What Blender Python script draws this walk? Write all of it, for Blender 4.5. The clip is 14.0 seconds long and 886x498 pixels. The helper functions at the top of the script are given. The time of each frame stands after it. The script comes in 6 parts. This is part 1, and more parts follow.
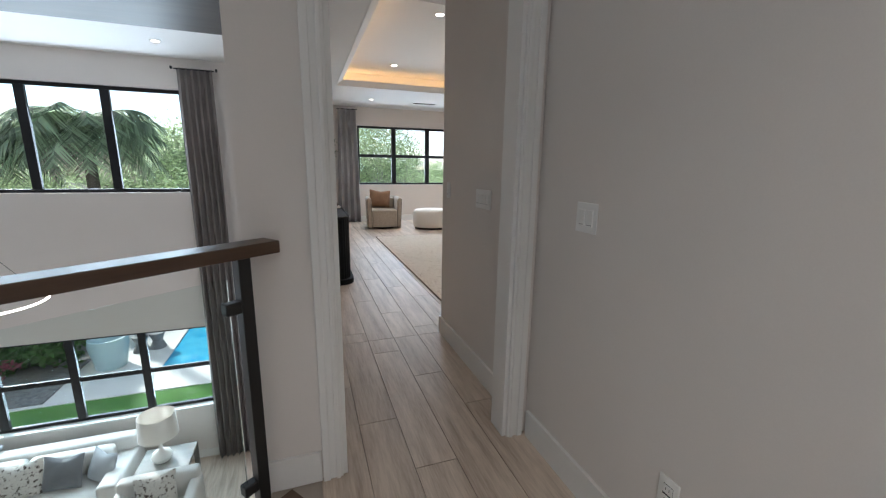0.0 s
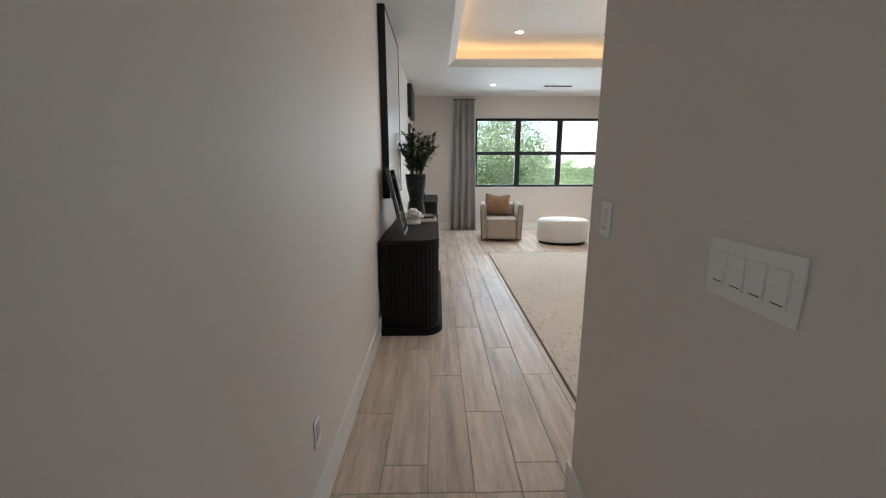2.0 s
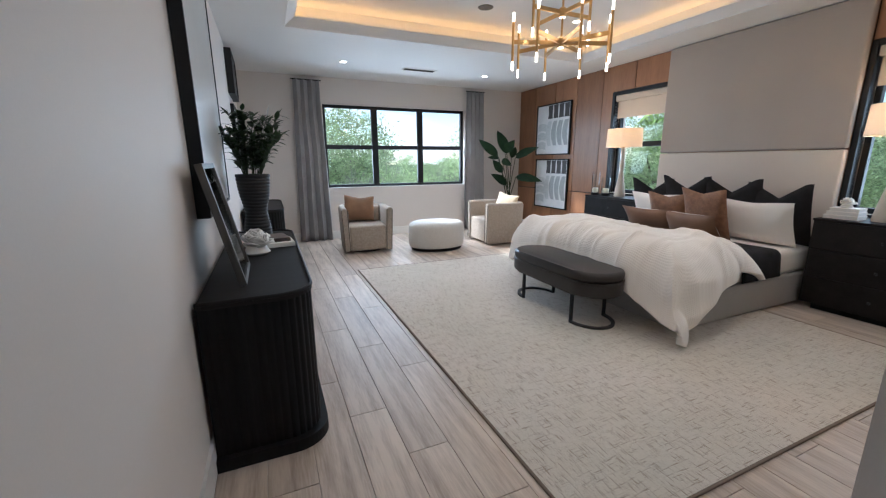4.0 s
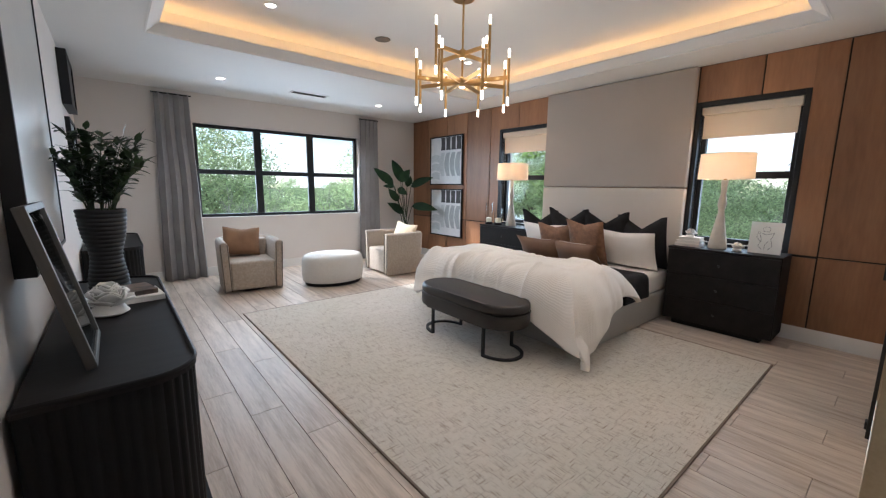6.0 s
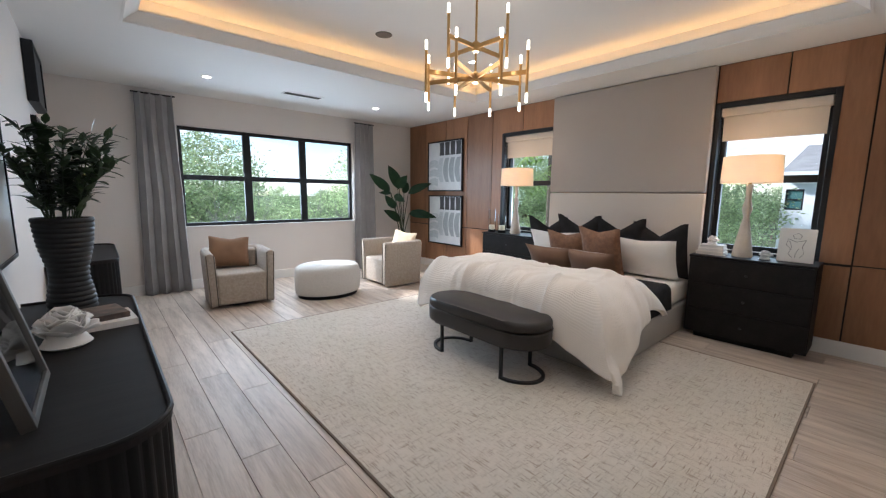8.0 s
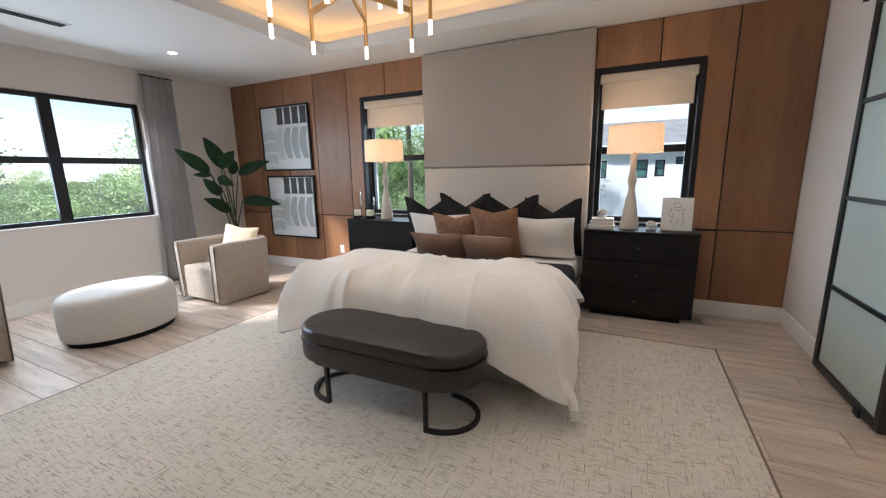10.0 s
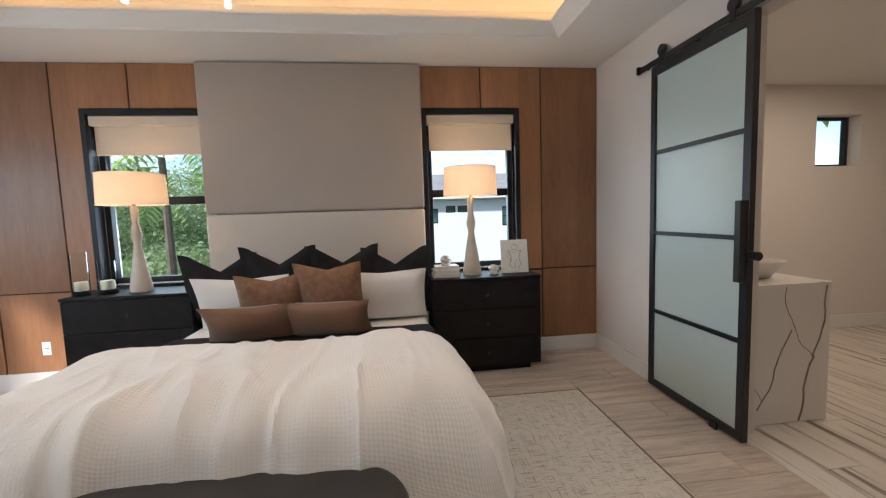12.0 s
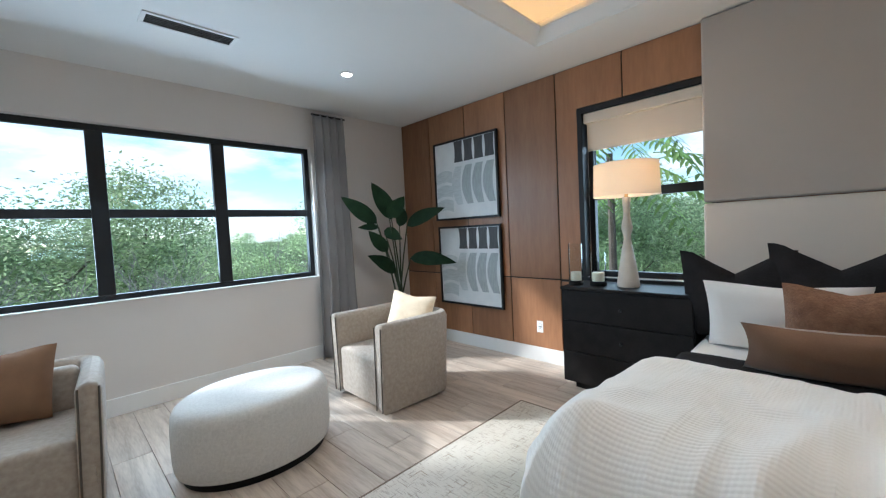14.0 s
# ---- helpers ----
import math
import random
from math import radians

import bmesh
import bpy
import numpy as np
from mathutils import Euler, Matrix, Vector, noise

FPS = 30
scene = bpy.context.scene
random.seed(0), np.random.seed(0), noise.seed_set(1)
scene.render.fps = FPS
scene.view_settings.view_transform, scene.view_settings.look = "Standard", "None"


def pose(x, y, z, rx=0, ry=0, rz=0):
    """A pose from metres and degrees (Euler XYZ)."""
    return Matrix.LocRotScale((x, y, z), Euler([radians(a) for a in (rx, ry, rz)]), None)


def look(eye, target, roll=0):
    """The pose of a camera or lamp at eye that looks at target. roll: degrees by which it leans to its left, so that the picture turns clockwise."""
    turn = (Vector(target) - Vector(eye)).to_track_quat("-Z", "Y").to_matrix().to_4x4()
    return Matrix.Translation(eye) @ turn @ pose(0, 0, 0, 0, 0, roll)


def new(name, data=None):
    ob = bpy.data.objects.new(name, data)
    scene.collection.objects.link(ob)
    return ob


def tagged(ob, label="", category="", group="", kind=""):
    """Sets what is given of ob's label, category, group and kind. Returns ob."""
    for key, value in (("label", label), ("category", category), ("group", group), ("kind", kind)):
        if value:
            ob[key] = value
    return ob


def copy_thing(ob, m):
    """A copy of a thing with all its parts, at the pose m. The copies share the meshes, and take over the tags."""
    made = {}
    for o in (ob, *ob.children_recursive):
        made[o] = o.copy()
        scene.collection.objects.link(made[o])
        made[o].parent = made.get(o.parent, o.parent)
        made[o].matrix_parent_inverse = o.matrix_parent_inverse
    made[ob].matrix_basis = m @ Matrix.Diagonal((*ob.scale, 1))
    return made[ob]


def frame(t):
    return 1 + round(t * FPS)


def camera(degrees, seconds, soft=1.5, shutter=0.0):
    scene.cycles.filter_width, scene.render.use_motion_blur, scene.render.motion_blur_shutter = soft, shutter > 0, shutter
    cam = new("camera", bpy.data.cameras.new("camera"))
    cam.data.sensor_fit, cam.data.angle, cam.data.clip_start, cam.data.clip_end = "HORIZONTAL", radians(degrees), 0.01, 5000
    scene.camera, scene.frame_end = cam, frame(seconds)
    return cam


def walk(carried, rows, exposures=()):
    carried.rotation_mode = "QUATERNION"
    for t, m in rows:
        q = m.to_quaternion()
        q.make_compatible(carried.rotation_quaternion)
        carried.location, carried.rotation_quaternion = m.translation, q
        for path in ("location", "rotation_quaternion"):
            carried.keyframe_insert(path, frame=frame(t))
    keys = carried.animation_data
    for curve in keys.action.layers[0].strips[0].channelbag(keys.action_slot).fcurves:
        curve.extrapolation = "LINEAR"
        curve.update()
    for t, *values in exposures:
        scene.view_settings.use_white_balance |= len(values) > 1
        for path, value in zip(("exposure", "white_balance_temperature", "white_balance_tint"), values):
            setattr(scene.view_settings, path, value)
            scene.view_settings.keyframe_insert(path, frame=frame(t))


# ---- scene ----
cam = camera(97.1, 14.0, soft=1.25)
PATH = [
    (0, (0.139, 0.293, 1.355), (0.791, 2.139, 0.947), 0.8),
    (0.5, (0.397, 0.646, 1.351), (0.791, 2.567, 0.961), 0.7),
    (1, (0.505, 1.049, 1.358), (0.737, 2.997, 0.967), 0.7),
    (1.5, (0.567, 1.422, 1.362), (0.709, 3.377, 0.964), 0.3),
    (2, (0.597, 1.79, 1.366), (0.629, 3.746, 0.948), -0.1),
    (2.5, (0.551, 2.156, 1.363), (0.634, 4.104, 0.918), -0.3),
    (3, (0.547, 2.476, 1.358), (0.735, 4.411, 0.887), -0.8),
    (3.5, (0.542, 2.755, 1.356), (0.93, 4.664, 0.902), -1.0),
    (4, (0.469, 3.018, 1.354), (1.253, 4.805, 0.918), -0.3),
    (6.5, (0.427, 3.264, 1.438), (1.718, 4.764, 1.147), 0.9),
    (7, (0.452, 3.299, 1.432), (1.762, 4.787, 1.167), 1.0),
    (9.5, (0.771, 4.324, 1.377), (2.138, 5.738, 1.015), -1.5),
    (10, (1.036, 4.502, 1.411), (2.802, 5.355, 1.022), -1.1),
    (10.5, (1.187, 4.611, 1.34), (3.151, 4.72, 0.975), -0.4),
    (11, (1.352, 4.734, 1.331), (3.283, 4.319, 1.019), -0.5),
    (11.5, (1.573, 4.874, 1.354), (3.495, 4.355, 1.158), -0.4),
    (12, (1.717, 5.169, 1.373), (3.697, 4.941, 1.205), -1.9),
    (12.5, (1.788, 5.491, 1.439), (3.748, 5.853, 1.281), -3.6),
    (13, (1.939, 5.661, 1.371), (3.713, 6.578, 1.278), -2.6),
    (13.5, (2.013, 5.882, 1.349), (3.658, 7.017, 1.272), -1.6),
    (14, (2.015, 6.15, 1.344), (3.428, 7.562, 1.251), -2.8),
]
walk(cam, [(t, look(eye, target, roll)) for t, eye, target, roll in PATH],
     exposures=[(0.0, 0.73, 6100, 12), (0.5, 0.70, 6050, 12), (1.0, 0.80, 6450, 12), (1.5, 0.90, 6600, 11), (2.0, 0.86, 6200, 10), (2.5, 0.86, 5800, 9), (3.0, 0.85, 5650, 9), (3.5, 0.78, 5500, 10), (4.0, 0.72, 5600, 11), (7.0, 0.75, 5900, 13), (9.5, 0.68, 5700, 11), (10.0, 0.71, 6000, 13),
                (10.5, 0.8, 6700, 16), (11.0, 0.86, 6750, 15), (11.5, 0.82, 6600, 15), (12.0, 0.63, 6100, 13), (12.5, 0.64, 5950, 11), (13.0, 0.45, 5500, 8), (13.5, 0.48, 5550, 7), (14.0, 0.5, 5450, 5)])

# ---- world, sun and window light ----
SUN_DIR = Vector((0.62, -0.78, -0.60)).normalized()
world = bpy.data.worlds.new("sky")
scene.world = world
world.use_nodes = True
wt = world.node_tree
wt.nodes.clear()
w_out = wt.nodes.new("ShaderNodeOutputWorld")
w_bg = wt.nodes.new("ShaderNodeBackground")
w_sky = wt.nodes.new("ShaderNodeTexSky")
w_sky.sky_type = "NISHITA"
w_sky.sun_disc = False
w_sky.dust_density = 0.15
w_sky.ozone_density = 2.0
w_sky.sun_elevation = math.asin(-SUN_DIR.z)
w_sky.sun_rotation = math.atan2(-SUN_DIR.x, -SUN_DIR.y)
w_co = wt.nodes.new("ShaderNodeTexCoord")
w_map = wt.nodes.new("ShaderNodeMapping")
w_map.inputs["Scale"].default_value = (1.0, 1.0, 3.2)
w_noise = wt.nodes.new("ShaderNodeTexNoise")
w_noise.inputs["Scale"].default_value = 4.5
w_noise.inputs["Detail"].default_value = 9
w_noise.inputs["Roughness"].default_value = 0.58
w_ramp = wt.nodes.new("ShaderNodeValToRGB")
w_ramp.color_ramp.elements[0].position = 0.45
w_ramp.color_ramp.elements[1].position = 0.63
w_mix = wt.nodes.new("ShaderNodeMix")
w_mix.data_type = "RGBA"
w_mix.inputs[7].default_value = (6.3, 6.7, 7.2, 1)
wt.links.new(w_co.outputs["Generated"], w_map.inputs[0])
wt.links.new(w_map.outputs[0], w_noise.inputs["Vector"])
wt.links.new(w_noise.outputs[0], w_ramp.inputs[0])
wt.links.new(w_ramp.outputs[0], w_mix.inputs[0])
wt.links.new(w_sky.outputs[0], w_mix.inputs[6])
wt.links.new(w_mix.outputs[2], w_bg.inputs[0])
w_bg.inputs[1].default_value = 0.15
wt.links.new(w_bg.outputs[0], w_out.inputs[0])


def lamp(name, kind, m, power, colour, **more):
    data = bpy.data.lights.new(name, kind)
    data.energy, data.color = power, colour
    if kind == "AREA":
        data.shape, data.size, data.size_y = "RECTANGLE", more["size"], more["size_y"]
    elif kind == "SPOT":
        data.spot_size, data.spot_blend, data.shadow_soft_size = radians(more["cone"]), 0.8, 0.05
    elif kind == "SUN":
        data.angle = radians(more["angle"])
    else:
        data.shadow_soft_size = more.get("radius", 0.05)
    ob = new(name, data)
    ob.matrix_world = m
    return ob


lamp("sun", "SUN", look((0, 30, 25), Vector((0, 30, 25)) + SUN_DIR), 4.2, (1.0, 0.94, 0.86), angle=4.0)
DAY = (0.74, 0.89, 1.0)
WARM = (1.0, 0.80, 0.58)
LED = (1.0, 0.94, 0.86)
lamp("daylight_bedroom", "AREA", look((2.73, 10.34, 1.6), (2.73, 6.5, -0.6)), 53, DAY, size=2.6, size_y=1.35)
lamp("daylight_left", "AREA", look((5.62, 7.33, 1.5), (2, 7.33, 0.6)), 8, DAY, size=0.75, size_y=1.1)
lamp("daylight_right", "AREA", look((5.62, 4.42, 1.5), (2, 4.42, 0.6)), 8, DAY, size=0.75, size_y=1.1)
lamp("daylight_upper", "AREA", look((-3.6, 7.38, 1.62), (-3.6, 2, 0.6)), 108, DAY, size=4.4, size_y=1.3)
lamp("daylight_lower", "AREA", look((-3.6, 7.38, -1.9), (-3.6, 2, -2.8)), 128, DAY, size=4.4, size_y=1.2)

# ---- materials ----


def material(name, base, second=None, rough=0.55, metal=0.0, blotch=1.6, grain=60.0, bump=0.08, mix=(0.35, 0.65),
             stretch=(1, 1, 1), vary=0.0, sheen=0.0, spec=0.5, depth=0.004, coat=0.0):
    """Two noises, a wide one for the colour and a fine one for grain and relief, at real size."""
    m = bpy.data.materials.new(name)
    m.use_nodes = True
    t = m.node_tree
    b = t.nodes["Principled BSDF"]
    co = t.nodes.new("ShaderNodeTexCoord")
    mp = t.nodes.new("ShaderNodeMapping")
    mp.inputs["Scale"].default_value = stretch
    t.links.new(co.outputs["Object"], mp.inputs[0])
    src = mp.outputs[0]
    if vary:
        info = t.nodes.new("ShaderNodeObjectInfo")
        off = t.nodes.new("ShaderNodeVectorMath")
        off.operation = "MULTIPLY_ADD"
        t.links.new(info.outputs["Random"], off.inputs[0])
        off.inputs[1].default_value = (37.0, 51.0, 23.0)
        t.links.new(mp.outputs[0], off.inputs[2])
        src = off.outputs[0]
    wide = t.nodes.new("ShaderNodeTexNoise")
    wide.inputs["Scale"].default_value = blotch
    wide.inputs["Detail"].default_value = 6
    t.links.new(src, wide.inputs["Vector"])
    fine = t.nodes.new("ShaderNodeTexNoise")
    fine.inputs["Scale"].default_value = grain
    fine.inputs["Detail"].default_value = 3
    t.links.new(src, fine.inputs["Vector"])
    both = t.nodes.new("ShaderNodeMath")
    both.operation = "MULTIPLY_ADD"
    both.inputs[1].default_value = 0.3
    t.links.new(fine.outputs[0], both.inputs[0])
    part_ = t.nodes.new("ShaderNodeMath")
    part_.operation = "MULTIPLY"
    part_.inputs[1].default_value = 0.7
    t.links.new(wide.outputs[0], part_.inputs[0])
    t.links.new(part_.outputs[0], both.inputs[2])
    ramp = t.nodes.new("ShaderNodeValToRGB")
    second = second or tuple(c * 0.9 for c in base)
    ramp.color_ramp.elements[0].position, ramp.color_ramp.elements[0].color = mix[0], (*second, 1)
    ramp.color_ramp.elements[1].position, ramp.color_ramp.elements[1].color = mix[1], (*base, 1)
    t.links.new(both.outputs[0], ramp.inputs[0])
    colour = ramp.outputs[0]
    if vary:
        hsv = t.nodes.new("ShaderNodeHueSaturation")
        rng = t.nodes.new("ShaderNodeMapRange")
        rng.inputs[3].default_value, rng.inputs[4].default_value = 1 - vary, 1 + vary
        t.links.new(info.outputs["Random"], rng.inputs[0])
        t.links.new(rng.outputs[0], hsv.inputs["Value"])
        t.links.new(colour, hsv.inputs["Color"])
        colour = hsv.outputs[0]
    t.links.new(colour, b.inputs["Base Color"])
    b.inputs["Roughness"].default_value = rough
    b.inputs["Metallic"].default_value = metal
    b.inputs["Specular IOR Level"].default_value = spec
    b.inputs["Sheen Weight"].default_value = sheen
    b.inputs["Coat Weight"].default_value = coat
    if bump:
        bm_ = t.nodes.new("ShaderNodeBump")
        bm_.inputs["Strength"].default_value = bump
        bm_.inputs["Distance"].default_value = depth
        t.links.new(fine.outputs[0], bm_.inputs["Height"])
        t.links.new(bm_.outputs[0], b.inputs["Normal"])
    return m


def glow(name, colour, strength):
    m = bpy.data.materials.new(name)
    m.use_nodes = True
    b = m.node_tree.nodes["Principled BSDF"]
    b.inputs["Base Color"].default_value = (*colour, 1)
    b.inputs["Emission Color"].default_value = (*colour, 1)
    b.inputs["Emission Strength"].default_value = strength
    return m


def glass(name, tint=(1, 1, 1), rough=0.0, ior=1.25):
    """A clear pane: see-through, with a faint gloss."""
    m = bpy.data.materials.new(name)
    m.use_nodes = True
    t = m.node_tree
    t.nodes.clear()
    out = t.nodes.new("ShaderNodeOutputMaterial")
    mixer = t.nodes.new("ShaderNodeMixShader")
    clear = t.nodes.new("ShaderNodeBsdfTransparent")
    clear.inputs[0].default_value = (*tint, 1)
    shiny = t.nodes.new("ShaderNodeBsdfGlossy")
    shiny.inputs["Roughness"].default_value = rough
    fres = t.nodes.new("ShaderNodeFresnel")
    fres.inputs[0].default_value = ior
    t.links.new(fres.outputs[0], mixer.inputs[0])
    t.links.new(clear.outputs[0], mixer.inputs[1])
    t.links.new(shiny.outputs[0], mixer.inputs[2])
    t.links.new(mixer.outputs[0], out.inputs[0])
    return m


def tune(m, **values):
    b = m.node_tree.nodes["Principled BSDF"]
    for key, value in values.items():
        b.inputs[key.replace("_", " ")].default_value = value
    return m


def ribs(m, scale, axis, strength, depth, along="Object"):
    """Adds a woven or ribbed relief to a material along one or two of its own axes."""
    t = m.node_tree
    b = t.nodes["Principled BSDF"]
    co = t.nodes.new("ShaderNodeTexCoord")
    old = b.inputs["Normal"].links[0].from_socket if b.inputs["Normal"].links else None
    for ax in axis:
        wave = t.nodes.new("ShaderNodeTexWave")
        wave.bands_direction = ax
        wave.inputs["Scale"].default_value = scale
        wave.inputs["Distortion"].default_value = 0.4
        t.links.new(co.outputs[along], wave.inputs["Vector"])
        bp = t.nodes.new("ShaderNodeBump")
        bp.inputs["Strength"].default_value = strength
        bp.inputs["Distance"].default_value = depth
        t.links.new(wave.outputs[0], bp.inputs["Height"])
        if old:
            t.links.new(old, bp.inputs["Normal"])
        old = bp.outputs[0]
    t.links.new(old, b.inputs["Normal"])
    return m


def wood(name, dark, light, rough=0.45, along="Z", scale=1.0, vary=0.08, bump=0.06):
    st = {"X": (0.7, 9, 9), "Y": (9, 0.7, 9), "Z": (9, 9, 0.7)}[along]
    return material(name, light, dark, rough=rough, blotch=1.1 * scale, grain=9 * scale, bump=bump, stretch=st,
                    vary=vary, mix=(0.3, 0.7), depth=0.002)


PAINT = material("wall_paint", (0.73, 0.68, 0.64), (0.69, 0.64, 0.60), rough=0.62, blotch=0.7, grain=220, bump=0.05, depth=0.001)
CEIL = material("ceiling_paint", (0.80, 0.79, 0.77), (0.77, 0.76, 0.74), rough=0.7, blotch=0.8, grain=180, bump=0.04, depth=0.001)
TRIM = material("trim_paint", (0.80, 0.785, 0.76), (0.77, 0.755, 0.73), rough=0.32, blotch=1.5, grain=90, bump=0.02, depth=0.001)
PLANK = material("wood_look_tile", (0.60, 0.50, 0.41), (0.34, 0.262, 0.20), rough=0.45, blotch=2.6, grain=17, bump=0.10,
                 stretch=(7.5, 0.65, 1), vary=0.09, mix=(0.31, 0.60), depth=0.002)
GROUT = material("grout", (0.44, 0.385, 0.33), rough=0.9, blotch=6, grain=200)
VENEER = material("wood_veneer", (0.35, 0.168, 0.080), (0.215, 0.098, 0.046), rough=0.40, blotch=1.3, grain=14, bump=0.03,
                  stretch=(3, 3, 0.45), vary=0.17, mix=(0.32, 0.66), depth=0.001)
REVEAL = material("dark_reveal", (0.018, 0.013, 0.010), rough=0.7)
BLACK = material("black_aluminium", (0.016, 0.017, 0.019), (0.011, 0.011, 0.012), rough=0.42, blotch=4, grain=160, bump=0.02, spec=0.3)
STEEL = material("black_steel", (0.018, 0.018, 0.018), (0.012, 0.012, 0.012), rough=0.42, blotch=6, grain=140, bump=0.04)
PANE = glass("window_glass", (0.98, 1.0, 1.0))
CLEAR = glass("clear_glass", (0.93, 0.97, 0.96))
CHIMNEY = glass("thin_blown_glass", (0.97, 0.985, 0.98), ior=1.10)
FROST = material("frosted_glass", (0.52, 0.60, 0.575), (0.49, 0.575, 0.55), rough=0.30, blotch=0.8, grain=120, bump=0.02)
GOLD = material("brushed_brass", (0.56, 0.37, 0.17), (0.46, 0.29, 0.12), rough=0.30, metal=1.0, blotch=8, grain=180, bump=0.03)
GILT = material("champagne_frame", (0.62, 0.50, 0.33), (0.5, 0.39, 0.25), rough=0.28, metal=1.0, blotch=8, grain=120, bump=0.02)
MIRROR = tune(material("mirror_silver", (0.92, 0.93, 0.93), (0.91, 0.92, 0.92), rough=0.0, metal=1.0, bump=0), Roughness=0.01)
RUGM = material("woven_rug", (0.69, 0.61, 0.535), (0.60, 0.55, 0.455), rough=0.95, blotch=1.0, grain=170, bump=0.6, depth=0.006, sheen=0.2)


def dashes(m, dark):
    """Short woven dashes along and across, sunk a little and darker."""
    t = m.node_tree
    b = t.nodes["Principled BSDF"]
    co = t.nodes.new("ShaderNodeTexCoord")
    total = None
    for st, lo, hi in (((9, 120, 1), 0.60, 0.69), ((120, 9, 1), 0.585, 0.68), ((170, 15, 1), 0.61, 0.69)):
        mp = t.nodes.new("ShaderNodeMapping")
        mp.inputs["Scale"].default_value = st
        nz = t.nodes.new("ShaderNodeTexNoise")
        nz.inputs["Scale"].default_value = 1.0
        nz.inputs["Detail"].default_value = 2
        mr = t.nodes.new("ShaderNodeMapRange")
        mr.inputs[1].default_value, mr.inputs[2].default_value = lo, hi
        t.links.new(co.outputs["Object"], mp.inputs[0])
        t.links.new(mp.outputs[0], nz.inputs["Vector"])
        t.links.new(nz.outputs[0], mr.inputs[0])
        if total is None:
            total = mr.outputs[0]
        else:
            ad = t.nodes.new("ShaderNodeMath")
            ad.operation = "MAXIMUM"
            t.links.new(total, ad.inputs[0])
            t.links.new(mr.outputs[0], ad.inputs[1])
            total = ad.outputs[0]
    src = b.inputs["Base Color"].links[0].from_socket
    mx = t.nodes.new("ShaderNodeMix")
    mx.data_type, mx.blend_type = "RGBA", "MULTIPLY"
    mx.inputs[7].default_value = (*dark, 1)
    t.links.new(total, mx.inputs[0])
    t.links.new(src, mx.inputs[6])
    t.links.new(mx.outputs[2], b.inputs["Base Color"])
    bp = t.nodes.new("ShaderNodeBump")
    bp.invert = True
    bp.inputs["Strength"].default_value = 0.6
    bp.inputs["Distance"].default_value = 0.004
    t.links.new(total, bp.inputs["Height"])
    t.links.new(b.inputs["Normal"].links[0].from_socket, bp.inputs["Normal"])
    t.links.new(bp.outputs[0], b.inputs["Normal"])
    return m


dashes(RUGM, (0.58, 0.51, 0.45))
BIND = material("rug_binding", (0.20, 0.145, 0.11), rough=0.9, grain=300)
HEADB = material("headboard_fabric", (0.45, 0.388, 0.335), (0.42, 0.36, 0.31), rough=0.85, blotch=1.2, grain=420, bump=0.25, depth=0.002, sheen=0.15)
# paler copy of HEADB: the lower section's brighter light is put into the colour
HEADL = material("headboard_fabric_lit", (0.60, 0.53, 0.46), (0.565, 0.495, 0.43), rough=0.85, blotch=1.2, grain=420, bump=0.25, depth=0.002, sheen=0.15)
BEDF = material("bed_fabric", (0.42, 0.39, 0.355), (0.385, 0.355, 0.32), rough=0.9, blotch=3, grain=400, bump=0.3, depth=0.002)
DUVET = ribs(material("duvet_cotton", (0.85, 0.79, 0.72), (0.81, 0.745, 0.675), rough=0.85, blotch=2, grain=160, bump=0.2, depth=0.003, sheen=0.2),
             20.0, "XY", 0.27, 0.004, along="UV")
SHEET = material("white_cotton", (0.87, 0.82, 0.765), (0.83, 0.78, 0.72), rough=0.85, blotch=5, grain=240, bump=0.15, depth=0.002, sheen=0.2)
CHAR = material("charcoal_cotton", (0.024, 0.021, 0.021), (0.014, 0.012, 0.012), rough=0.9, blotch=9, grain=120, bump=0.5, depth=0.004, spec=0.2)
RUST = material("brown_velvet", (0.31, 0.150, 0.075), (0.195, 0.090, 0.045), rough=0.8, blotch=26, grain=110, bump=0.6, depth=0.006, sheen=0.4)
TAN = material("tan_sateen", (0.25, 0.130, 0.068), (0.20, 0.098, 0.050), rough=0.5, blotch=5, grain=160, bump=0.1, depth=0.002, sheen=0.3)
COGNAC = material("cognac_linen", (0.25, 0.135, 0.068), (0.19, 0.098, 0.050), rough=0.8, blotch=6, grain=260, bump=0.3, depth=0.002, sheen=0.2)
CREAM = material("cream_textured_cotton", (0.72, 0.60, 0.44), (0.62, 0.50, 0.35), rough=0.85, blotch=16, grain=120, bump=0.5, depth=0.004)
TWEED = material("beige_tweed", (0.44, 0.375, 0.31), (0.335, 0.28, 0.225), rough=0.92, blotch=40, grain=330, bump=0.5, depth=0.003, sheen=0.2)
BOUCLE = material("white_boucle", (0.72, 0.685, 0.635), (0.61, 0.575, 0.53), rough=0.95, blotch=70, grain=230, bump=0.9, depth=0.006, sheen=0.3)
PIPING = material("dark_piping", (0.11, 0.09, 0.07), rough=0.8)
LEATHER = material("dark_leather", (0.027, 0.021, 0.018), (0.018, 0.014, 0.012), rough=0.42, blotch=5, grain=260, bump=0.12, depth=0.002)
EBONY = wood("ebonised_oak", (0.007, 0.006, 0.006), (0.019, 0.016, 0.015), rough=0.5, along="X", vary=0.05, bump=0.15)
tune(EBONY, Specular_IOR_Level=0.2, Roughness=0.55)
EBONYV = wood("ebonised_oak_upright", (0.005, 0.005, 0.005), (0.014, 0.013, 0.013), rough=0.45, along="Z", vary=0.05, bump=0.12)
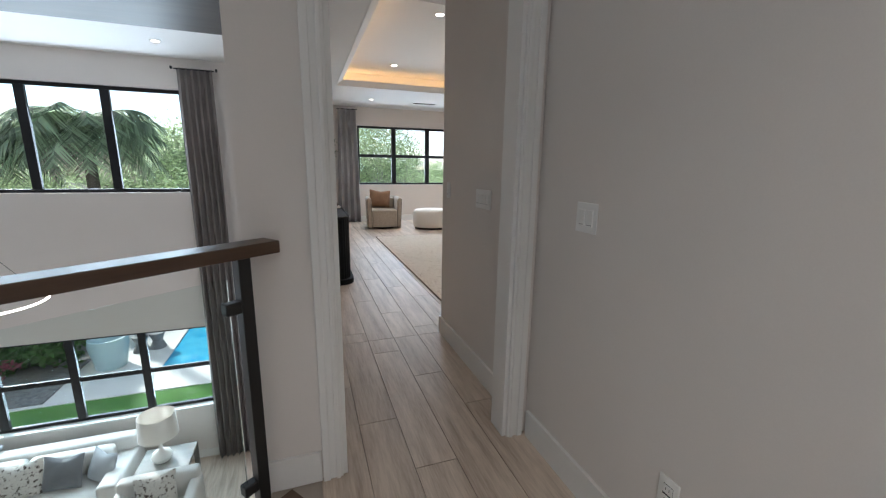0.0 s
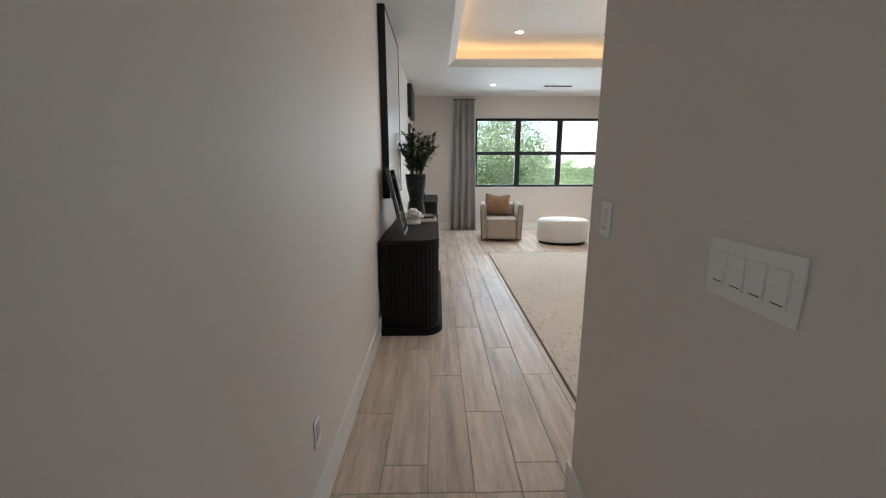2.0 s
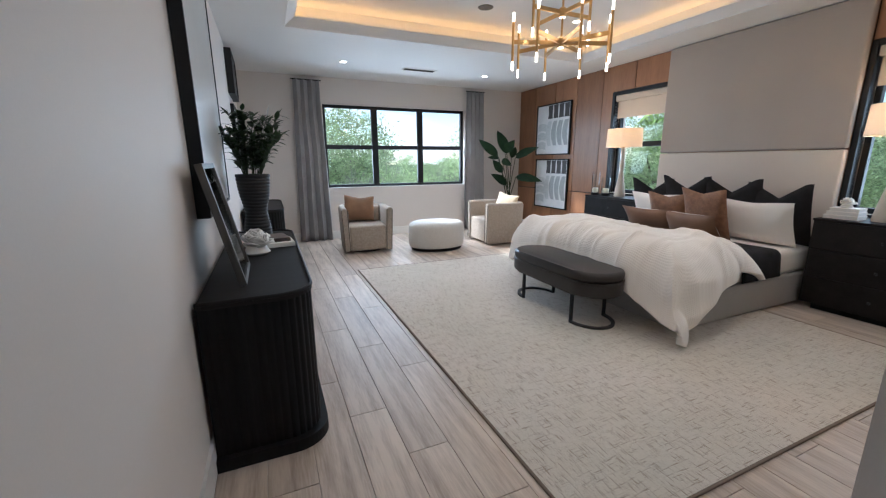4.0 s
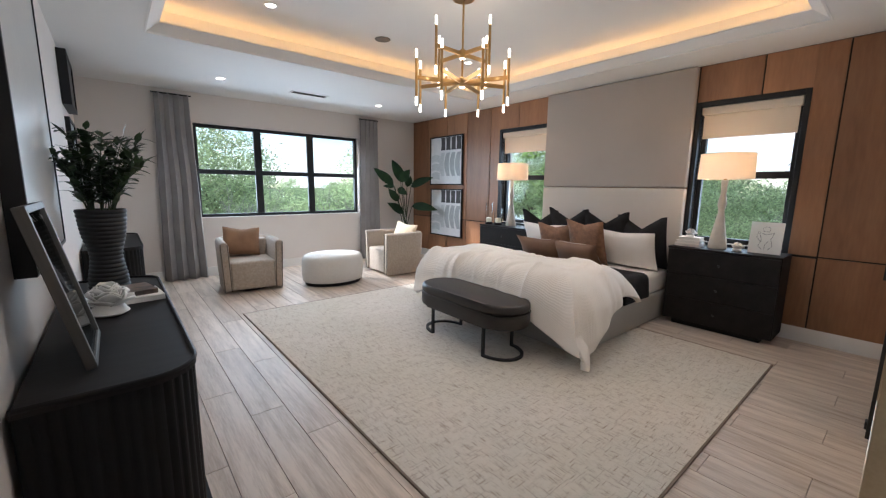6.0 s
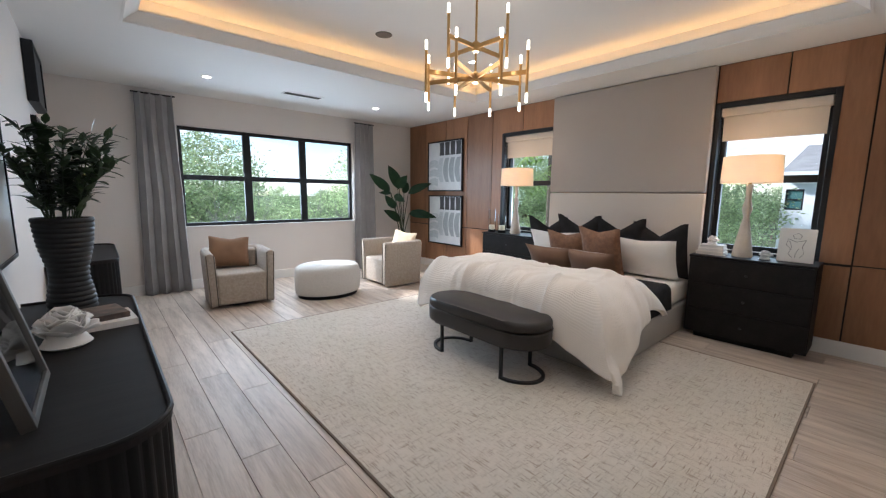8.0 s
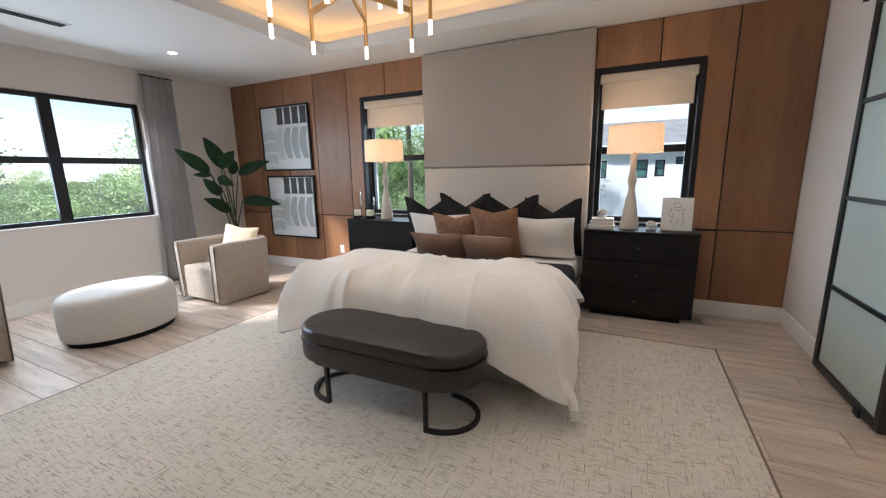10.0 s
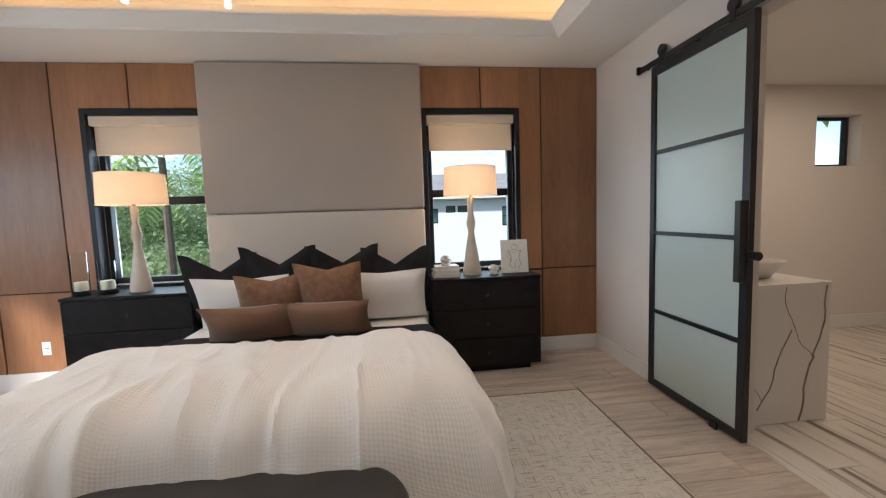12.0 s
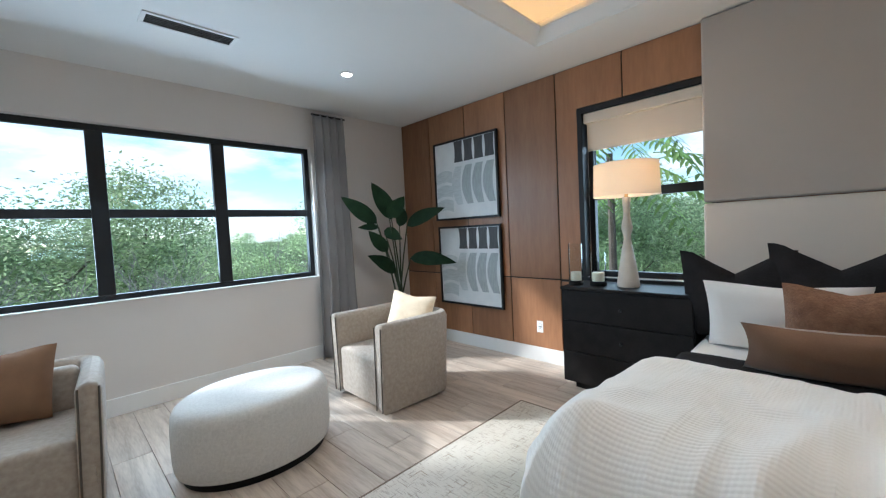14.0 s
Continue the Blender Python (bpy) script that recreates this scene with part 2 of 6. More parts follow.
tune(EBONYV, Specular_IOR_Level=0.16, Roughness=0.55)
CURT = material("grey_curtain", (0.365, 0.355, 0.355), (0.29, 0.28, 0.28), rough=0.85, blotch=3, grain=300, bump=0.2, depth=0.002, sheen=0.15)
SHADE = tune(material("roller_shade", (0.60, 0.53, 0.45), (0.57, 0.50, 0.42), rough=0.9, blotch=2, grain=350, bump=0.15, depth=0.001), Transmission_Weight=0.0)
TAUPE = material("taupe_curtain", (0.21, 0.185, 0.175), (0.15, 0.13, 0.122), rough=0.85, blotch=3, grain=300, bump=0.2, depth=0.002, sheen=0.1)
CERAM = material("cream_plaster", (0.66, 0.59, 0.50), (0.56, 0.49, 0.41), rough=0.6, blotch=9, grain=150, bump=0.25, depth=0.002)
WHITEC = material("white_ceramic", (0.80, 0.78, 0.75), (0.76, 0.74, 0.70), rough=0.45, blotch=12, grain=80, bump=0.05)
VASE = material("black_ceramic", (0.013, 0.013, 0.014), (0.008, 0.008, 0.009), rough=0.55, blotch=9, grain=150, bump=0.2, depth=0.002)
PLASTIC = material("white_plastic", (0.82, 0.81, 0.79), (0.80, 0.79, 0.77), rough=0.3, blotch=3, grain=50, bump=0)
SLOT = material("dark_slot", (0.05, 0.05, 0.05), rough=0.6)
PAPER = material("paper", (0.78, 0.76, 0.72), (0.73, 0.71, 0.67), rough=0.8, blotch=7, grain=200, bump=0.1, depth=0.001)
WAX = material("candle_wax", (0.82, 0.76, 0.62), (0.78, 0.72, 0.58), rough=0.5, bump=0.02)
SPRIG = material("sprig_leaf", (0.060, 0.100, 0.045), (0.022, 0.042, 0.018), rough=0.5, spec=0.3, blotch=14, grain=60, bump=0.1, vary=0.3)
LEAF = material("dark_leaf", (0.017, 0.038, 0.016), (0.008, 0.020, 0.009), rough=0.6, spec=0.1, blotch=12, grain=60, bump=0.1, vary=0.2)
STEM = material("stem", (0.035, 0.055, 0.022), (0.022, 0.036, 0.015), rough=0.6, blotch=10)
MARBLE = material("veined_marble", (0.79, 0.765, 0.735), (0.74, 0.71, 0.68), rough=0.2, blotch=2, grain=30, bump=0.0)
VEIN = material("marble_vein", (0.22, 0.18, 0.145), (0.34, 0.28, 0.23), rough=0.25, blotch=9, grain=40, bump=0)
RAILW = wood("walnut_rail", (0.052, 0.028, 0.016), (0.12, 0.066, 0.038), rough=0.35, along="X", vary=0.0)
BROWNC = wood("stained_ceiling", (0.055, 0.046, 0.040), (0.085, 0.073, 0.064), rough=0.5, along="X", vary=0.05)
LED_STRIP = glow("warm_led_strip", (1.0, 0.59, 0.25), 5.2)
BULB = glow("warm_bulb", (1.0, 0.86, 0.66), 4.5)
DOWNL = glow("downlight_lens", (1.0, 0.88, 0.74), 14.0)
LSHADE = tune(material("lamp_shade_linen", (0.72, 0.60, 0.45), (0.67, 0.55, 0.41), rough=0.9, blotch=3, grain=350, bump=0.2, depth=0.001))

# ---- building blocks ----


def mesh_of(bm, name, mats, smooth=False):
    me = bpy.data.meshes.new(name)
    bm.normal_update()
    bm.to_mesh(me)
    bm.free()
    for m in (mats if isinstance(mats, (list, tuple)) else [mats]):
        me.materials.append(m)
    if smooth:
        me.polygons.foreach_set("use_smooth", [True] * len(me.polygons))
        me.set_sharp_from_angle(angle=radians(42))
    return me


def part(name, bm, mats, parent=None, label="", m=None, smooth=False):
    """Links a bmesh as one mesh object under a thing or a part."""
    ob = new(name, mesh_of(bm, name, mats, smooth))
    if parent is not None:
        ob.parent = parent
    if m is not None:
        ob.matrix_local = m
    return tagged(ob, label)


def thing(name, label, category, m=None, group="", kind=""):
    ob = new(name)
    ob.empty_display_size = 0.1
    if m is not None:
        ob.matrix_world = m
    return tagged(ob, label, category, group, kind)


def box(bm, x0, x1, y0, y1, z0, z1, bevel=0.0, seg=2):
    g = bmesh.ops.create_cube(bm, size=1)["verts"]
    bmesh.ops.transform(bm, verts=g, matrix=Matrix.LocRotScale(((x0 + x1) / 2, (y0 + y1) / 2, (z0 + z1) / 2), None, (x1 - x0, y1 - y0, z1 - z0)))
    if bevel:
        edges = list({e for v in g for e in v.link_edges})
        bmesh.ops.bevel(bm, geom=edges, offset=bevel, segments=seg, affect="EDGES", profile=0.5)
    return bm


def boxed(*args, **kw):
    return box(bmesh.new(), *args, **kw)


def cyl(bm, x, y, z0, z1, r0, r1=None, seg=20, m=None):
    r1 = r0 if r1 is None else r1
    g = bmesh.ops.create_cone(bm, cap_ends=True, segments=seg, radius1=r0, radius2=r1, depth=z1 - z0)["verts"]
    bmesh.ops.transform(bm, verts=g, matrix=(m or Matrix()) @ Matrix.Translation((x, y, (z0 + z1) / 2)))
    return bm


def lathe(bm, profile, seg=32, x=0.0, y=0.0, z=0.0, sx=1.0, sy=1.0):
    """Turns (radius, height) pairs about the upright axis; ends closed."""
    rings = []
    for r, h in profile:
        rings.append([bm.verts.new((x + sx * r * math.cos(2 * math.pi * i / seg), y + sy * r * math.sin(2 * math.pi * i / seg), z + h)) for i in range(seg)])
    for a, b in zip(rings, rings[1:]):
        for i in range(seg):
            j = (i + 1) % seg
            bm.faces.new((a[i], a[j], b[j], b[i]))
    bm.faces.new(rings[0][::-1])
    bm.faces.new(rings[-1])
    return bm


def prism(bm, outline, z0, z1, bevel=0.0, seg=2):
    """An upright prism over an outline of (x, y) pairs, its rims rounded."""
    lo = [bm.verts.new((x, y, z0)) for x, y in outline]
    hi = [bm.verts.new((x, y, z1)) for x, y in outline]
    n = len(outline)
    bottom = bm.faces.new(lo[::-1])
    top = bm.faces.new(hi)
    for i in range(n):
        j = (i + 1) % n
        bm.faces.new((lo[i], lo[j], hi[j], hi[i]))
    if bevel:
        rim = list({e for f in (bottom, top) for e in f.edges})
        bmesh.ops.bevel(bm, geom=rim, offset=bevel, segments=seg, affect="EDGES", profile=0.5)
    return bm


def tube(bm, points, radius, seg=8, closed=False, taper=1.0):
    """A round bar along points."""
    pts = [Vector(p) for p in points]
    n = len(pts)
    rings = []
    for i, p in enumerate(pts):
        a = pts[(i - 1) % n] if closed or i > 0 else p
        b = pts[(i + 1) % n] if closed or i < n - 1 else p
        d = (b - a).normalized()
        u = d.orthogonal().normalized() if not rings else (last_u - d * last_u.dot(d)).normalized()
        last_u = u
        v = d.cross(u)
        r = radius * (1 + (taper - 1) * i / max(1, n - 1))
        rings.append([bm.verts.new(p + r * (math.cos(2 * math.pi * k / seg) * u + math.sin(2 * math.pi * k / seg) * v)) for k in range(seg)])
    for i in range(n if closed else n - 1):
        a, b = rings[i], rings[(i + 1) % n]
        for k in range(seg):
            j = (k + 1) % seg
            bm.faces.new((a[k], a[j], b[j], b[k]))
    if not closed:
        bm.faces.new(rings[0][::-1])
        bm.faces.new(rings[-1])
    return bm


def sheet(bm, nu, nv, fn):
    """A grid of quads over fn(u, v), u and v from 0 to 1."""
    vs = [[bm.verts.new(fn(i / nu, j / nv)) for j in range(nv + 1)] for i in range(nu + 1)]
    for i in range(nu):
        for j in range(nv):
            bm.faces.new((vs[i][j], vs[i + 1][j], vs[i + 1][j + 1], vs[i][j + 1]))
    return bm


def with_holes(bm, axis, p0, p1, a0, a1, z0, z1, holes):
    """A wall slab across axis, from p0 to p1 thick, a0 to a1 long, with openings (a, b, bottom, top) through it."""
    cuts = sorted({a0, a1, *[h[0] for h in holes], *[h[1] for h in holes]})
    for a, b in zip(cuts, cuts[1:]):
        mid = (a + b) / 2
        spans, low = [], z0
        for h in sorted((h for h in holes if h[0] < mid < h[1]), key=lambda h: h[2]):
            if h[2] > low:
                spans.append((low, h[2]))
            low = h[3]
        if low < z1:
            spans.append((low, z1))
        for s, e in spans:
            if axis == "x":
                box(bm, p0, p1, a, b, s, e)
            else:
                box(bm, a, b, p0, p1, s, e)
    bmesh.ops.remove_doubles(bm, verts=bm.verts, dist=0.0005)
    return bm

# ---- bedroom, hall and bathroom shell ----
H, TRAY = 2.74, 3.0
LX, RX, NY, SY = 0.125, 5.40, 10.20, 3.205
HX, DOOR_Y = 1.16, 1.87
DOOR_N = DOOR_Y + 0.12


def structure(name, bm, mats, label="", m=None, smooth=False):
    return tagged(part(name, bm, mats, None, label, m, smooth), kind="structure")


WIN_N = (1.41, 4.095, 0.908, 2.318)
WIN_L = (6.74, 7.72, 0.865, 2.315)
WIN_R = (4.025, 4.865, 0.865, 2.315)
structure("wall_west", with_holes(bmesh.new(), "x", LX - 0.15, LX, DOOR_N, NY + 0.2, -0.02, 3.3, []), PAINT)
structure("wall_north", with_holes(bmesh.new(), "y", NY, NY + 0.2, LX, RX + 0.25, -0.35, 3.3, [WIN_N]), PAINT)
structure("wall_east", with_holes(bmesh.new(), "x", RX + 0.02, RX + 0.25, SY - 0.12, NY, -0.35, 3.3, [WIN_L, WIN_R]), PAINT)
structure("wall_south", with_holes(bmesh.new(), "y", SY - 0.12, SY, HX, RX + 0.02, -0.02, 3.3, [(3.01, 3.75, -0.02, 2.42)]), PAINT)
structure("wall_hall_east", with_holes(bmesh.new(), "x", HX, HX + 0.12, DOOR_N, SY - 0.12, -0.02, 3.3, []), PAINT)
structure("wall_landing_east", with_holes(bmesh.new(), "x", 1.165, 1.32, -1.6, DOOR_Y, -0.02, 3.3, []), PAINT)
structure("wall_door", with_holes(bmesh.new(), "y", DOOR_Y, DOOR_N, -0.09, 1.32, -0.02, 3.3, [(0.235, 1.05, -0.02, 2.42)]), PAINT)
structure("wall_landing_south", boxed(-7.2, 1.32, -1.75, -1.6, -3.4, 3.3), PAINT)
structure("wall_bath_east", with_holes(bmesh.new(), "x", 5.42, 5.60, -0.6, SY - 0.12, -0.02, 3.3, [(1.40, 1.87, 1.765, 2.30), (0.22, 0.76, 1.765, 2.30)]), PAINT)
structure("wall_bath_south", boxed(1.32, 5.60, -0.75, -0.6, -0.02, 3.3), PAINT)
structure("wall_bath_west", boxed(1.32, 1.40, -0.6, SY - 0.12, -0.02, 3.3), PAINT)

# ceiling with its tray and light cove
T0, T1, T2, T3 = 0.76, 4.80, 3.84, 7.80
bm = bmesh.new()
box(bm, LX, T0, SY, NY, H, H + 0.05)
box(bm, T1, RX + 0.02, SY, NY, H, H + 0.05)
box(bm, T0, T1, SY, T2, H, H + 0.05)
box(bm, T0, T1, T3, NY, H, H + 0.05)
box(bm, LX, HX, DOOR_N, SY, H, H + 0.05)
structure("ceiling", bm, CEIL)
bm = bmesh.new()
lo = [(T0, T2), (T1, T2), (T1, T3), (T0, T3)]
sg = [(1, 1), (-1, 1), (-1, -1), (1, -1)]
prof = [(-0.004, H + 0.05), (-0.004, H - 0.004), (0.012, H - 0.004), (0.018, H + 0.012), (0.095, H + 0.068), (0.11, H + 0.076), (0.11, H + 0.092), (0.09, H + 0.092), (0.03, H + 0.062), (-0.004, H + 0.05)]
rings = [[bm.verts.new((x + sx * d, y + sy * d, z)) for (x, y), (sx, sy) in zip(lo, sg)] for d, z in prof]
for a, b in zip(rings, rings[1:]):
    for i in range(4):
        bm.faces.new((a[i], a[(i + 1) % 4], b[(i + 1) % 4], b[i]))
bmesh.ops.recalc_face_normals(bm, faces=bm.faces)
structure("trim_tray", bm, CEIL)
bm = bmesh.new()
E0 = 0.14
box(bm, T0 - E0 - 0.05, T1 + E0 + 0.05, T2 - E0 - 0.05, T3 + E0 + 0.05, TRAY, TRAY + 0.05)
box(bm, T0 - E0 - 0.05, T0 - E0, T2 - E0, T3 + E0, H + 0.05, TRAY)
box(bm, T1 + E0, T1 + E0 + 0.05, T2 - E0, T3 + E0, H + 0.05, TRAY)
box(bm, T0 - E0 - 0.05, T1 + E0 + 0.05, T2 - E0 - 0.05, T2 - E0, H + 0.05, TRAY)
box(bm, T0 - E0 - 0.05, T1 + E0 + 0.05, T3 + E0, T3 + E0 + 0.05, H + 0.05, TRAY)
structure("ceiling_tray", bm, CEIL)
structure("ceiling_bath", boxed(1.40, 5.42, -0.6, SY - 0.12, 2.60, 2.65), CEIL)
structure("ceiling_landing", boxed(-0.9, 1.165, -1.6, DOOR_Y, H, H + 0.05), CEIL)

# hidden light strip on the cove ledge
strip = thing("cove_light", "warm LED strip hidden in the ceiling tray cove", "cove light", pose(T0, T2, H + 0.05))
W, D = T1 - T0, T3 - T2
for a in ((-0.06, W + 0.06, -0.075, -0.055), (-0.06, W + 0.06, D + 0.055, D + 0.075), (-0.075, -0.055, -0.05, D + 0.05), (W + 0.055, W + 0.075, -0.05, D + 0.05)):
    part("led_strip", boxed(*a, 0.004, 0.016), LED_STRIP, strip)

# subfloor and baseboards
structure("floor", boxed(-0.06, RX + 0.25, -1.6, NY + 0.2, -0.30, -0.012), GROUT)
BH, BT = 0.14, 0.016


def skirting(name, x0, x1, y0, y1):
    bm = boxed(x0, x1, y0, y1, 0, BH)
    structure(name, bm, TRIM)


skirting("baseboard", LX, LX + BT, DOOR_N + 0.03, NY - BT)
skirting("baseboard", LX, RX, NY - BT, NY)
skirting("baseboard", RX - BT, RX, SY + BT, 3.985)
skirting("baseboard", RX - BT, RX, 7.83, NY - BT)
skirting("baseboard", 3.75, RX, SY, SY + BT)
skirting("baseboard", HX - BT, 3.01, SY, SY + BT)
skirting("baseboard", HX - BT, HX, DOOR_N + 0.03, SY)
skirting("baseboard", 1.149, 1.165, -1.6, DOOR_Y - 0.03)
skirting("baseboard", -0.09, 0.145, DOOR_Y - BT, DOOR_Y)
skirting("baseboard", 3.01, 3.026, SY - 0.12, SY + BT)
skirting("baseboard", 5.404, 5.42, -0.6, SY - 0.12)

# cased opening: jambs, stepped casings on both sides
CW = 0.085


for nm, x, s in (("trim_left", 0.235, -1), ("trim_right", 1.05, 1)):
    bm = bmesh.new()
    box(bm, min(x, x - s * 0.02), max(x, x - s * 0.02), DOOR_Y - 0.004, DOOR_N + 0.004, 0, 2.42, bevel=0.002)
    for ya, yb in ((DOOR_Y - 0.018, DOOR_Y), (DOOR_N, DOOR_N + 0.018)):
        box(bm, min(x, x + s * CW), max(x, x + s * CW), ya, yb, 0, 2.50, bevel=0.004)
        out = ya - 0.008 if ya < DOOR_Y else yb
        box(bm, min(x + s * 0.012, x + s * 0.030), max(x + s * 0.012, x + s * 0.030), out, out + 0.008, 0, 2.45, bevel=0.003)
        box(bm, min(x + s * 0.055, x + s * CW), max(x + s * 0.055, x + s * CW), out, out + 0.008, 0, 2.50, bevel=0.003)
    structure(nm, bm, TRIM)
bm = bmesh.new()
box(bm, 0.255, 1.03, DOOR_Y - 0.004, DOOR_N + 0.004, 2.40, 2.42)
for ya in (DOOR_Y - 0.018, DOOR_N):
    box(bm, 0.235, 1.05, ya, ya + 0.018, 2.42, 2.50, bevel=0.004)
structure("trim_head", bm, TRIM)


# ---- windows ----


def window(name, m, w, h, cols, rows, depth=0.06, bar=0.05, label="", wide=0.055):
    """A black aluminium window in an opening w by h; its own x along the wall, y outwards."""
    ob = tagged(new(name), label or "black aluminium framed window with clear glass", "window", kind="structure")
    ob.matrix_world = m
    bm = bmesh.new()
    box(bm, 0, bar, 0, depth, 0, h, bevel=0.004)
    box(bm, w - bar, w, 0, depth, 0, h, bevel=0.004)
    box(bm, bar, w - bar, 0, depth, 0, bar, bevel=0.004)
    box(bm, bar, w - bar, 0, depth, h - bar, h, bevel=0.004)
    part("window_frame", bm, BLACK, ob)
    xs = [bar * 0.5 + (w - bar) * i / cols for i in range(cols + 1)]
    zs = [bar * 0.5 + (h - bar) * i / rows for i in range(rows + 1)]
    for x in xs[1:-1]:
        part("mullion", boxed(x - wide, x + wide, 0.004, depth - 0.004, bar, h - bar, bevel=0.004), BLACK, ob)
    for z in zs[1:-1]:
        for a, b in zip(xs, xs[1:]):
            part("transom", boxed(a + (wide if a > xs[0] else bar / 2), b - (wide if b < xs[-1] else bar / 2), 0.01, depth - 0.01, z - bar * 0.72, z + bar * 0.72, bevel=0.004), BLACK, ob)
    for a, b in zip(xs, xs[1:]):
        for c, d in zip(zs, zs[1:]):
            p = part("pane", boxed(a + bar * 0.4, b - bar * 0.4, depth * 0.5 - 0.003, depth * 0.5 + 0.003, c + bar * 0.4, d - bar * 0.4), PANE, ob)
            p.visible_shadow = False
    return ob


window("window_1", pose(WIN_N[0], NY + 0.075, WIN_N[2]), WIN_N[1] - WIN_N[0], WIN_N[3] - WIN_N[2], 3, 2)
structure("sill", boxed(WIN_N[0], WIN_N[1], NY - 0.012, NY + 0.075, WIN_N[2] - 0.004, WIN_N[2] + 0.004, bevel=0.002), TRIM)
for nm, (a, b, c, d) in (("window_2", WIN_L), ("window_3", WIN_R)):
    window(nm, pose(RX + 0.10, a, c, 0, 0, 0) @ pose(0, b - a, 0, 0, 0, -90), b - a, d - c, 1, 2)
    bm = bmesh.new()
    box(bm, RX - 0.012, RX + 0.10, a - 0.045, a, c - 0.045, d + 0.045, bevel=0.003)
    box(bm, RX - 0.012, RX + 0.10, b, b + 0.045, c - 0.045, d + 0.045, bevel=0.003)
    box(bm, RX - 0.012, RX + 0.10, a, b, d, d + 0.045, bevel=0.003)
    box(bm, RX - 0.012, RX + 0.10, a, b, c - 0.045, c, bevel=0.003)
    structure("trim_window", bm, BLACK)
window("window_4", pose(5.54, 1.40, 1.765) @ pose(0, 0.47, 0, 0, 0, -90), 0.47, 0.535, 1, 1, bar=0.03)
window("window_5", pose(5.54, 0.22, 1.765) @ pose(0, 0.54, 0, 0, 0, -90), 0.54, 0.535, 1, 1, bar=0.03)

# ---- bed ----


def waver(x, y, z, s):
    return noise.noise(Vector((x * s, y * s, z * s)))


def pillow(w, h, thick, chop=0.0, pinch=0.05, seed=0.0, n=16):
    """A soft cushion standing in its own xz plane, its base at z = 0; chop dents its upper edge."""
    bm = bmesh.new()
    for side in (1, -1):
        def fn(u, v, side=side):
            a, b = 2 * u - 1, 2 * v - 1
            full = max(0.0, (1 - abs(a) ** 2.6) * (1 - abs(b) ** 2.6)) ** 0.55
            x = w / 2 * a * (1 - pinch * (1 - b * b))
            z = h / 2 * b * (1 - pinch * (1 - a * a))
            dent = chop * max(0.0, 1 - abs(a) * 1.25) ** 1.0 * max(0.0, (b + 0.6) / 1.6) ** 1.5
            wr = 0.006 * waver(x + seed, z, side * 3.0, 11) * full + 0.012 * waver(x + seed, z, side * 5.0, 4) * full
            y = side * (thick / 2 * full * (1 - 0.25 * b) + wr)
            return (x, y, z + h / 2 - dent + 0.004 * waver(x, z, seed, 9))
        sheet(bm, n, n, fn)
    bmesh.ops.remove_doubles(bm, verts=bm.verts, dist=0.002)
    bmesh.ops.recalc_face_normals(bm, faces=bm.faces)
    return bm


bed = thing("bed", "upholstered bed with a tall greige fabric headboard panel", "bed", pose(3.35, 5.87, 0))
part("bed_frame", boxed(0, 1.94, -0.94, 0.94, 0.012, 0.31, bevel=0.025, seg=3), BEDF, bed, smooth=True)
part("mattress", boxed(0.04, 1.92, -0.92, 0.92, 0.30, 0.545, bevel=0.06, seg=4), SHEET, bed, "white fitted sheet over the mattress", smooth=True)
bm = bmesh.new()
box(bm, 1.965, 2.038, -0.96, 0.935, 1.452, 2.733, bevel=0.022, seg=4)
part("headboard_upper", bm, HEADB, bed, smooth=True)
bm = bmesh.new()
box(bm, 1.965, 2.038, -0.96, 0.935, 0.30, 1.446, bevel=0.022, seg=4)
part("headboard_lower", bm, HEADL, bed, "padded lower section of the headboard, coloured paler for the light on it", smooth=True)


def fold(a, half, r):
    """Runs a along cloth laid over an edge: how far out it gets and how far it has dropped."""
    if a <= half:
        return a, 0.0
    q = a - half
    arc = r * math.pi / 2
    if q < arc:
        t = q / r
        return half + r * math.sin(t), r * (1 - math.cos(t))
    return half + r + 0.10 * (q - arc), r + 0.985 * (q - arc)


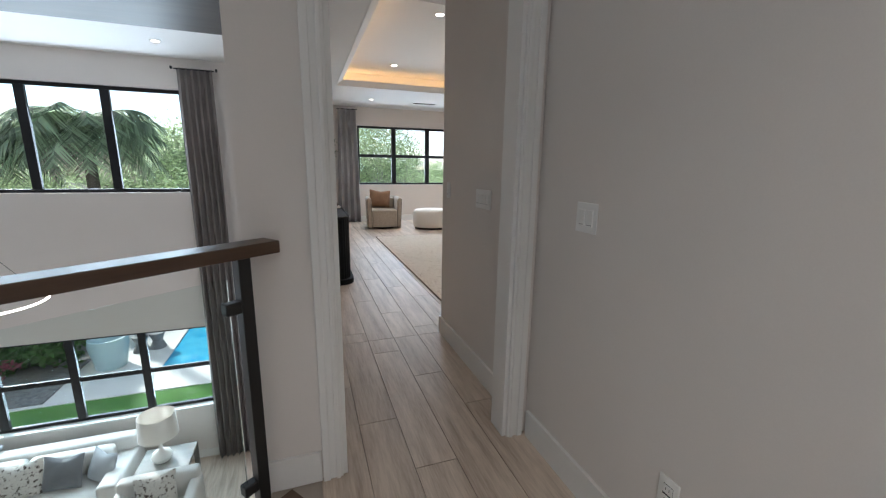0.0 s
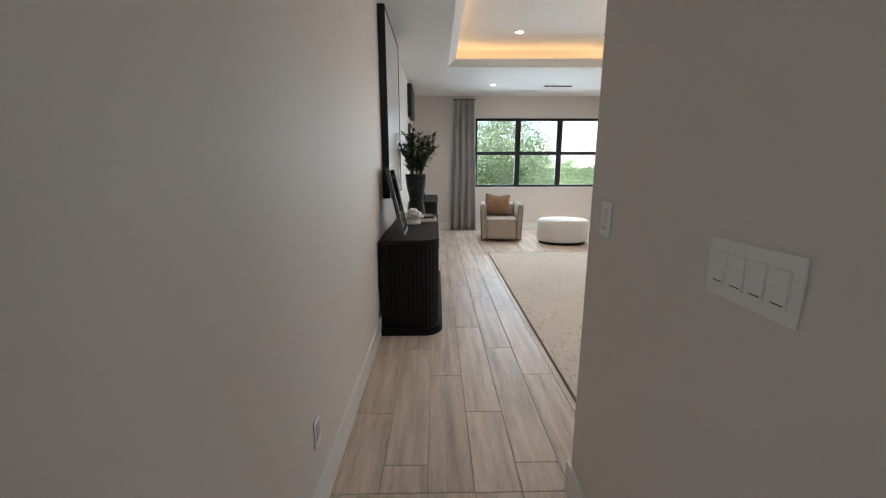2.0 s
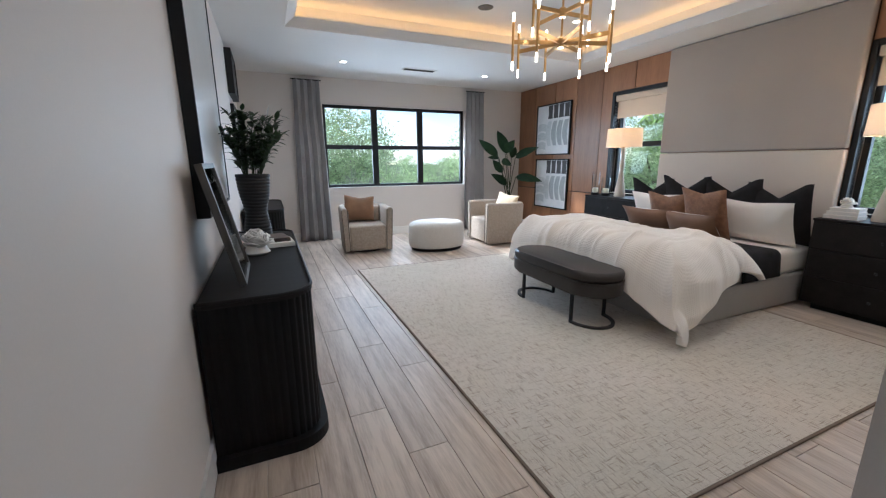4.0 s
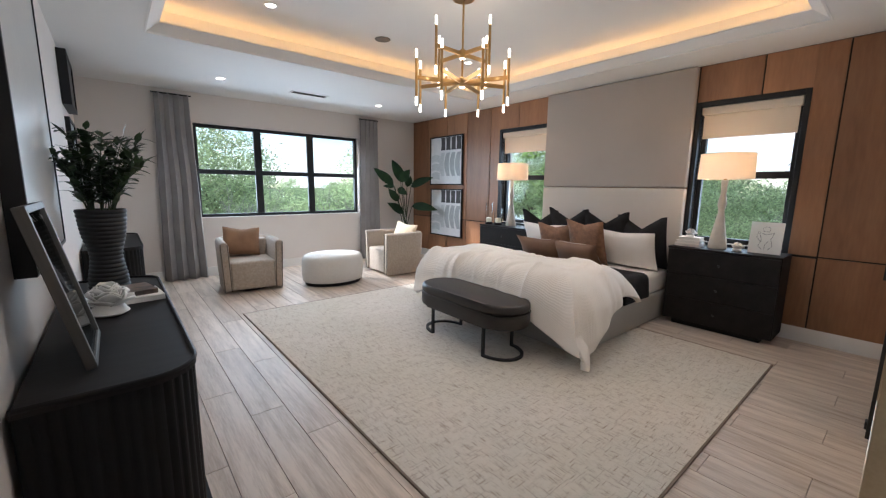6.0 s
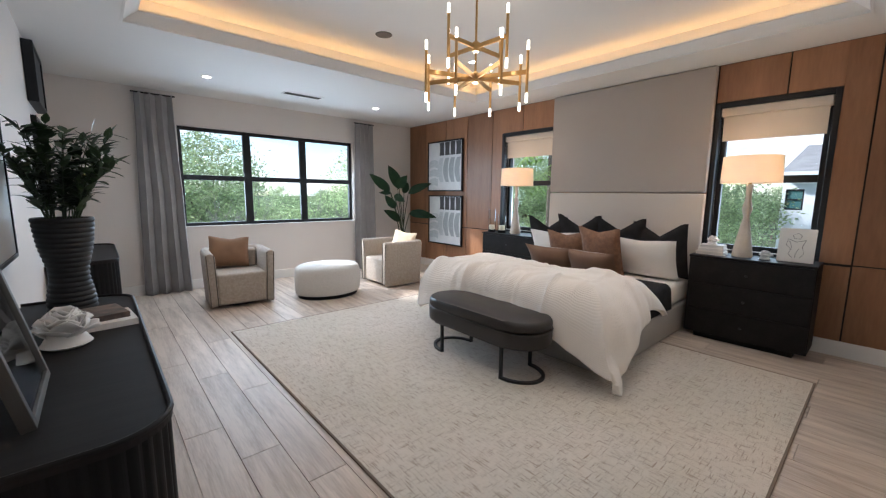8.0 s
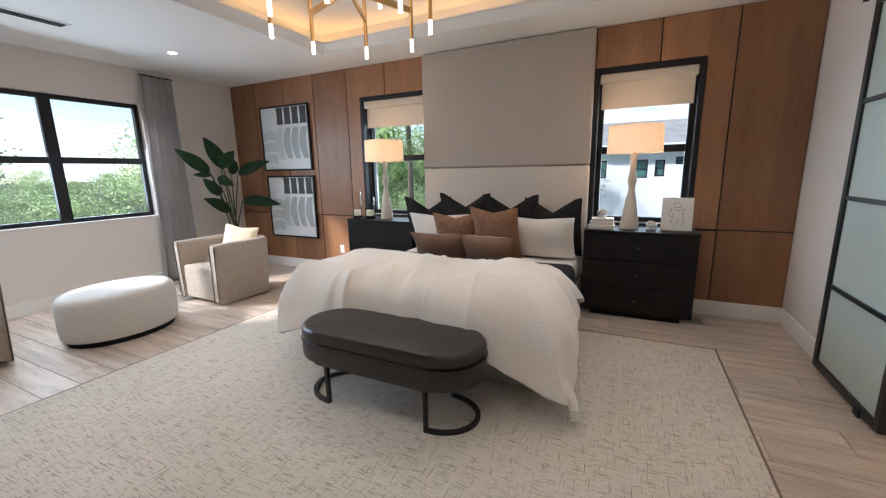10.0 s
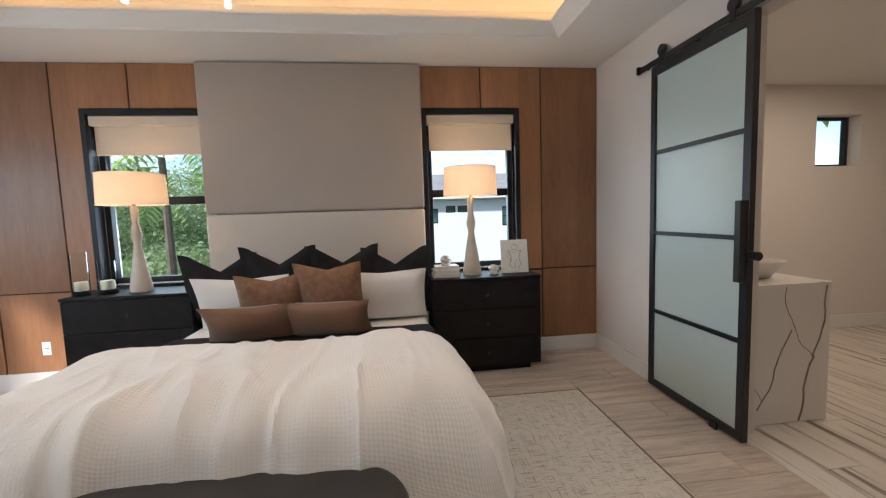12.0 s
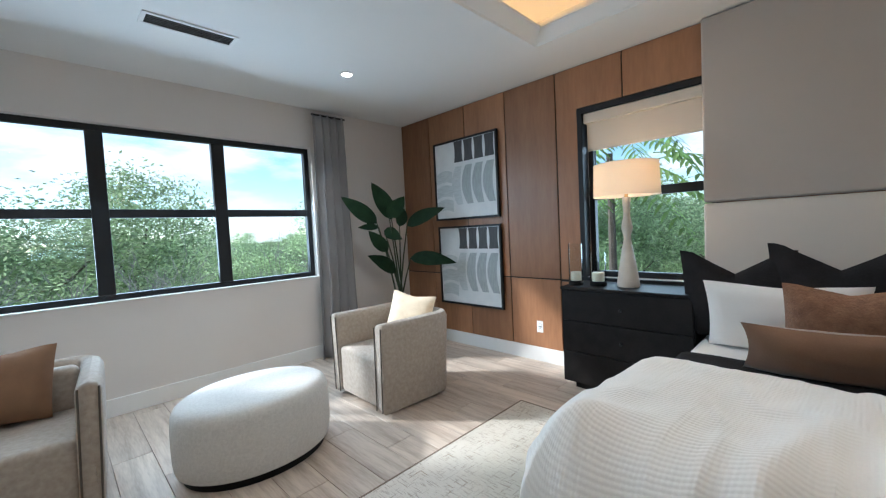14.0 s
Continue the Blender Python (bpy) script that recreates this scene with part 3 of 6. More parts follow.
def duvet_at(u, v):
    # the cloth's corners are rounded off
    p, q = max(0.0, (u - 0.60) / 0.40), max(0.0, (abs(2 * v - 1) - 0.60) / 0.40)
    if p > 0 and q > 0:
        k = 0.18 + 0.82 * max(p, q) / math.hypot(p, q)
        u, v = 0.60 + 0.40 * p * k, 0.5 + math.copysign(0.30 + 0.20 * q * k, v - 0.5)
    b = u * (1.38 if v < 0.5 else 1.34)
    a = (2 * v - 1)
    reach = 0.80 + 0.34 + (0.37 if a < 0 else 0.22) * min(1.0, max(0.0, b / 1.05)) ** 1.5
    s = abs(a) * reach
    ox, dx = fold(s, 0.80, 0.23)
    ob_, db = fold(b, 0.84, 0.21)
    # the foot corners of the cloth sag lower and stand further out
    p, q = min(1.0, max(0.0, (s - 0.40) / 0.75)), min(1.0, max(0.0, (b - 0.50) / 0.75))
    both = 0.5 * (p * p * (3 - 2 * p)) * (q * q * (3 - 2 * q))
    drop = max(dx, db) + 0.42 * both * min(1.0, max(dx, db) / 0.25)
    crest = 0.170 * math.sin(math.pi / 2 * min(1.0, (b + 0.03) / 0.40)) ** 0.8
    out = both * min(1.0, max(dx, db) / 0.4) ** 2
    y = math.copysign(ox + (0.22 if a < 0 else 0.05) * out, a)
    x = 4.16 - ob_ - 0.12 * out
    top = 0.575 + crest - 0.02 * min(1, abs(a)) ** 2
    puff = 0.016 * waver(x, y, 0.3, 2.1) + 0.010 * waver(x + 0.4 * y, y, 0.9, 5.5)
    # soft creases running from the head towards the hem, a few short ones across
    sway = 0.10 * math.sin(2.1 * x + 1.3) + 0.07 * noise.noise(Vector((x * 1.4, y * 1.1, 3.0)))
    for q, (ky, kx, w, wide) in enumerate(((2.6, 0.55, 0.036, 0.13), (4.6, 0.9, 0.023, 0.12), (2.2, 2.4, 0.020, 0.11), (8.0, 2.2, 0.009, 0.14))):
        n1 = noise.noise(Vector(((y + sway) * ky, x * kx, 2.2 + q * 7)))
        gate = min(1.0, max(0.0, 0.45 + 1.3 * noise.noise(Vector((y * 1.3, x * 1.3, 9.0 + q)))))
        puff += w * (math.exp(-(n1 / wide) ** 2) - 0.35) * gate
    hang = min(1.0, drop / 0.25)
    along = x if dx > db else y
    wav = 0.05 * math.sin(math.pi * min(1.0, drop / 0.62)) * hang + 0.055 * noise.noise(Vector((along * 5.5, 0.4, 1.0))) * hang
    z = max(0.04 + 0.015 * abs(waver(x, y, 4, 6)), top - drop * (0.95 + 0.06 * waver(y, x, 0, 1.7)) + puff * (1 - 0.4 * hang))
    if dx > db:
        y += math.copysign(wav + 0.7 * puff * hang, a)
    else:
        x -= 0.5 * wav + 0.4 * puff * hang
    return Vector((x, y, z))


bm = bmesh.new()
sheet(bm, 120, 210, duvet_at)
bm.verts.index_update()
uv = bm.loops.layers.uv.new("cloth")
for f in bm.faces:
    for lp_ in f.loops:
        row, col = divmod(lp_.vert.index, 211)
        lp_[uv].uv = (row / 120 * 1.40, col / 210 * 2.90)
bmesh.ops.recalc_face_normals(bm, faces=bm.faces)
duvet = tagged(part("duvet", bm, DUVET, None, smooth=True), "puffy white ribbed cotton duvet spread across the bed", "duvet")
duvet.location = (0, 5.87, 0)
so = duvet.modifiers.new("thickness", "SOLIDIFY")
so.thickness, so.offset = 0.045, -1
bm = bmesh.new()


def throw_at(u, v):
    a = 2 * v - 1
    ox, dx = fold(abs(a) * 1.16, 0.88, 0.07)
    x = 4.08 + 0.54 * u
    return Vector((x, math.copysign(ox, a), 0.565 - dx + 0.006 * waver(x, a, 0, 6)))


sheet(bm, 12, 70, throw_at)
throw = tagged(part("blanket", bm, CHAR, None, smooth=True), "folded charcoal blanket band across the bed", "blanket")
throw.location = (0, 5.87, 0)
so = throw.modifiers.new("thickness", "SOLIDIFY")
so.thickness, so.offset = 0.014, -1

# pillows: euro shams, white sleeping pillows, brown squares, long lumbar pair
for i, (y, z, h, tilt, rz, w) in enumerate(((6.585, 0.55, 0.605, 13, 3, 0.58), (6.115, 0.55, 0.65, 14, -2, 0.60), (5.625, 0.55, 0.64, 14, 2, 0.58), (5.19, 0.55, 0.605, 13, -4, 0.56))):
    ob = part("euro_pillow", pillow(w, h, 0.17, chop=0.14, pinch=0.045, seed=i * 3.1), CHAR, None, smooth=True)
    tagged(ob, "charcoal quilted euro pillow with a chopped top", "pillow", "pillows on the bed")
    ob.matrix_world = pose(5.09, y, z, tilt, 0, -90 + rz)
for i, (y, rz) in enumerate(((6.36, 2), (5.30, -3))):
    ob = part("bed_pillow", pillow(0.70, 0.45, 0.18, chop=0.02, seed=9 + i), SHEET, None, smooth=True)
    tagged(ob, "plump white cotton bed pillow leaning on darker pillows", "pillow", "pillows on the bed")
    ob.matrix_world = pose(4.93, y, 0.55, 20, 0, -90 + rz)
for i, (y, h, rz) in enumerate(((6.10, 0.475, 4), (5.675, 0.545, -4))):
    ob = part("square_pillow", pillow(0.49, h, 0.16, chop=0.045, seed=20 + i), RUST, None, smooth=True)
    tagged(ob, "rust brown textured velvet square pillow", "pillow", "pillows on the bed")
    ob.matrix_world = pose(4.76, y, 0.55, 18, 0, -90 + rz)
for i, (y, rz) in enumerate(((6.18, 5), (5.665, -5))):
    ob = part("lumbar_pillow", pillow(0.61, 0.32, 0.15, chop=0.01, pinch=0.09, seed=30 + i), TAN, None, smooth=True)
    tagged(ob, "long tan brown sateen lumbar pillow lying forward", "pillow", "pillows on the bed")
    ob.matrix_world = pose(4.54, y, 0.565, 33, 0, -90 + rz)

# ---- bench at the foot ----
bench = thing("bench", "dark brown leather oval bench on black steel hoops", "bench", pose(2.895, 5.775, 0.012))
out = []
for k in range(17):
    a = radians(180 * k / 16)
    out.append((0.235 * math.cos(a), 0.378 + 0.235 * math.sin(a)))
for k in range(17):
    a = radians(180 + 180 * k / 16)
    out.append((0.235 * math.cos(a), -0.378 + 0.235 * math.sin(a)))
part("seat", prism(bmesh.new(), out, 0.27, 0.395, bevel=0.025, seg=3), LEATHER, bench, smooth=True)
part("seat_cushion", prism(bmesh.new(), [(x * 0.995, y * 0.998) for x, y in out], 0.392, 0.478, bevel=0.035, seg=4), LEATHER, bench, smooth=True)
part("piping", tube(bmesh.new(), [(x * 1.004, y * 1.002, 0.393) for x, y in out], 0.005, seg=6, closed=True), LEATHER, bench, smooth=True)
for s in (1, -1):
    bm = bmesh.new()
    arc = [(0.185 * math.cos(radians(180 * k / 20)), s * (0.34 + 0.225 * math.sin(radians(180 * k / 20)))) for k in range(21)]
    n = len(arc)
    for (x0, y0), (x1, y1), last in zip(arc, arc[1:], range(n)):
        d = Vector((x1 - x0, y1 - y0)).normalized()
        nx, ny = -d.y * 0.014, d.x * 0.014
        vs = [bm.verts.new((x0 + nx, y0 + ny, z)) for z in (0, 0.018)] + [bm.verts.new((x0 - nx, y0 - ny, z)) for z in (0.018, 0)]
        ws = [bm.verts.new((x1 + nx, y1 + ny, z)) for z in (0, 0.018)] + [bm.verts.new((x1 - nx, y1 - ny, z)) for z in (0.018, 0)]
        for k in range(4):
            bm.faces.new((vs[k], vs[(k + 1) % 4], ws[(k + 1) % 4], ws[k]))
    bmesh.ops.remove_doubles(bm, verts=bm.verts, dist=0.003)
    bmesh.ops.recalc_face_normals(bm, faces=bm.faces)
    for x in (-0.185, 0.185):
        box(bm, x - 0.014, x + 0.014, s * 0.34 - 0.010, s * 0.34 + 0.010, 0.0, 0.272, bevel=0.002)
    part("leg", bm, STEEL, bench)

# ---- rug ----
rug = thing("rug", "large beige woven rug with a dashed relief pattern and dark binding", "rug", pose(1.408, 3.83, 0))
RW, RD = 3.09, 4.03
part("woven_field", boxed(0.014, RW - 0.014, 0.014, RD - 0.014, 0.0005, 0.012), RUGM, rug)
bm = bmesh.new()
box(bm, 0, RW, 0, 0.014, 0.0005, 0.013, bevel=0.003)
box(bm, 0, RW, RD - 0.014, RD, 0.0005, 0.013, bevel=0.003)
box(bm, 0, 0.014, 0.014, RD - 0.014, 0.0005, 0.013, bevel=0.003)
box(bm, RW - 0.014, RW, 0.014, RD - 0.014, 0.0005, 0.013, bevel=0.003)
part("binding", bm, BIND, rug, "dark brown sewn binding")


# ---- nightstands ----
NS_TOP = 0.838


def nightstand(m):
    w, d, h = 0.95, 0.415, NS_TOP
    ob = thing("nightstand", "black stained oak nightstand with three plain drawers", "nightstand", m, "nightstands beside the bed")
    bm = bmesh.new()
    box(bm, 0.018, d, -w / 2, w / 2, 0.05, h - 0.022, bevel=0.003)
    box(bm, 0.04, d - 0.02, -w / 2 + 0.09, w / 2 - 0.09, 0.0, 0.05)
    part("body", bm, EBONYV, ob)
    part("top", boxed(-0.004, d, -w / 2 - 0.002, w / 2 + 0.002, h - 0.022, h, bevel=0.004), EBONY, ob)
    for i in range(3):
        z0 = 0.055 + i * 0.254
        dr = part("drawer", boxed(0.0, 0.017, -w / 2 + 0.006, w / 2 - 0.006, z0, z0 + 0.248, bevel=0.003), EBONY, ob)
        bm = bmesh.new()
        cyl(bm, 0, 0, 0, 0.016, 0.010, 0.013, 14, pose(-0.015, 0, z0 + 0.12, 0, 90, 0))
        part("knob", bm, STEEL, dr, "small black round knob", smooth=True)
    return ob


nightstand(pose(4.972, 4.42, 0))
nightstand(pose(4.972, 7.275, 0))


# ---- table lamps ----
def shade_material():
    m = bpy.data.materials.new("lit_linen_shade")
    m.use_nodes = True
    t = m.node_tree
    t.nodes.clear()
    o = t.nodes.new("ShaderNodeOutputMaterial")
    mx = t.nodes.new("ShaderNodeMixShader")
    mx.inputs[0].default_value = 0.30
    df = t.nodes.new("ShaderNodeBsdfDiffuse")
    tr = t.nodes.new("ShaderNodeBsdfTranslucent")
    nz = t.nodes.new("ShaderNodeTexNoise")
    nz.inputs["Scale"].default_value = 240
    rp = t.nodes.new("ShaderNodeValToRGB")
    rp.color_ramp.elements[0].color = (0.64, 0.50, 0.36, 1)
    rp.color_ramp.elements[1].color = (0.74, 0.61, 0.46, 1)
    t.links.new(nz.outputs[0], rp.inputs[0])
    for n in (df, tr):
        t.links.new(rp.outputs[0], n.inputs[0])
    t.links.new(df.outputs[0], mx.inputs[1])
    t.links.new(tr.outputs[0], mx.inputs[2])
    t.links.new(mx.outputs[0], o.inputs[0])
    return m


LINEN = shade_material()


def table_lamp(x, y):
    ob = thing("table_lamp", "cream sculpted table lamp with a lit linen drum shade", "table lamp", pose(x, y, NS_TOP), "lamps on the nightstands")
    prof = [(0.082, 0.0), (0.085, 0.010), (0.080, 0.05), (0.060, 0.18), (0.038, 0.31), (0.026, 0.375), (0.028, 0.40), (0.040, 0.445), (0.042, 0.465),
            (0.036, 0.50), (0.025, 0.55), (0.024, 0.58), (0.028, 0.64), (0.032, 0.690), (0.028, 0.696)]
    part("base", lathe(bmesh.new(), prof, 28, sx=0.85, sy=1.0), CERAM, ob, "cream textured plaster base", smooth=True)
    bm = bmesh.new()
    cyl(bm, 0, 0, 0.694, 0.735, 0.014, 0.011, 14)
    part("socket", bm, GOLD, ob, smooth=True)
    bm = bmesh.new()
    n = 48
    rings = [[bm.verts.new((r * math.cos(2 * math.pi * i / n), r * math.sin(2 * math.pi * i / n), z)) for i in range(n)] for r, z in ((0.238, 0.708), (0.230, 0.952))]
    for i in range(n):
        bm.faces.new((rings[0][i], rings[0][(i + 1) % n], rings[1][(i + 1) % n], rings[1][i]))
    sh = part("shade", bm, LINEN, ob, "cream linen drum shade", smooth=True)
    part("finial", lathe(bmesh.new(), [(0.004, 0.735), (0.004, 0.950), (0.012, 0.956), (0.014, 0.964), (0.010, 0.974), (0.003, 0.977)], 14), GOLD, ob, smooth=True)
    for z, r in ((0.708, 0.2385), (0.952, 0.2305)):
        rim = tube(bmesh.new(), [(r * math.cos(2 * math.pi * i / n), r * math.sin(2 * math.pi * i / n), z) for i in range(n)], 0.003, 6, closed=True)
        part("rim", rim, LSHADE, sh, smooth=True)
    bm = bmesh.new()
    bmesh.ops.create_uvsphere(bm, u_segments=14, v_segments=10, radius=0.032)
    part("bulb", bm, BULB, ob, m=pose(0.03, 0, 0.775), smooth=True)
    lamp("lamp_glow", "POINT", pose(x, y, NS_TOP + 0.83), 4.2, (1.0, 0.66, 0.36), radius=0.04)
    return ob


table_lamp(5.185, 4.51)
table_lamp(5.185, 7.285)


# ---- armchairs and ottoman ----
def armchair(m, label):
    ob = thing("armchair", label, "armchair", m, "swivel armchairs by the window")
    w, d = 0.77, 0.74

    def path(r, off):
        """The U of arms and back, from the front of one arm round to the other."""
        pts = [(-w / 2 + off, -d / 2)]
        rr = r - off
        for k in range(9):
            a = radians(180 - 90 * k / 8)
            pts.append((-w / 2 + r + rr * math.cos(a), d / 2 - r + rr * math.sin(a)))
        for k in range(9):
            a = radians(90 - 90 * k / 8)
            pts.append((w / 2 - r + rr * math.cos(a), d / 2 - r + rr * math.sin(a)))
        pts.append((w / 2 - off, -d / 2))
        return pts

    outer, inner = path(0.17, 0.0), path(0.17, 0.105)
    bm = bmesh.new()
    n = len(outer)
    prof = [(0.055, 0.0, 0.0), (0.0, 0.012, 0.045), (0.0, 0.62, 0.0), (0.18, 0.655, 0.0), (0.5, 0.668, 0.0), (0.82, 0.655, 0.0), (1.0, 0.62, 0.0), (1.0, 0.05, 0.0), (0.9, 0.03, 0.0)]
    rings = []
    for (ox, oy), (ix, iy) in zip(outer, inner):
        ring = []
        for f, z, tuck in prof:
            x, y = ox + (ix - ox) * f, oy + (iy - oy) * f
            k = 1 - 0.07 * (1 - z / 0.67)
            ring.append(bm.verts.new((x * k, y * (k if y > 0 else 1 - 0.02 * (1 - z / 0.67)), z + 0.025)))
        rings.append(ring)
    for a, b in zip(rings, rings[1:]):
        for k in range(len(prof)):
            j = (k + 1) % len(prof)
            bm.faces.new((a[k], a[j], b[j], b[k]))
    bm.faces.new(rings[0])
    bm.faces.new(rings[-1][::-1])
    bmesh.ops.recalc_face_normals(bm, faces=bm.faces)
    fr = [e for e in bm.edges if all(abs(v.co.y + d / 2) < 0.02 for v in e.verts)]
    bmesh.ops.bevel(bm, geom=fr, offset=0.018, segments=3, affect="EDGES", profile=0.5)
    body = part("body", bm, TWEED, ob, smooth=True)
    for s in (1, -1):
        for off in (0.012, 0.093):
            bm = bmesh.new()
            pts = [(s * (w / 2 - off) * (1 - 0.07 * (1 - z / 0.67)), -d / 2 - 0.002, z + 0.025) for z in (0.02, 0.2, 0.4, 0.6, 0.64)]
            tube(bm, pts, 0.005, 6)
            part("piping", bm, PIPING, body, "dark welt", smooth=True)
    bm = boxed(-w / 2 + 0.112, w / 2 - 0.112, -d / 2 + 0.012, d / 2 - 0.11, 0.045, 0.425, bevel=0.035, seg=4)
    part("seat", bm, TWEED, ob, "deep upholstered seat", smooth=True)
    bm = boxed(-w / 2 + 0.115, w / 2 - 0.115, d / 2 - 0.21, d / 2 - 0.10, 0.40, 0.665, bevel=0.04, seg=4)
    part("backrest", bm, TWEED, ob, smooth=True)
    bm = bmesh.new()
    cyl(bm, 0, 0.02, 0, 0.026, 0.26, 0.26, 32)
    part("swivel_base", bm, STEEL, ob, "black round swivel plate", smooth=True)
    return ob


armchair(pose(1.80, 9.12, 0, 0, 0, -5), "beige tweed swivel tub armchair with dark welt seams, beside the curtain")
armchair(pose(4.01, 8.79, 0, 0, 0, -92), "beige tweed swivel tub armchair turned towards the ottoman")
ob = tagged(part("cushion", pillow(0.47, 0.40, 0.14, chop=0.03, pinch=0.04, seed=44), COGNAC, None, smooth=True), "cognac linen cushion leaning in the armchair", "cushion")
ob.matrix_world = pose(1.73, 9.20, 0.45, -18, 4, -8)
ob = tagged(part("cushion", pillow(0.42, 0.38, 0.14, chop=0.02, pinch=0.05, seed=48), CREAM, None, smooth=True), "cream textured cotton cushion leaning in the armchair", "cushion")
ob.matrix_world = pose(4.08, 8.72, 0.46, -20, 7, -70)

ottoman = thing("ottoman", "oval white boucle ottoman on a dark recessed plinth", "ottoman", pose(2.86, 8.72, 0))
prof = [(0.93, 0.048), (0.965, 0.052), (0.985, 0.075), (1.0, 0.14), (1.0, 0.31), (0.985, 0.37), (0.95, 0.405), (0.88, 0.425), (0.7, 0.434), (0.4, 0.438), (0.05, 0.439)]
part("cushion_body", lathe(bmesh.new(), prof, 64, sx=0.455, sy=0.36), BOUCLE, ottoman, smooth=True)
part("plinth", lathe(bmesh.new(), [(0.90, 0.0), (0.90, 0.05)], 48, sx=0.455, sy=0.36), EBONYV, ottoman, "dark wooden plinth", smooth=True)


# ---- curtains ----
def curtain(m, w, h, folds, seed, flare=0.03, label="floor-length grey curtain hanging in soft pleats", mat=CURT):
    ob = thing("curtain", label, "curtain", m, "grey curtains")

    def fn(u, v):
        ph = 2 * math.pi * folds * u + 0.7 * math.sin(3 * u + seed)
        amp = 0.038 + 0.020 * (1 - v) + 0.006 * waver(u * 5, v * 2, seed, 1.3)
        x = w * (u - 0.5) * (1 + flare * (1 - v)) + 0.013 * math.sin(2 * ph) + 0.014 * waver(u * 3, v * 3, seed, 1)
        return (x, amp * math.sin(ph) * (0.55 + 0.45 * min(1, (1 - v) * 6)), h * v)
    bm = bmesh.new()
    sheet(bm, folds * 14, 26, fn)
    cl = part("cloth", bm, mat, ob, smooth=True)
    md = cl.modifiers.new("thickness", "SOLIDIFY")
    md.thickness = 0.004
    bm = bmesh.new()
    tube(bm, [(-w / 2 - 0.02, 0, h - 0.012), (w / 2 + 0.02, 0, h - 0.012)], 0.010, 10)
    part("rod", bm, BLACK, ob, smooth=True)
    return ob


curtain(pose(1.168, 10.10, 0.006), 0.43, 2.665, 4, 1.0, flare=0.30)
curtain(pose(4.275, 10.10, 0.006), 0.36, 2.665, 4, 4.0, flare=0.30)


# ---- roller shades over the bedside windows ----
for a, b, c, d in (WIN_L, WIN_R):
    ob = thing("roller_shade", "partly lowered cream roller shade with a fabric cassette", "roller shade", pose(RX + 0.035, (a + b) / 2, d), "shades over the bedside windows")
    hw = (b - a) / 2 - 0.006
    part("cassette", boxed(-0.03, 0.05, -hw, hw, -0.09, -0.004, bevel=0.01), SHADE, ob)
    part("cloth", boxed(0.008, 0.011, -hw + 0.02, hw - 0.02, -0.315, -0.085), SHADE, ob)
    part("hem_bar", boxed(0.003, 0.016, -hw + 0.02, hw - 0.02, -0.333, -0.313, bevel=0.004), SHADE, ob)


# ---- framed prints on the panelled wall ----
PRINT_W = material("print_white", (0.70, 0.71, 0.70), (0.62, 0.63, 0.63), rough=0.5, blotch=7, grain=90, bump=0)
PRINT_G = material("print_grey", (0.40, 0.43, 0.43), (0.29, 0.31, 0.31), rough=0.5, blotch=14, grain=40, bump=0, stretch=(1, 6, 1))
PRINT_L = material("print_light_grey", (0.56, 0.59, 0.59), (0.45, 0.48, 0.48), rough=0.5, blotch=12, grain=40, bump=0, stretch=(1, 1, 5))
PRINT_D = material("print_charcoal", (0.065, 0.06, 0.06), (0.03, 0.03, 0.03), rough=0.5, blotch=14, grain=50, bump=0, stretch=(1, 6, 1))


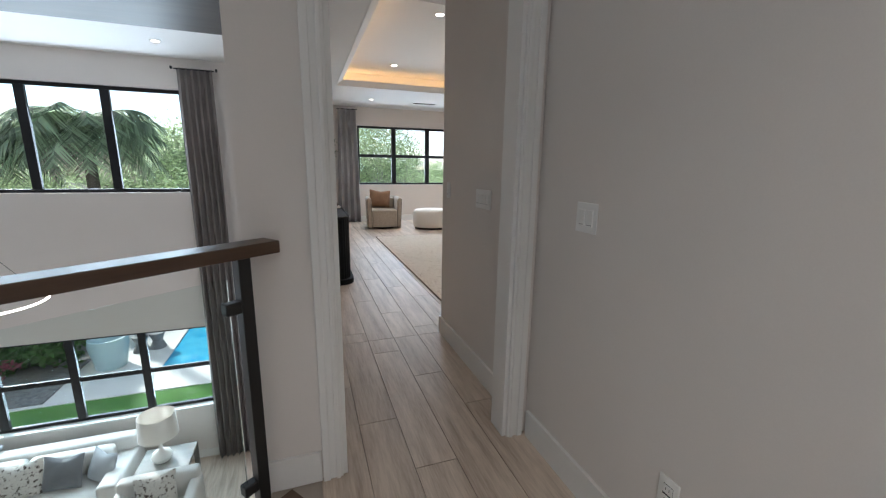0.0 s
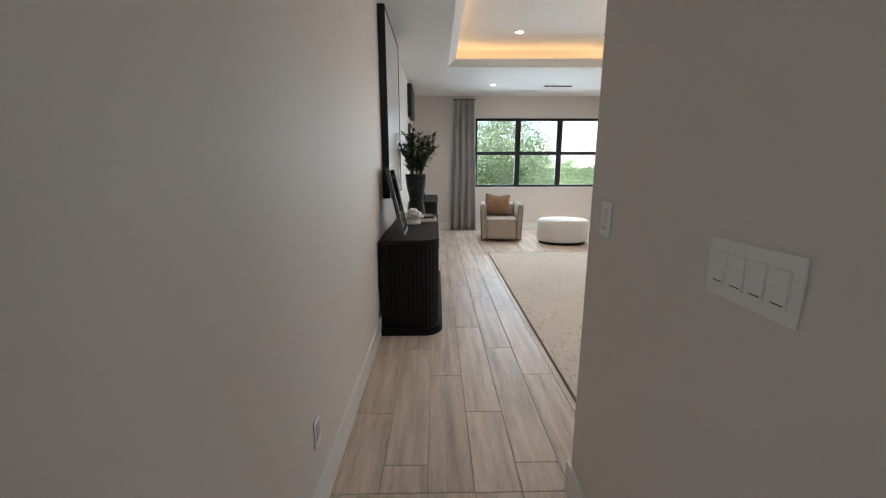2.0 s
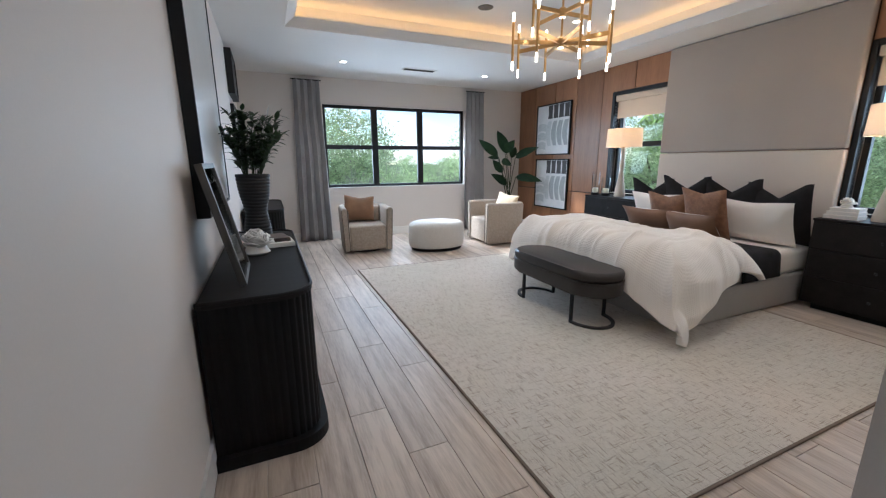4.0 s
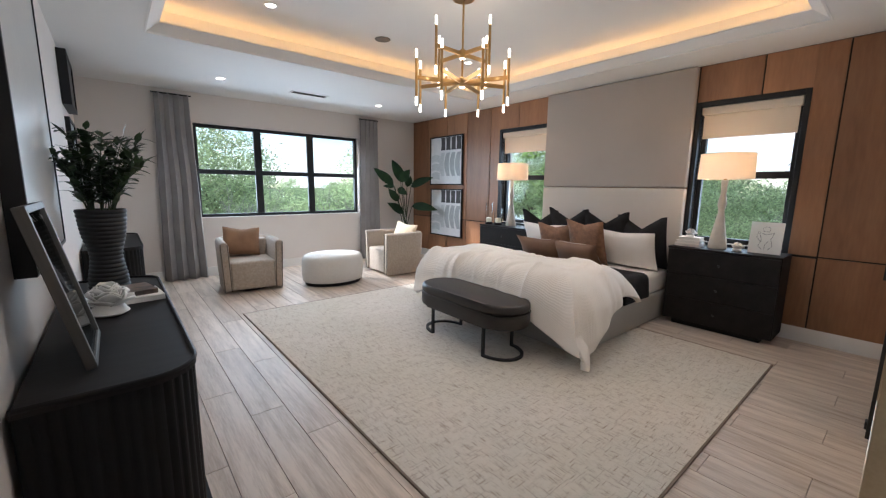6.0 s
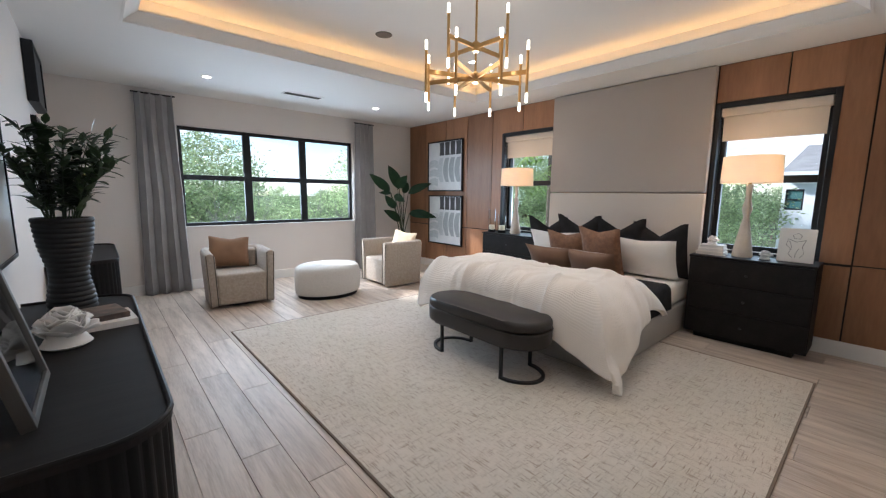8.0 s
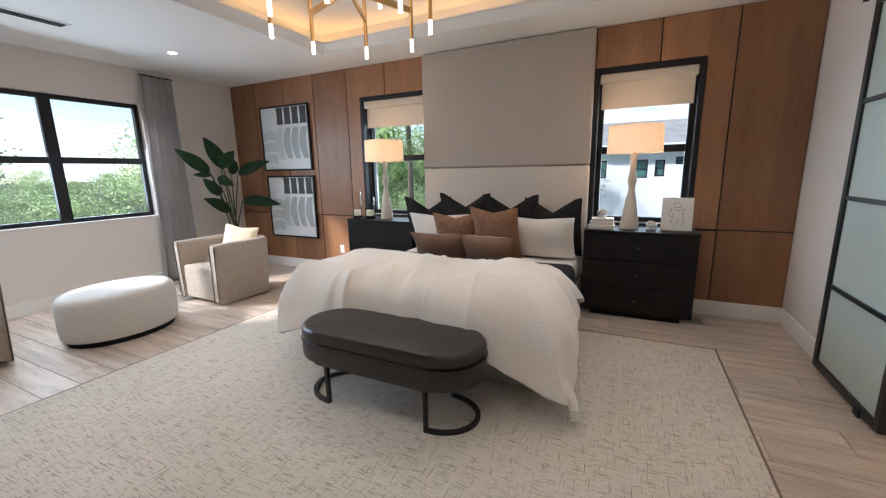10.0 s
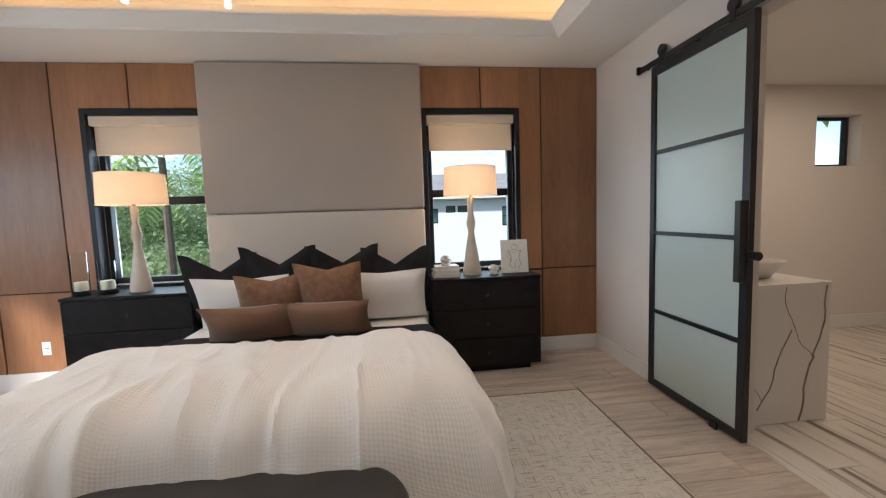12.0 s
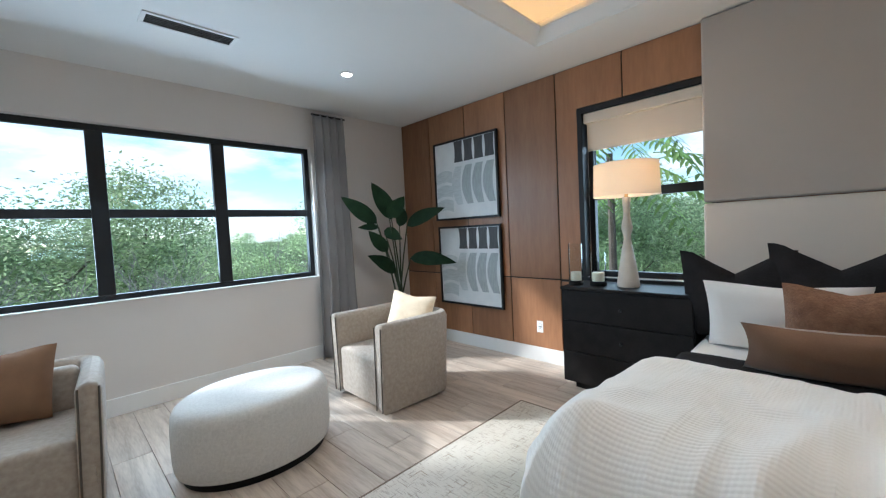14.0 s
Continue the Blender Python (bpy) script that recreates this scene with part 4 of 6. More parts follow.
def framed_print(m, w, h):
    ob = thing("framed_print", "grey and white abstract print in a thin black frame", "framed picture", m, "prints on the panelled wall")
    bm = bmesh.new()
    f = 0.022
    box(bm, 0, 0.035, -w / 2, -w / 2 + f, 0, h, bevel=0.002)
    box(bm, 0, 0.035, w / 2 - f, w / 2, 0, h, bevel=0.002)
    box(bm, 0, 0.035, -w / 2 + f, w / 2 - f, 0, f, bevel=0.002)
    box(bm, 0, 0.035, -w / 2 + f, w / 2 - f, h - f, h, bevel=0.002)
    part("frame", bm, BLACK, ob)
    pr = part("print", boxed(0.012, 0.03, -w / 2 + f, w / 2 - f, f, h - f), PRINT_W, ob, "abstract print of curved grey strokes")
    iw, ih = w - 2 * f, h - 2 * f
    # local y runs to the viewer's left, so the strokes are laid from the right edge
    for i in range(4):
        a = -iw / 2 + 0.01 + i * iw * 0.165
        bm = bmesh.new()
        o = [(a + iw * (0.005 + 0.012 * math.sin(3.1 * t)), h - f - 0.005 - t * ih * 0.27) for t in (0, 0.25, 0.5, 0.75, 1)]
        p = [(a + iw * (0.152 - 0.014 * math.sin(3.1 * t)), h - f - 0.005 - t * ih * 0.27) for t in (1, 0.75, 0.5, 0.25, 0)]
        vs = [bm.verts.new((0.0105, y, z)) for y, z in o + p]
        bm.faces.new(vs)
        part("stroke", bm, PRINT_D, pr)
    for i in range(4):
        a = -iw / 2 + 0.01 + i * iw * 0.17
        bm = bmesh.new()
        o, p = [], []
        for k in range(9):
            t = k / 8
            z = h - f - ih * 0.33 - t * ih * 0.50
            o.append((a + iw * (0.012 + 0.035 * math.sin(math.pi * t)), z))
            p.append((a + iw * (0.045 + 0.03 * math.sin(math.pi * t) + 0.118 * math.sin(math.pi * (0.16 + 0.72 * t)) ** 0.6), z))
        vs = [bm.verts.new((0.0105, y, z)) for y, z in o + p[::-1]]
        bm.faces.new(vs)
        part("stroke", bm, PRINT_G if i < 3 else PRINT_L, pr)
    bm = bmesh.new()
    y0, y1 = iw * 0.20, iw * 0.485
    for k in range(3):
        z0 = f + ih * (0.08 + 0.19 * k)
        o, p = [], []
        for j in range(9):
            t = j / 8
            o.append((y0 + (y1 - y0) * t, z0 + ih * 0.03 * math.sin(math.pi * t)))
            p.append((y0 + (y1 - y0) * t, z0 + ih * (0.13 + 0.05 * math.sin(math.pi * t * 0.8 + 0.4))))
        bm.faces.new([bm.verts.new((0.0105, y, z)) for y, z in o + p[::-1]])
    part("stroke", bm, PRINT_L, pr)
    return ob


framed_print(pose(5.350, 9.10, 1.465), 0.945, 0.915)
framed_print(pose(5.350, 9.085, 0.475), 0.925, 0.915)


# ---- credenzas ----
def credenza(m, length, label):
    ob = thing("credenza", label, "credenza", m, "fluted credenzas along the wall")
    d, h, r = 0.47, 0.79, 0.16

    def outline(grow, flute):
        base = []
        # from the wall, along the near end, round two corners, to the wall again
        pts = [(0, 0), (d - r, 0)] + [(d - r + r * math.sin(radians(a)), r - r * math.cos(radians(a))) for a in range(9, 90, 9)]
        pts += [(d, r), (d, length - r)] + [(d - r + r * math.cos(radians(a)), length - r + r * math.sin(radians(a))) for a in range(9, 90, 9)]
        pts += [(d - r, length), (0, length)]
        if not flute:
            cx, cy = d / 2, length / 2
            return [(x + math.copysign(grow, x - cx) if 0 < x else x, y + math.copysign(grow, y - cy)) for x, y in pts]
        dense, acc = [], 0.0
        for (x0, y0), (x1, y1) in zip(pts, pts[1:]):
            L = math.hypot(x1 - x0, y1 - y0)
            n = max(1, int(L / 0.006))
            for k in range(n):
                t = k / n
                nx, ny = (y1 - y0) / L, -(x1 - x0) / L
                s = acc + t * L
                out_ = 0.006 * abs(math.sin(math.pi * s / 0.036)) - 0.006
                dense.append((x0 + (x1 - x0) * t + nx * out_, y0 + (y1 - y0) * t + ny * out_))
            acc += L
        dense.append(pts[-1])
        return dense

    bm = prism(bmesh.new(), outline(0, True), 0.06, h - 0.03)
    bmesh.ops.recalc_face_normals(bm, faces=bm.faces)
    part("body", bm, EBONYV, ob, "vertically fluted black body")
    part("plinth", prism(bmesh.new(), outline(-0.03, False), 0.0, 0.06), EBONYV, ob)
    part("top", prism(bmesh.new(), outline(0.004, False), h - 0.032, h - 0.012, bevel=0.003), EBONY, ob)
    bm = bmesh.new()
    tube(bm, [(x, y, h - 0.008) for x, y in outline(0.0, False)], 0.009, 8)
    part("raised_rim", bm, EBONY, ob, smooth=True)
    return ob


credenza(pose(LX + 0.017, 4.81, 0), 1.86, "long black fluted credenza with rounded corners, standing against the wall")
credenza(pose(LX + 0.017, 8.20, 0), 1.52, "second black fluted credenza near the window corner")

# ---- pictures on the credenza wall ----
ART = material("pale_canvas", (0.62, 0.62, 0.61), (0.52, 0.53, 0.53), rough=0.32, blotch=1.2, grain=60, bump=0.0, coat=0.15)
ob = thing("wall_art", "large pale artwork behind glass in a deep black frame", "framed picture", pose(LX, 5.28, 1.08))
AW, AH = 1.16, 1.56
bm = bmesh.new()
for a in ((0, 0.02, 0, AH), (AW - 0.02, AW, 0, AH), (0.02, AW - 0.02, 0, 0.02), (0.02, AW - 0.02, AH - 0.02, AH)):
    box(bm, 0.001, 0.062, a[0], a[1], a[2], a[3], bevel=0.002)
part("frame", bm, BLACK, ob)
part("canvas", boxed(0.02, 0.056, 0.02, AW - 0.02, 0.02, AH - 0.02), ART, ob, "pale grey canvas with a glossy cover")
for z0, z1, y0, y1, th, lab in ((2.17, 2.68, 8.62, 9.40, 0.075, "small dark picture in a thick black frame"), (1.30, 2.06, 8.66, 9.40, 0.04, "grey canvas in a slim black frame")):
    ob = thing("wall_art", lab, "framed picture", pose(LX, y0, z0))
    w, h = y1 - y0, z1 - z0
    bm = bmesh.new()
    for a in ((0, 0.03, 0, h), (w - 0.03, w, 0, h), (0.03, w - 0.03, 0, 0.03), (0.03, w - 0.03, h - 0.03, h)):
        box(bm, 0.001, th, a[0], a[1], a[2], a[3], bevel=0.003)
    part("frame", bm, BLACK, ob)
    part("canvas", boxed(0.01, th - 0.012, 0.03, w - 0.03, 0.03, h - 0.03), PRINT_D if th > 0.05 else PRINT_G, ob)


# ---- chandelier ----
CX, CY = 2.77, 5.83
ch = thing("chandelier", "two-tier brushed brass chandelier with upright tube lights", "chandelier", pose(CX, CY, 2.30))
part("canopy", lathe(bmesh.new(), [(0.02, 0.64), (0.088, 0.642), (0.092, 0.65), (0.092, 0.694), (0.088, 0.698)], 36), GOLD, ch, smooth=True)
part("stem", cyl(bmesh.new(), 0, 0, -0.02, 0.65, 0.0085, 0.0085, 14), GOLD, ch, smooth=True)
part("hub", lathe(bmesh.new(), [(0.026, -0.035), (0.030, -0.03), (0.030, 0.03), (0.02, 0.04)], 24), GOLD, ch, smooth=True)
part("hub", lathe(bmesh.new(), [(0.026, 0.19), (0.030, 0.195), (0.030, 0.25), (0.02, 0.26)], 24), GOLD, ch, smooth=True)
for z in (-0.037, 0.188):
    part("hub_light", cyl(bmesh.new(), 0, 0, z - 0.004, z, 0.022, 0.022, 20), BULB, ch, "small glowing lens")
for count, radius, z, off in ((8, 0.40, 0.0, 42.0), (4, 0.295, 0.225, 64.5)):
    for k in range(count):
        a = off + 360 * k / count - 62
        arm = part("arm", boxed(0.02, radius, -0.0065, 0.0065, -0.016, 0.016, bevel=0.002), GOLD, ch, m=pose(0, 0, z, 0, 0, a))
        bm = bmesh.new()
        cyl(bm, radius, 0, -0.15, 0.15, 0.0105, 0.0105, 14)
        part("tube", bm, GOLD, arm, smooth=True)
        for s in (1, -1):
            bm = bmesh.new()
            cyl(bm, radius, 0, min(s * 0.15, s * 0.215), max(s * 0.15, s * 0.215), 0.0092, 0.0092, 14)
            part("tube_light", bm, BULB, arm, "frosted glowing tip", smooth=True)
lamp("chandelier_glow", "POINT", pose(CX, CY, 2.36), 6, WARM, radius=0.35)


# ---- sliding door to the bathroom ----
door = tagged(new("door_1"), "black steel framed sliding barn door with four frosted panes", "sliding door", kind="structure")
door.matrix_world = pose(3.645, SY + 0.022, 0.02)
DW, DH = 0.845, 2.385
bm = bmesh.new()
for a in ((0, 0.05, 0, DH), (DW - 0.05, DW, 0, DH), (0.05, DW - 0.05, 0, 0.05), (0.05, DW - 0.05, DH - 0.07, DH)):
    box(bm, a[0], a[1], 0, 0.038, a[2], a[3], bevel=0.003)
part("door_frame", bm, STEEL, door)
zs = (0.05, 0.585, 1.175, 1.765, DH - 0.07)
for z in zs[1:-1]:
    part("bar", boxed(0.05, DW - 0.05, 0.003, 0.035, z - 0.014, z + 0.014, bevel=0.002), STEEL, door)
for a, b in zip(zs, zs[1:]):
    part("pane", boxed(0.045, DW - 0.045, 0.015, 0.022, a, b), FROST, door, "frosted glass pane")
part("door_handle", boxed(0.006, 0.044, 0.038, 0.085, 0.93, 1.385, bevel=0.004), STEEL, door, "long black box pull")
part("lock", cyl(bmesh.new(), 0, 0, 0, 0.05, 0.024, 0.024, 18, pose(-0.001, 0.02, 1.08, 0, -90, 0)), STEEL, door, smooth=True)
part("floor_guide", boxed(0.17, 0.23, 0.036, 0.05, -0.018, 0.03, bevel=0.004), STEEL, door)
track = thing("door_track", "black steel barn door rail with rollers", "door track", pose(3.0, SY, 2.44))
part("rail", boxed(0, 1.69, 0.035, 0.045, -0.02, 0.022, bevel=0.002), STEEL, track)
for x in (0.80, 1.40):
    part("hanger", boxed(x - 0.02, x + 0.02, 0.048, 0.054, -0.10, 0.05, bevel=0.002), STEEL, track)
    part("roller", cyl(bmesh.new(), 0, 0, -0.012, 0.012, 0.038, 0.038, 24, pose(x, 0.040, 0.060, 90, 0, 0)), STEEL, track, smooth=True)
for x in (0.1, 0.6, 1.1, 1.6):
    part("standoff", cyl(bmesh.new(), 0, 0, 0, 0.036, 0.012, 0.012, 12, pose(x, 0.0, 0.0, -90, 0, 0)), STEEL, track, smooth=True)
part("end_stop", boxed(1.655, 1.675, 0.030, 0.058, -0.025, 0.032, bevel=0.002), STEEL, track)

# ---- wall mirrors ----
for z0, z1, x1 in ((0.66, 1.37, 2.54), (1.42, 2.13, 2.53)):
    ob = thing("wall_mirror", "large rectangular wall mirror in a slim champagne frame", "mirror", pose(1.40, SY, z0), "stacked wall mirrors")
    w, h = x1 - 1.40, z1 - z0
    bm = bmesh.new()
    for a in ((0, 0.010, 0, h), (w - 0.010, w, 0, h), (0.010, w - 0.010, 0, 0.010), (0.010, w - 0.010, h - 0.010, h)):
        box(bm, a[0], a[1], 0.001, 0.045, a[2], a[3], bevel=0.002)
    part("frame", bm, GILT, ob)
    part("mirror_glass", boxed(0.010, w - 0.010, 0.004, 0.034, 0.010, h - 0.010), MIRROR, ob)


# ---- plants ----
def blade(bm, base, tip, width, droop=0.0, curl=0.0, n=6, up=Vector((0, 0, 1))):
    """A leaf from base to tip with a folded midrib."""
    base, tip = Vector(base), Vector(tip)
    d = tip - base
    side = d.cross(up)
    if side.length < 1e-4:
        side = Vector((1, 0, 0))
    side.normalize()
    nor = side.cross(d).normalized()
    rows = []
    for i in range(n + 1):
        t = i / n
        w = width * math.sin(math.pi * min(1, 0.04 + t * 0.96)) ** 0.75 * (1.15 - 0.5 * t) if 0 < i < n else width * 0.03
        c = base + d * t + nor * (droop * -(t * t) * d.length) + Vector((0, 0, -droop * t * t * d.length * 0.5))
        rows.append((bm.verts.new(c - side * w + nor * (0.18 * w + curl * w)), bm.verts.new(c), bm.verts.new(c + side * w + nor * (0.18 * w - curl * w))))
    for a, b in zip(rows, rows[1:]):
        bm.faces.new((a[0], a[1], b[1], b[0]))
        bm.faces.new((a[1], a[2], b[2], b[1]))


plant = thing("potted_plant", "tall bird of paradise plant with dark paddle leaves", "potted plant", pose(4.88, 9.74, 0))
part("pot", lathe(bmesh.new(), [(0.13, 0.0), (0.15, 0.01), (0.19, 0.36), (0.195, 0.38), (0.18, 0.38), (0.175, 0.34), (0.02, 0.335)], 36), VASE, plant, "dark planter", smooth=True)
# each leaf: where its stem ends and its tip lies, across, up and in depth, and its half width
ACROSS, DEEP = Vector((0.82, -0.57, 0)), Vector((0.57, 0.82, 0))
for i, (r0, z0, e0, r1, z1, e1, wd) in enumerate((
        (-0.07, 1.50, -0.06, -0.25, 2.00, -0.02, 0.105), (-0.10, 1.52, -0.16, 0.07, 1.76, -0.24, 0.090), (-0.24, 1.46, -0.16, -0.60, 1.79, -0.26, 0.088),
        (0.10, 1.42, -0.10, 0.48, 1.66, -0.30, 0.085), (0.02, 1.42, -0.02, 0.10, 1.66, 0.06, 0.070), (-0.14, 1.14, -0.14, -0.33, 1.40, -0.20, 0.075),
        (-0.16, 1.38, -0.10, 0.02, 1.30, -0.20, 0.070), (-0.06, 0.90, -0.14, -0.32, 1.16, -0.24, 0.100), (0.12, 1.05, -0.12, 0.58, 1.06, -0.36, 0.090),
        (-0.22, 1.42, -0.04, -0.46, 1.45, 0.00, 0.040))):
    bm = bmesh.new()
    p0 = Vector((0.04 * math.cos(i), 0.04 * math.sin(i), 0.33))
    p1 = ACROSS * r0 + DEEP * e0 + Vector((0, 0, z0))
    p2 = ACROSS * r1 + DEEP * e1 + Vector((0, 0, z1))
    tube(bm, [p0, p0.lerp(p1, 0.35) - ACROSS * r0 * 0.12 + Vector((0, 0, 0.03)), p0.lerp(p1, 0.7) - ACROSS * r0 * 0.12, p1], 0.012, 7, taper=0.5)
    st = part("stem", bm, STEM, plant, smooth=True)
    bm = bmesh.new()
    blade(bm, p1, p2, wd * 1.06, droop=0.16, n=10, up=Vector((-0.45 + 0.25 * math.sin(i * 2.1), -0.75, 0.35 + 0.35 * math.cos(i * 1.7))))
    part("leaf", bm, LEAF, st, "large glossy paddle leaf", smooth=True)

vase = thing("vase", "tall black ribbed waisted vase", "vase", pose(0.36, 6.42, 0.782))
prof = []
for i in range(77):
    z = i / 76 * 0.485
    r = 0.098 - 0.024 * math.exp(-((z - 0.20) / 0.10) ** 2) + 0.022 * (z / 0.485) ** 2
    prof.append((r + 0.0055 * abs(math.sin(math.pi * z / 0.0255)), z))
prof += [(0.108, 0.482), (0.10, 0.44)]
part("body", lathe(bmesh.new(), prof, 40), VASE, vase, smooth=True)
foliage = thing("branches", "dark green leafy branches standing in the black vase", "plant", pose(0.36, 6.42, 1.20))
rnd = random.Random(11)
for i in range(30):
    a = rnd.uniform(0, 2 * math.pi)
    lean = rnd.uniform(0.06, 0.24)
    top = Vector((max(-0.20, lean * math.cos(a) + 0.03), lean * math.sin(a) * 1.15, rnd.uniform(0.24, 0.56)))
    bm = bmesh.new()
    p0 = Vector((0.05 * math.cos(a), 0.05 * math.sin(a), 0.02))
    pts = [p0.lerp(top, t) + Vector((0, 0, 0.06 * math.sin(math.pi * t))) for t in (0, 0.3, 0.6, 0.85, 1)]
    tube(bm, pts, 0.0035, 5, taper=0.4)
    br = part("branch", bm, STEM, foliage)
    bm = bmesh.new()
    for k in range(19):
        t = 0.16 + 0.84 * k / 18
        c = p0.lerp(top, t) + Vector((0, 0, 0.06 * math.sin(math.pi * t)))
        d = Vector((rnd.uniform(-1, 1), rnd.uniform(-1, 1), rnd.uniform(-0.1, 1.0))).normalized()
        tip = c + d * rnd.uniform(0.065, 0.115)
        tip.x = max(tip.x, -0.255)
        blade(bm, c, tip, rnd.uniform(0.015, 0.023), droop=0.12, n=4)
    part("leaves", bm, SPRIG, br, smooth=True)


def rose(m, r, label, petals=17, seed=3, mat=None):
    """A sculpted open flower of cupped petals."""
    ob = thing("flower_sculpture", label, "sculpture", m)
    rn = random.Random(seed)
    part("core", lathe(bmesh.new(), [(r * 0.45, 0.0), (r * 0.62, r * 0.10), (r * 0.40, r * 0.45), (r * 0.12, r * 0.62)], 20), WHITEC, ob, smooth=True)
    for i in range(petals):
        ring = i / petals
        a = i * 2.39996
        tilt = 86 - 50 * ring
        size = r * (0.62 + 0.26 * ring)

        def fn(u, v):
            x, y = (2 * u - 1), v
            w = size * 0.62 * math.sin(math.pi * min(1, 0.12 + 0.80 * y)) ** 0.6
            return Vector((x * w, y * size, 0.22 * size * (x * x) + 0.12 * size * math.sin(3 * x + i) * y * y - 0.16 * size * y ** 3))
        bm = bmesh.new()
        sheet(bm, 6, 6, fn)
        bmesh.ops.transform(bm, verts=bm.verts, matrix=pose(0, 0, r * (0.62 - 0.50 * ring), 0, 0, math.degrees(a)) @ pose(0, r * 0.10 * ring, 0, tilt * 0.9, 0, 0))
        p = part("petal", bm, mat or WHITEC, ob, smooth=True)
        md = p.modifiers.new("thickness", "SOLIDIFY")
        md.thickness = r * 0.03
    return ob


rose(pose(0.36, 5.76, 0.778), 0.132, "white ceramic rose sculpture on the credenza")
rose(pose(5.13, 4.325, NS_TOP), 0.072, "small white ceramic flower on the nightstand", petals=13, seed=4)
rose(pose(5.15, 4.755, NS_TOP + 0.096), 0.075, "white ceramic flower on a stack of books", petals=13, seed=6)


def book(m, w, d, h, mat, label, spine=None):
    ob = thing("book", label, "book", m)
    bm = bmesh.new()
    box(bm, -w / 2, w / 2, -d / 2, d / 2, 0, 0.0028, bevel=0.001)
    box(bm, -w / 2, w / 2, -d / 2, d / 2, h - 0.0028, h, bevel=0.001)
    box(bm, -w / 2, -w / 2 + 0.003, -d / 2, d / 2, 0.002, h - 0.002)
    part("cover", bm, mat, ob)
    part("pages", boxed(-w / 2 + 0.003, w / 2 - 0.004, -d / 2 + 0.004, d / 2 - 0.004, 0.0028, h - 0.0028), PAPER, ob, "cream page block")
    return ob


for i, z in enumerate((NS_TOP, NS_TOP + 0.032, NS_TOP + 0.064)):
    book(pose(5.15 + 0.006 * i, 4.755 - 0.004 * i, z, 0, 0, 180 + 2 * i), 0.17, 0.24 - 0.02 * i, 0.032, SHEET, "white cloth-bound book in a stack on the nightstand")
COVER = material("photo_cover", (0.19, 0.125, 0.09), (0.05, 0.035, 0.03), rough=0.3, blotch=14, grain=30, bump=0, mix=(0.4, 0.6))
book(pose(0.44, 6.03, 0.778, 0, 0, 96), 0.25, 0.30, 0.030, SHEET, "white coffee table book lying on the credenza")
book(pose(0.42, 6.05, 0.808, 0, 0, 102), 0.22, 0.27, 0.026, COVER, "dark photo-covered book on top of a white one")


def hurricane(x, y, h, r):
    ob = thing("hurricane_candle", "clear glass hurricane with a white candle on a dark base", "candle holder", pose(x, y, NS_TOP), "candles on the nightstand")
    part("base", lathe(bmesh.new(), [(r * 0.95, 0), (r * 1.02, 0.006), (r * 1.02, 0.03), (r * 0.9, 0.038)], 32), EBONYV, ob, smooth=True)
    part("candle", lathe(bmesh.new(), [(r * 0.72, 0.036), (r * 0.74, 0.04), (r * 0.74, 0.105), (r * 0.66, 0.11), (r * 0.15, 0.104)], 28), WAX, ob, "white pillar candle", smooth=True)
    part("wick", cyl(bmesh.new(), 0, 0, 0.10, 0.122, 0.0015, 0.0012, 6), BLACK, ob)
    bm = bmesh.new()
    n = 36
    rings = [[bm.verts.new((rr * math.cos(2 * math.pi * i / n), rr * math.sin(2 * math.pi * i / n), z)) for i in range(n)] for rr, z in ((r * 0.97, 0.03), (r * 0.97, h), (r * 0.92, h), (r * 0.92, 0.04))]
    for a, b in zip(rings, rings[1:]):
        for i in range(n):
            bm.faces.new((a[i], a[(i + 1) % n], b[(i + 1) % n], b[i]))
    g = part("glass_cylinder", bm, CHIMNEY, ob, "clear glass chimney", smooth=True)
    g.visible_shadow = False


hurricane(5.10, 7.675, 0.345, 0.058)
hurricane(5.13, 7.50, 0.265, 0.064)

# leaning line drawing on the nightstand
ob = thing("leaning_canvas", "small cream canvas with a loose black line drawing", "picture", pose(5.14, 4.12, NS_TOP + 0.002, 0, 8, 0))
part("canvas", boxed(0, 0.018, -0.125, 0.125, 0, 0.30, bevel=0.002), PAPER, ob)
bm = bmesh.new()
for pts in (((-0.03, 0.24), (0.0, 0.26), (0.03, 0.24), (0.02, 0.21), (-0.02, 0.21), (-0.03, 0.24)), ((-0.06, 0.20), (0.0, 0.18), (0.06, 0.205), (0.07, 0.15), (0.03, 0.11)),
            ((-0.06, 0.20), (-0.04, 0.14), (-0.055, 0.08), (-0.03, 0.04)), ((0.05, 0.19), (0.03, 0.13), (0.05, 0.07), (0.02, 0.04)), ((-0.02, 0.12), (0.0, 0.08), (0.0, 0.04))):
    tube(bm, [(-0.001, y, z) for y, z in pts], 0.0016, 5)
part("line", bm, BLACK, ob, "thin black drawn line")

# leaning frame on the credenza
ob = thing("picture_frame", "grey wooden picture frame leaning back on the credenza", "picture frame", pose(0.30, 5.02, 0.779, 0, -12, 0))
w, h = 0.42, 0.58
GREYW = wood("grey_oak", (0.060, 0.054, 0.048), (0.115, 0.105, 0.095), rough=0.5, along="Z")
bm = bmesh.new()
for a in ((0, 0.025, 0, h), (w - 0.025, w, 0, h), (0.025, w - 0.025, 0, 0.025), (0.025, w - 0.025, h - 0.025, h)):
    box(bm, 0, 0.032, a[0], a[1], a[2], a[3], bevel=0.002)
part("frame", bm, GREYW, ob)
part("mat_board", boxed(0.008, 0.016, 0.025, w - 0.025, 0.025, h - 0.025), PAPER, ob)
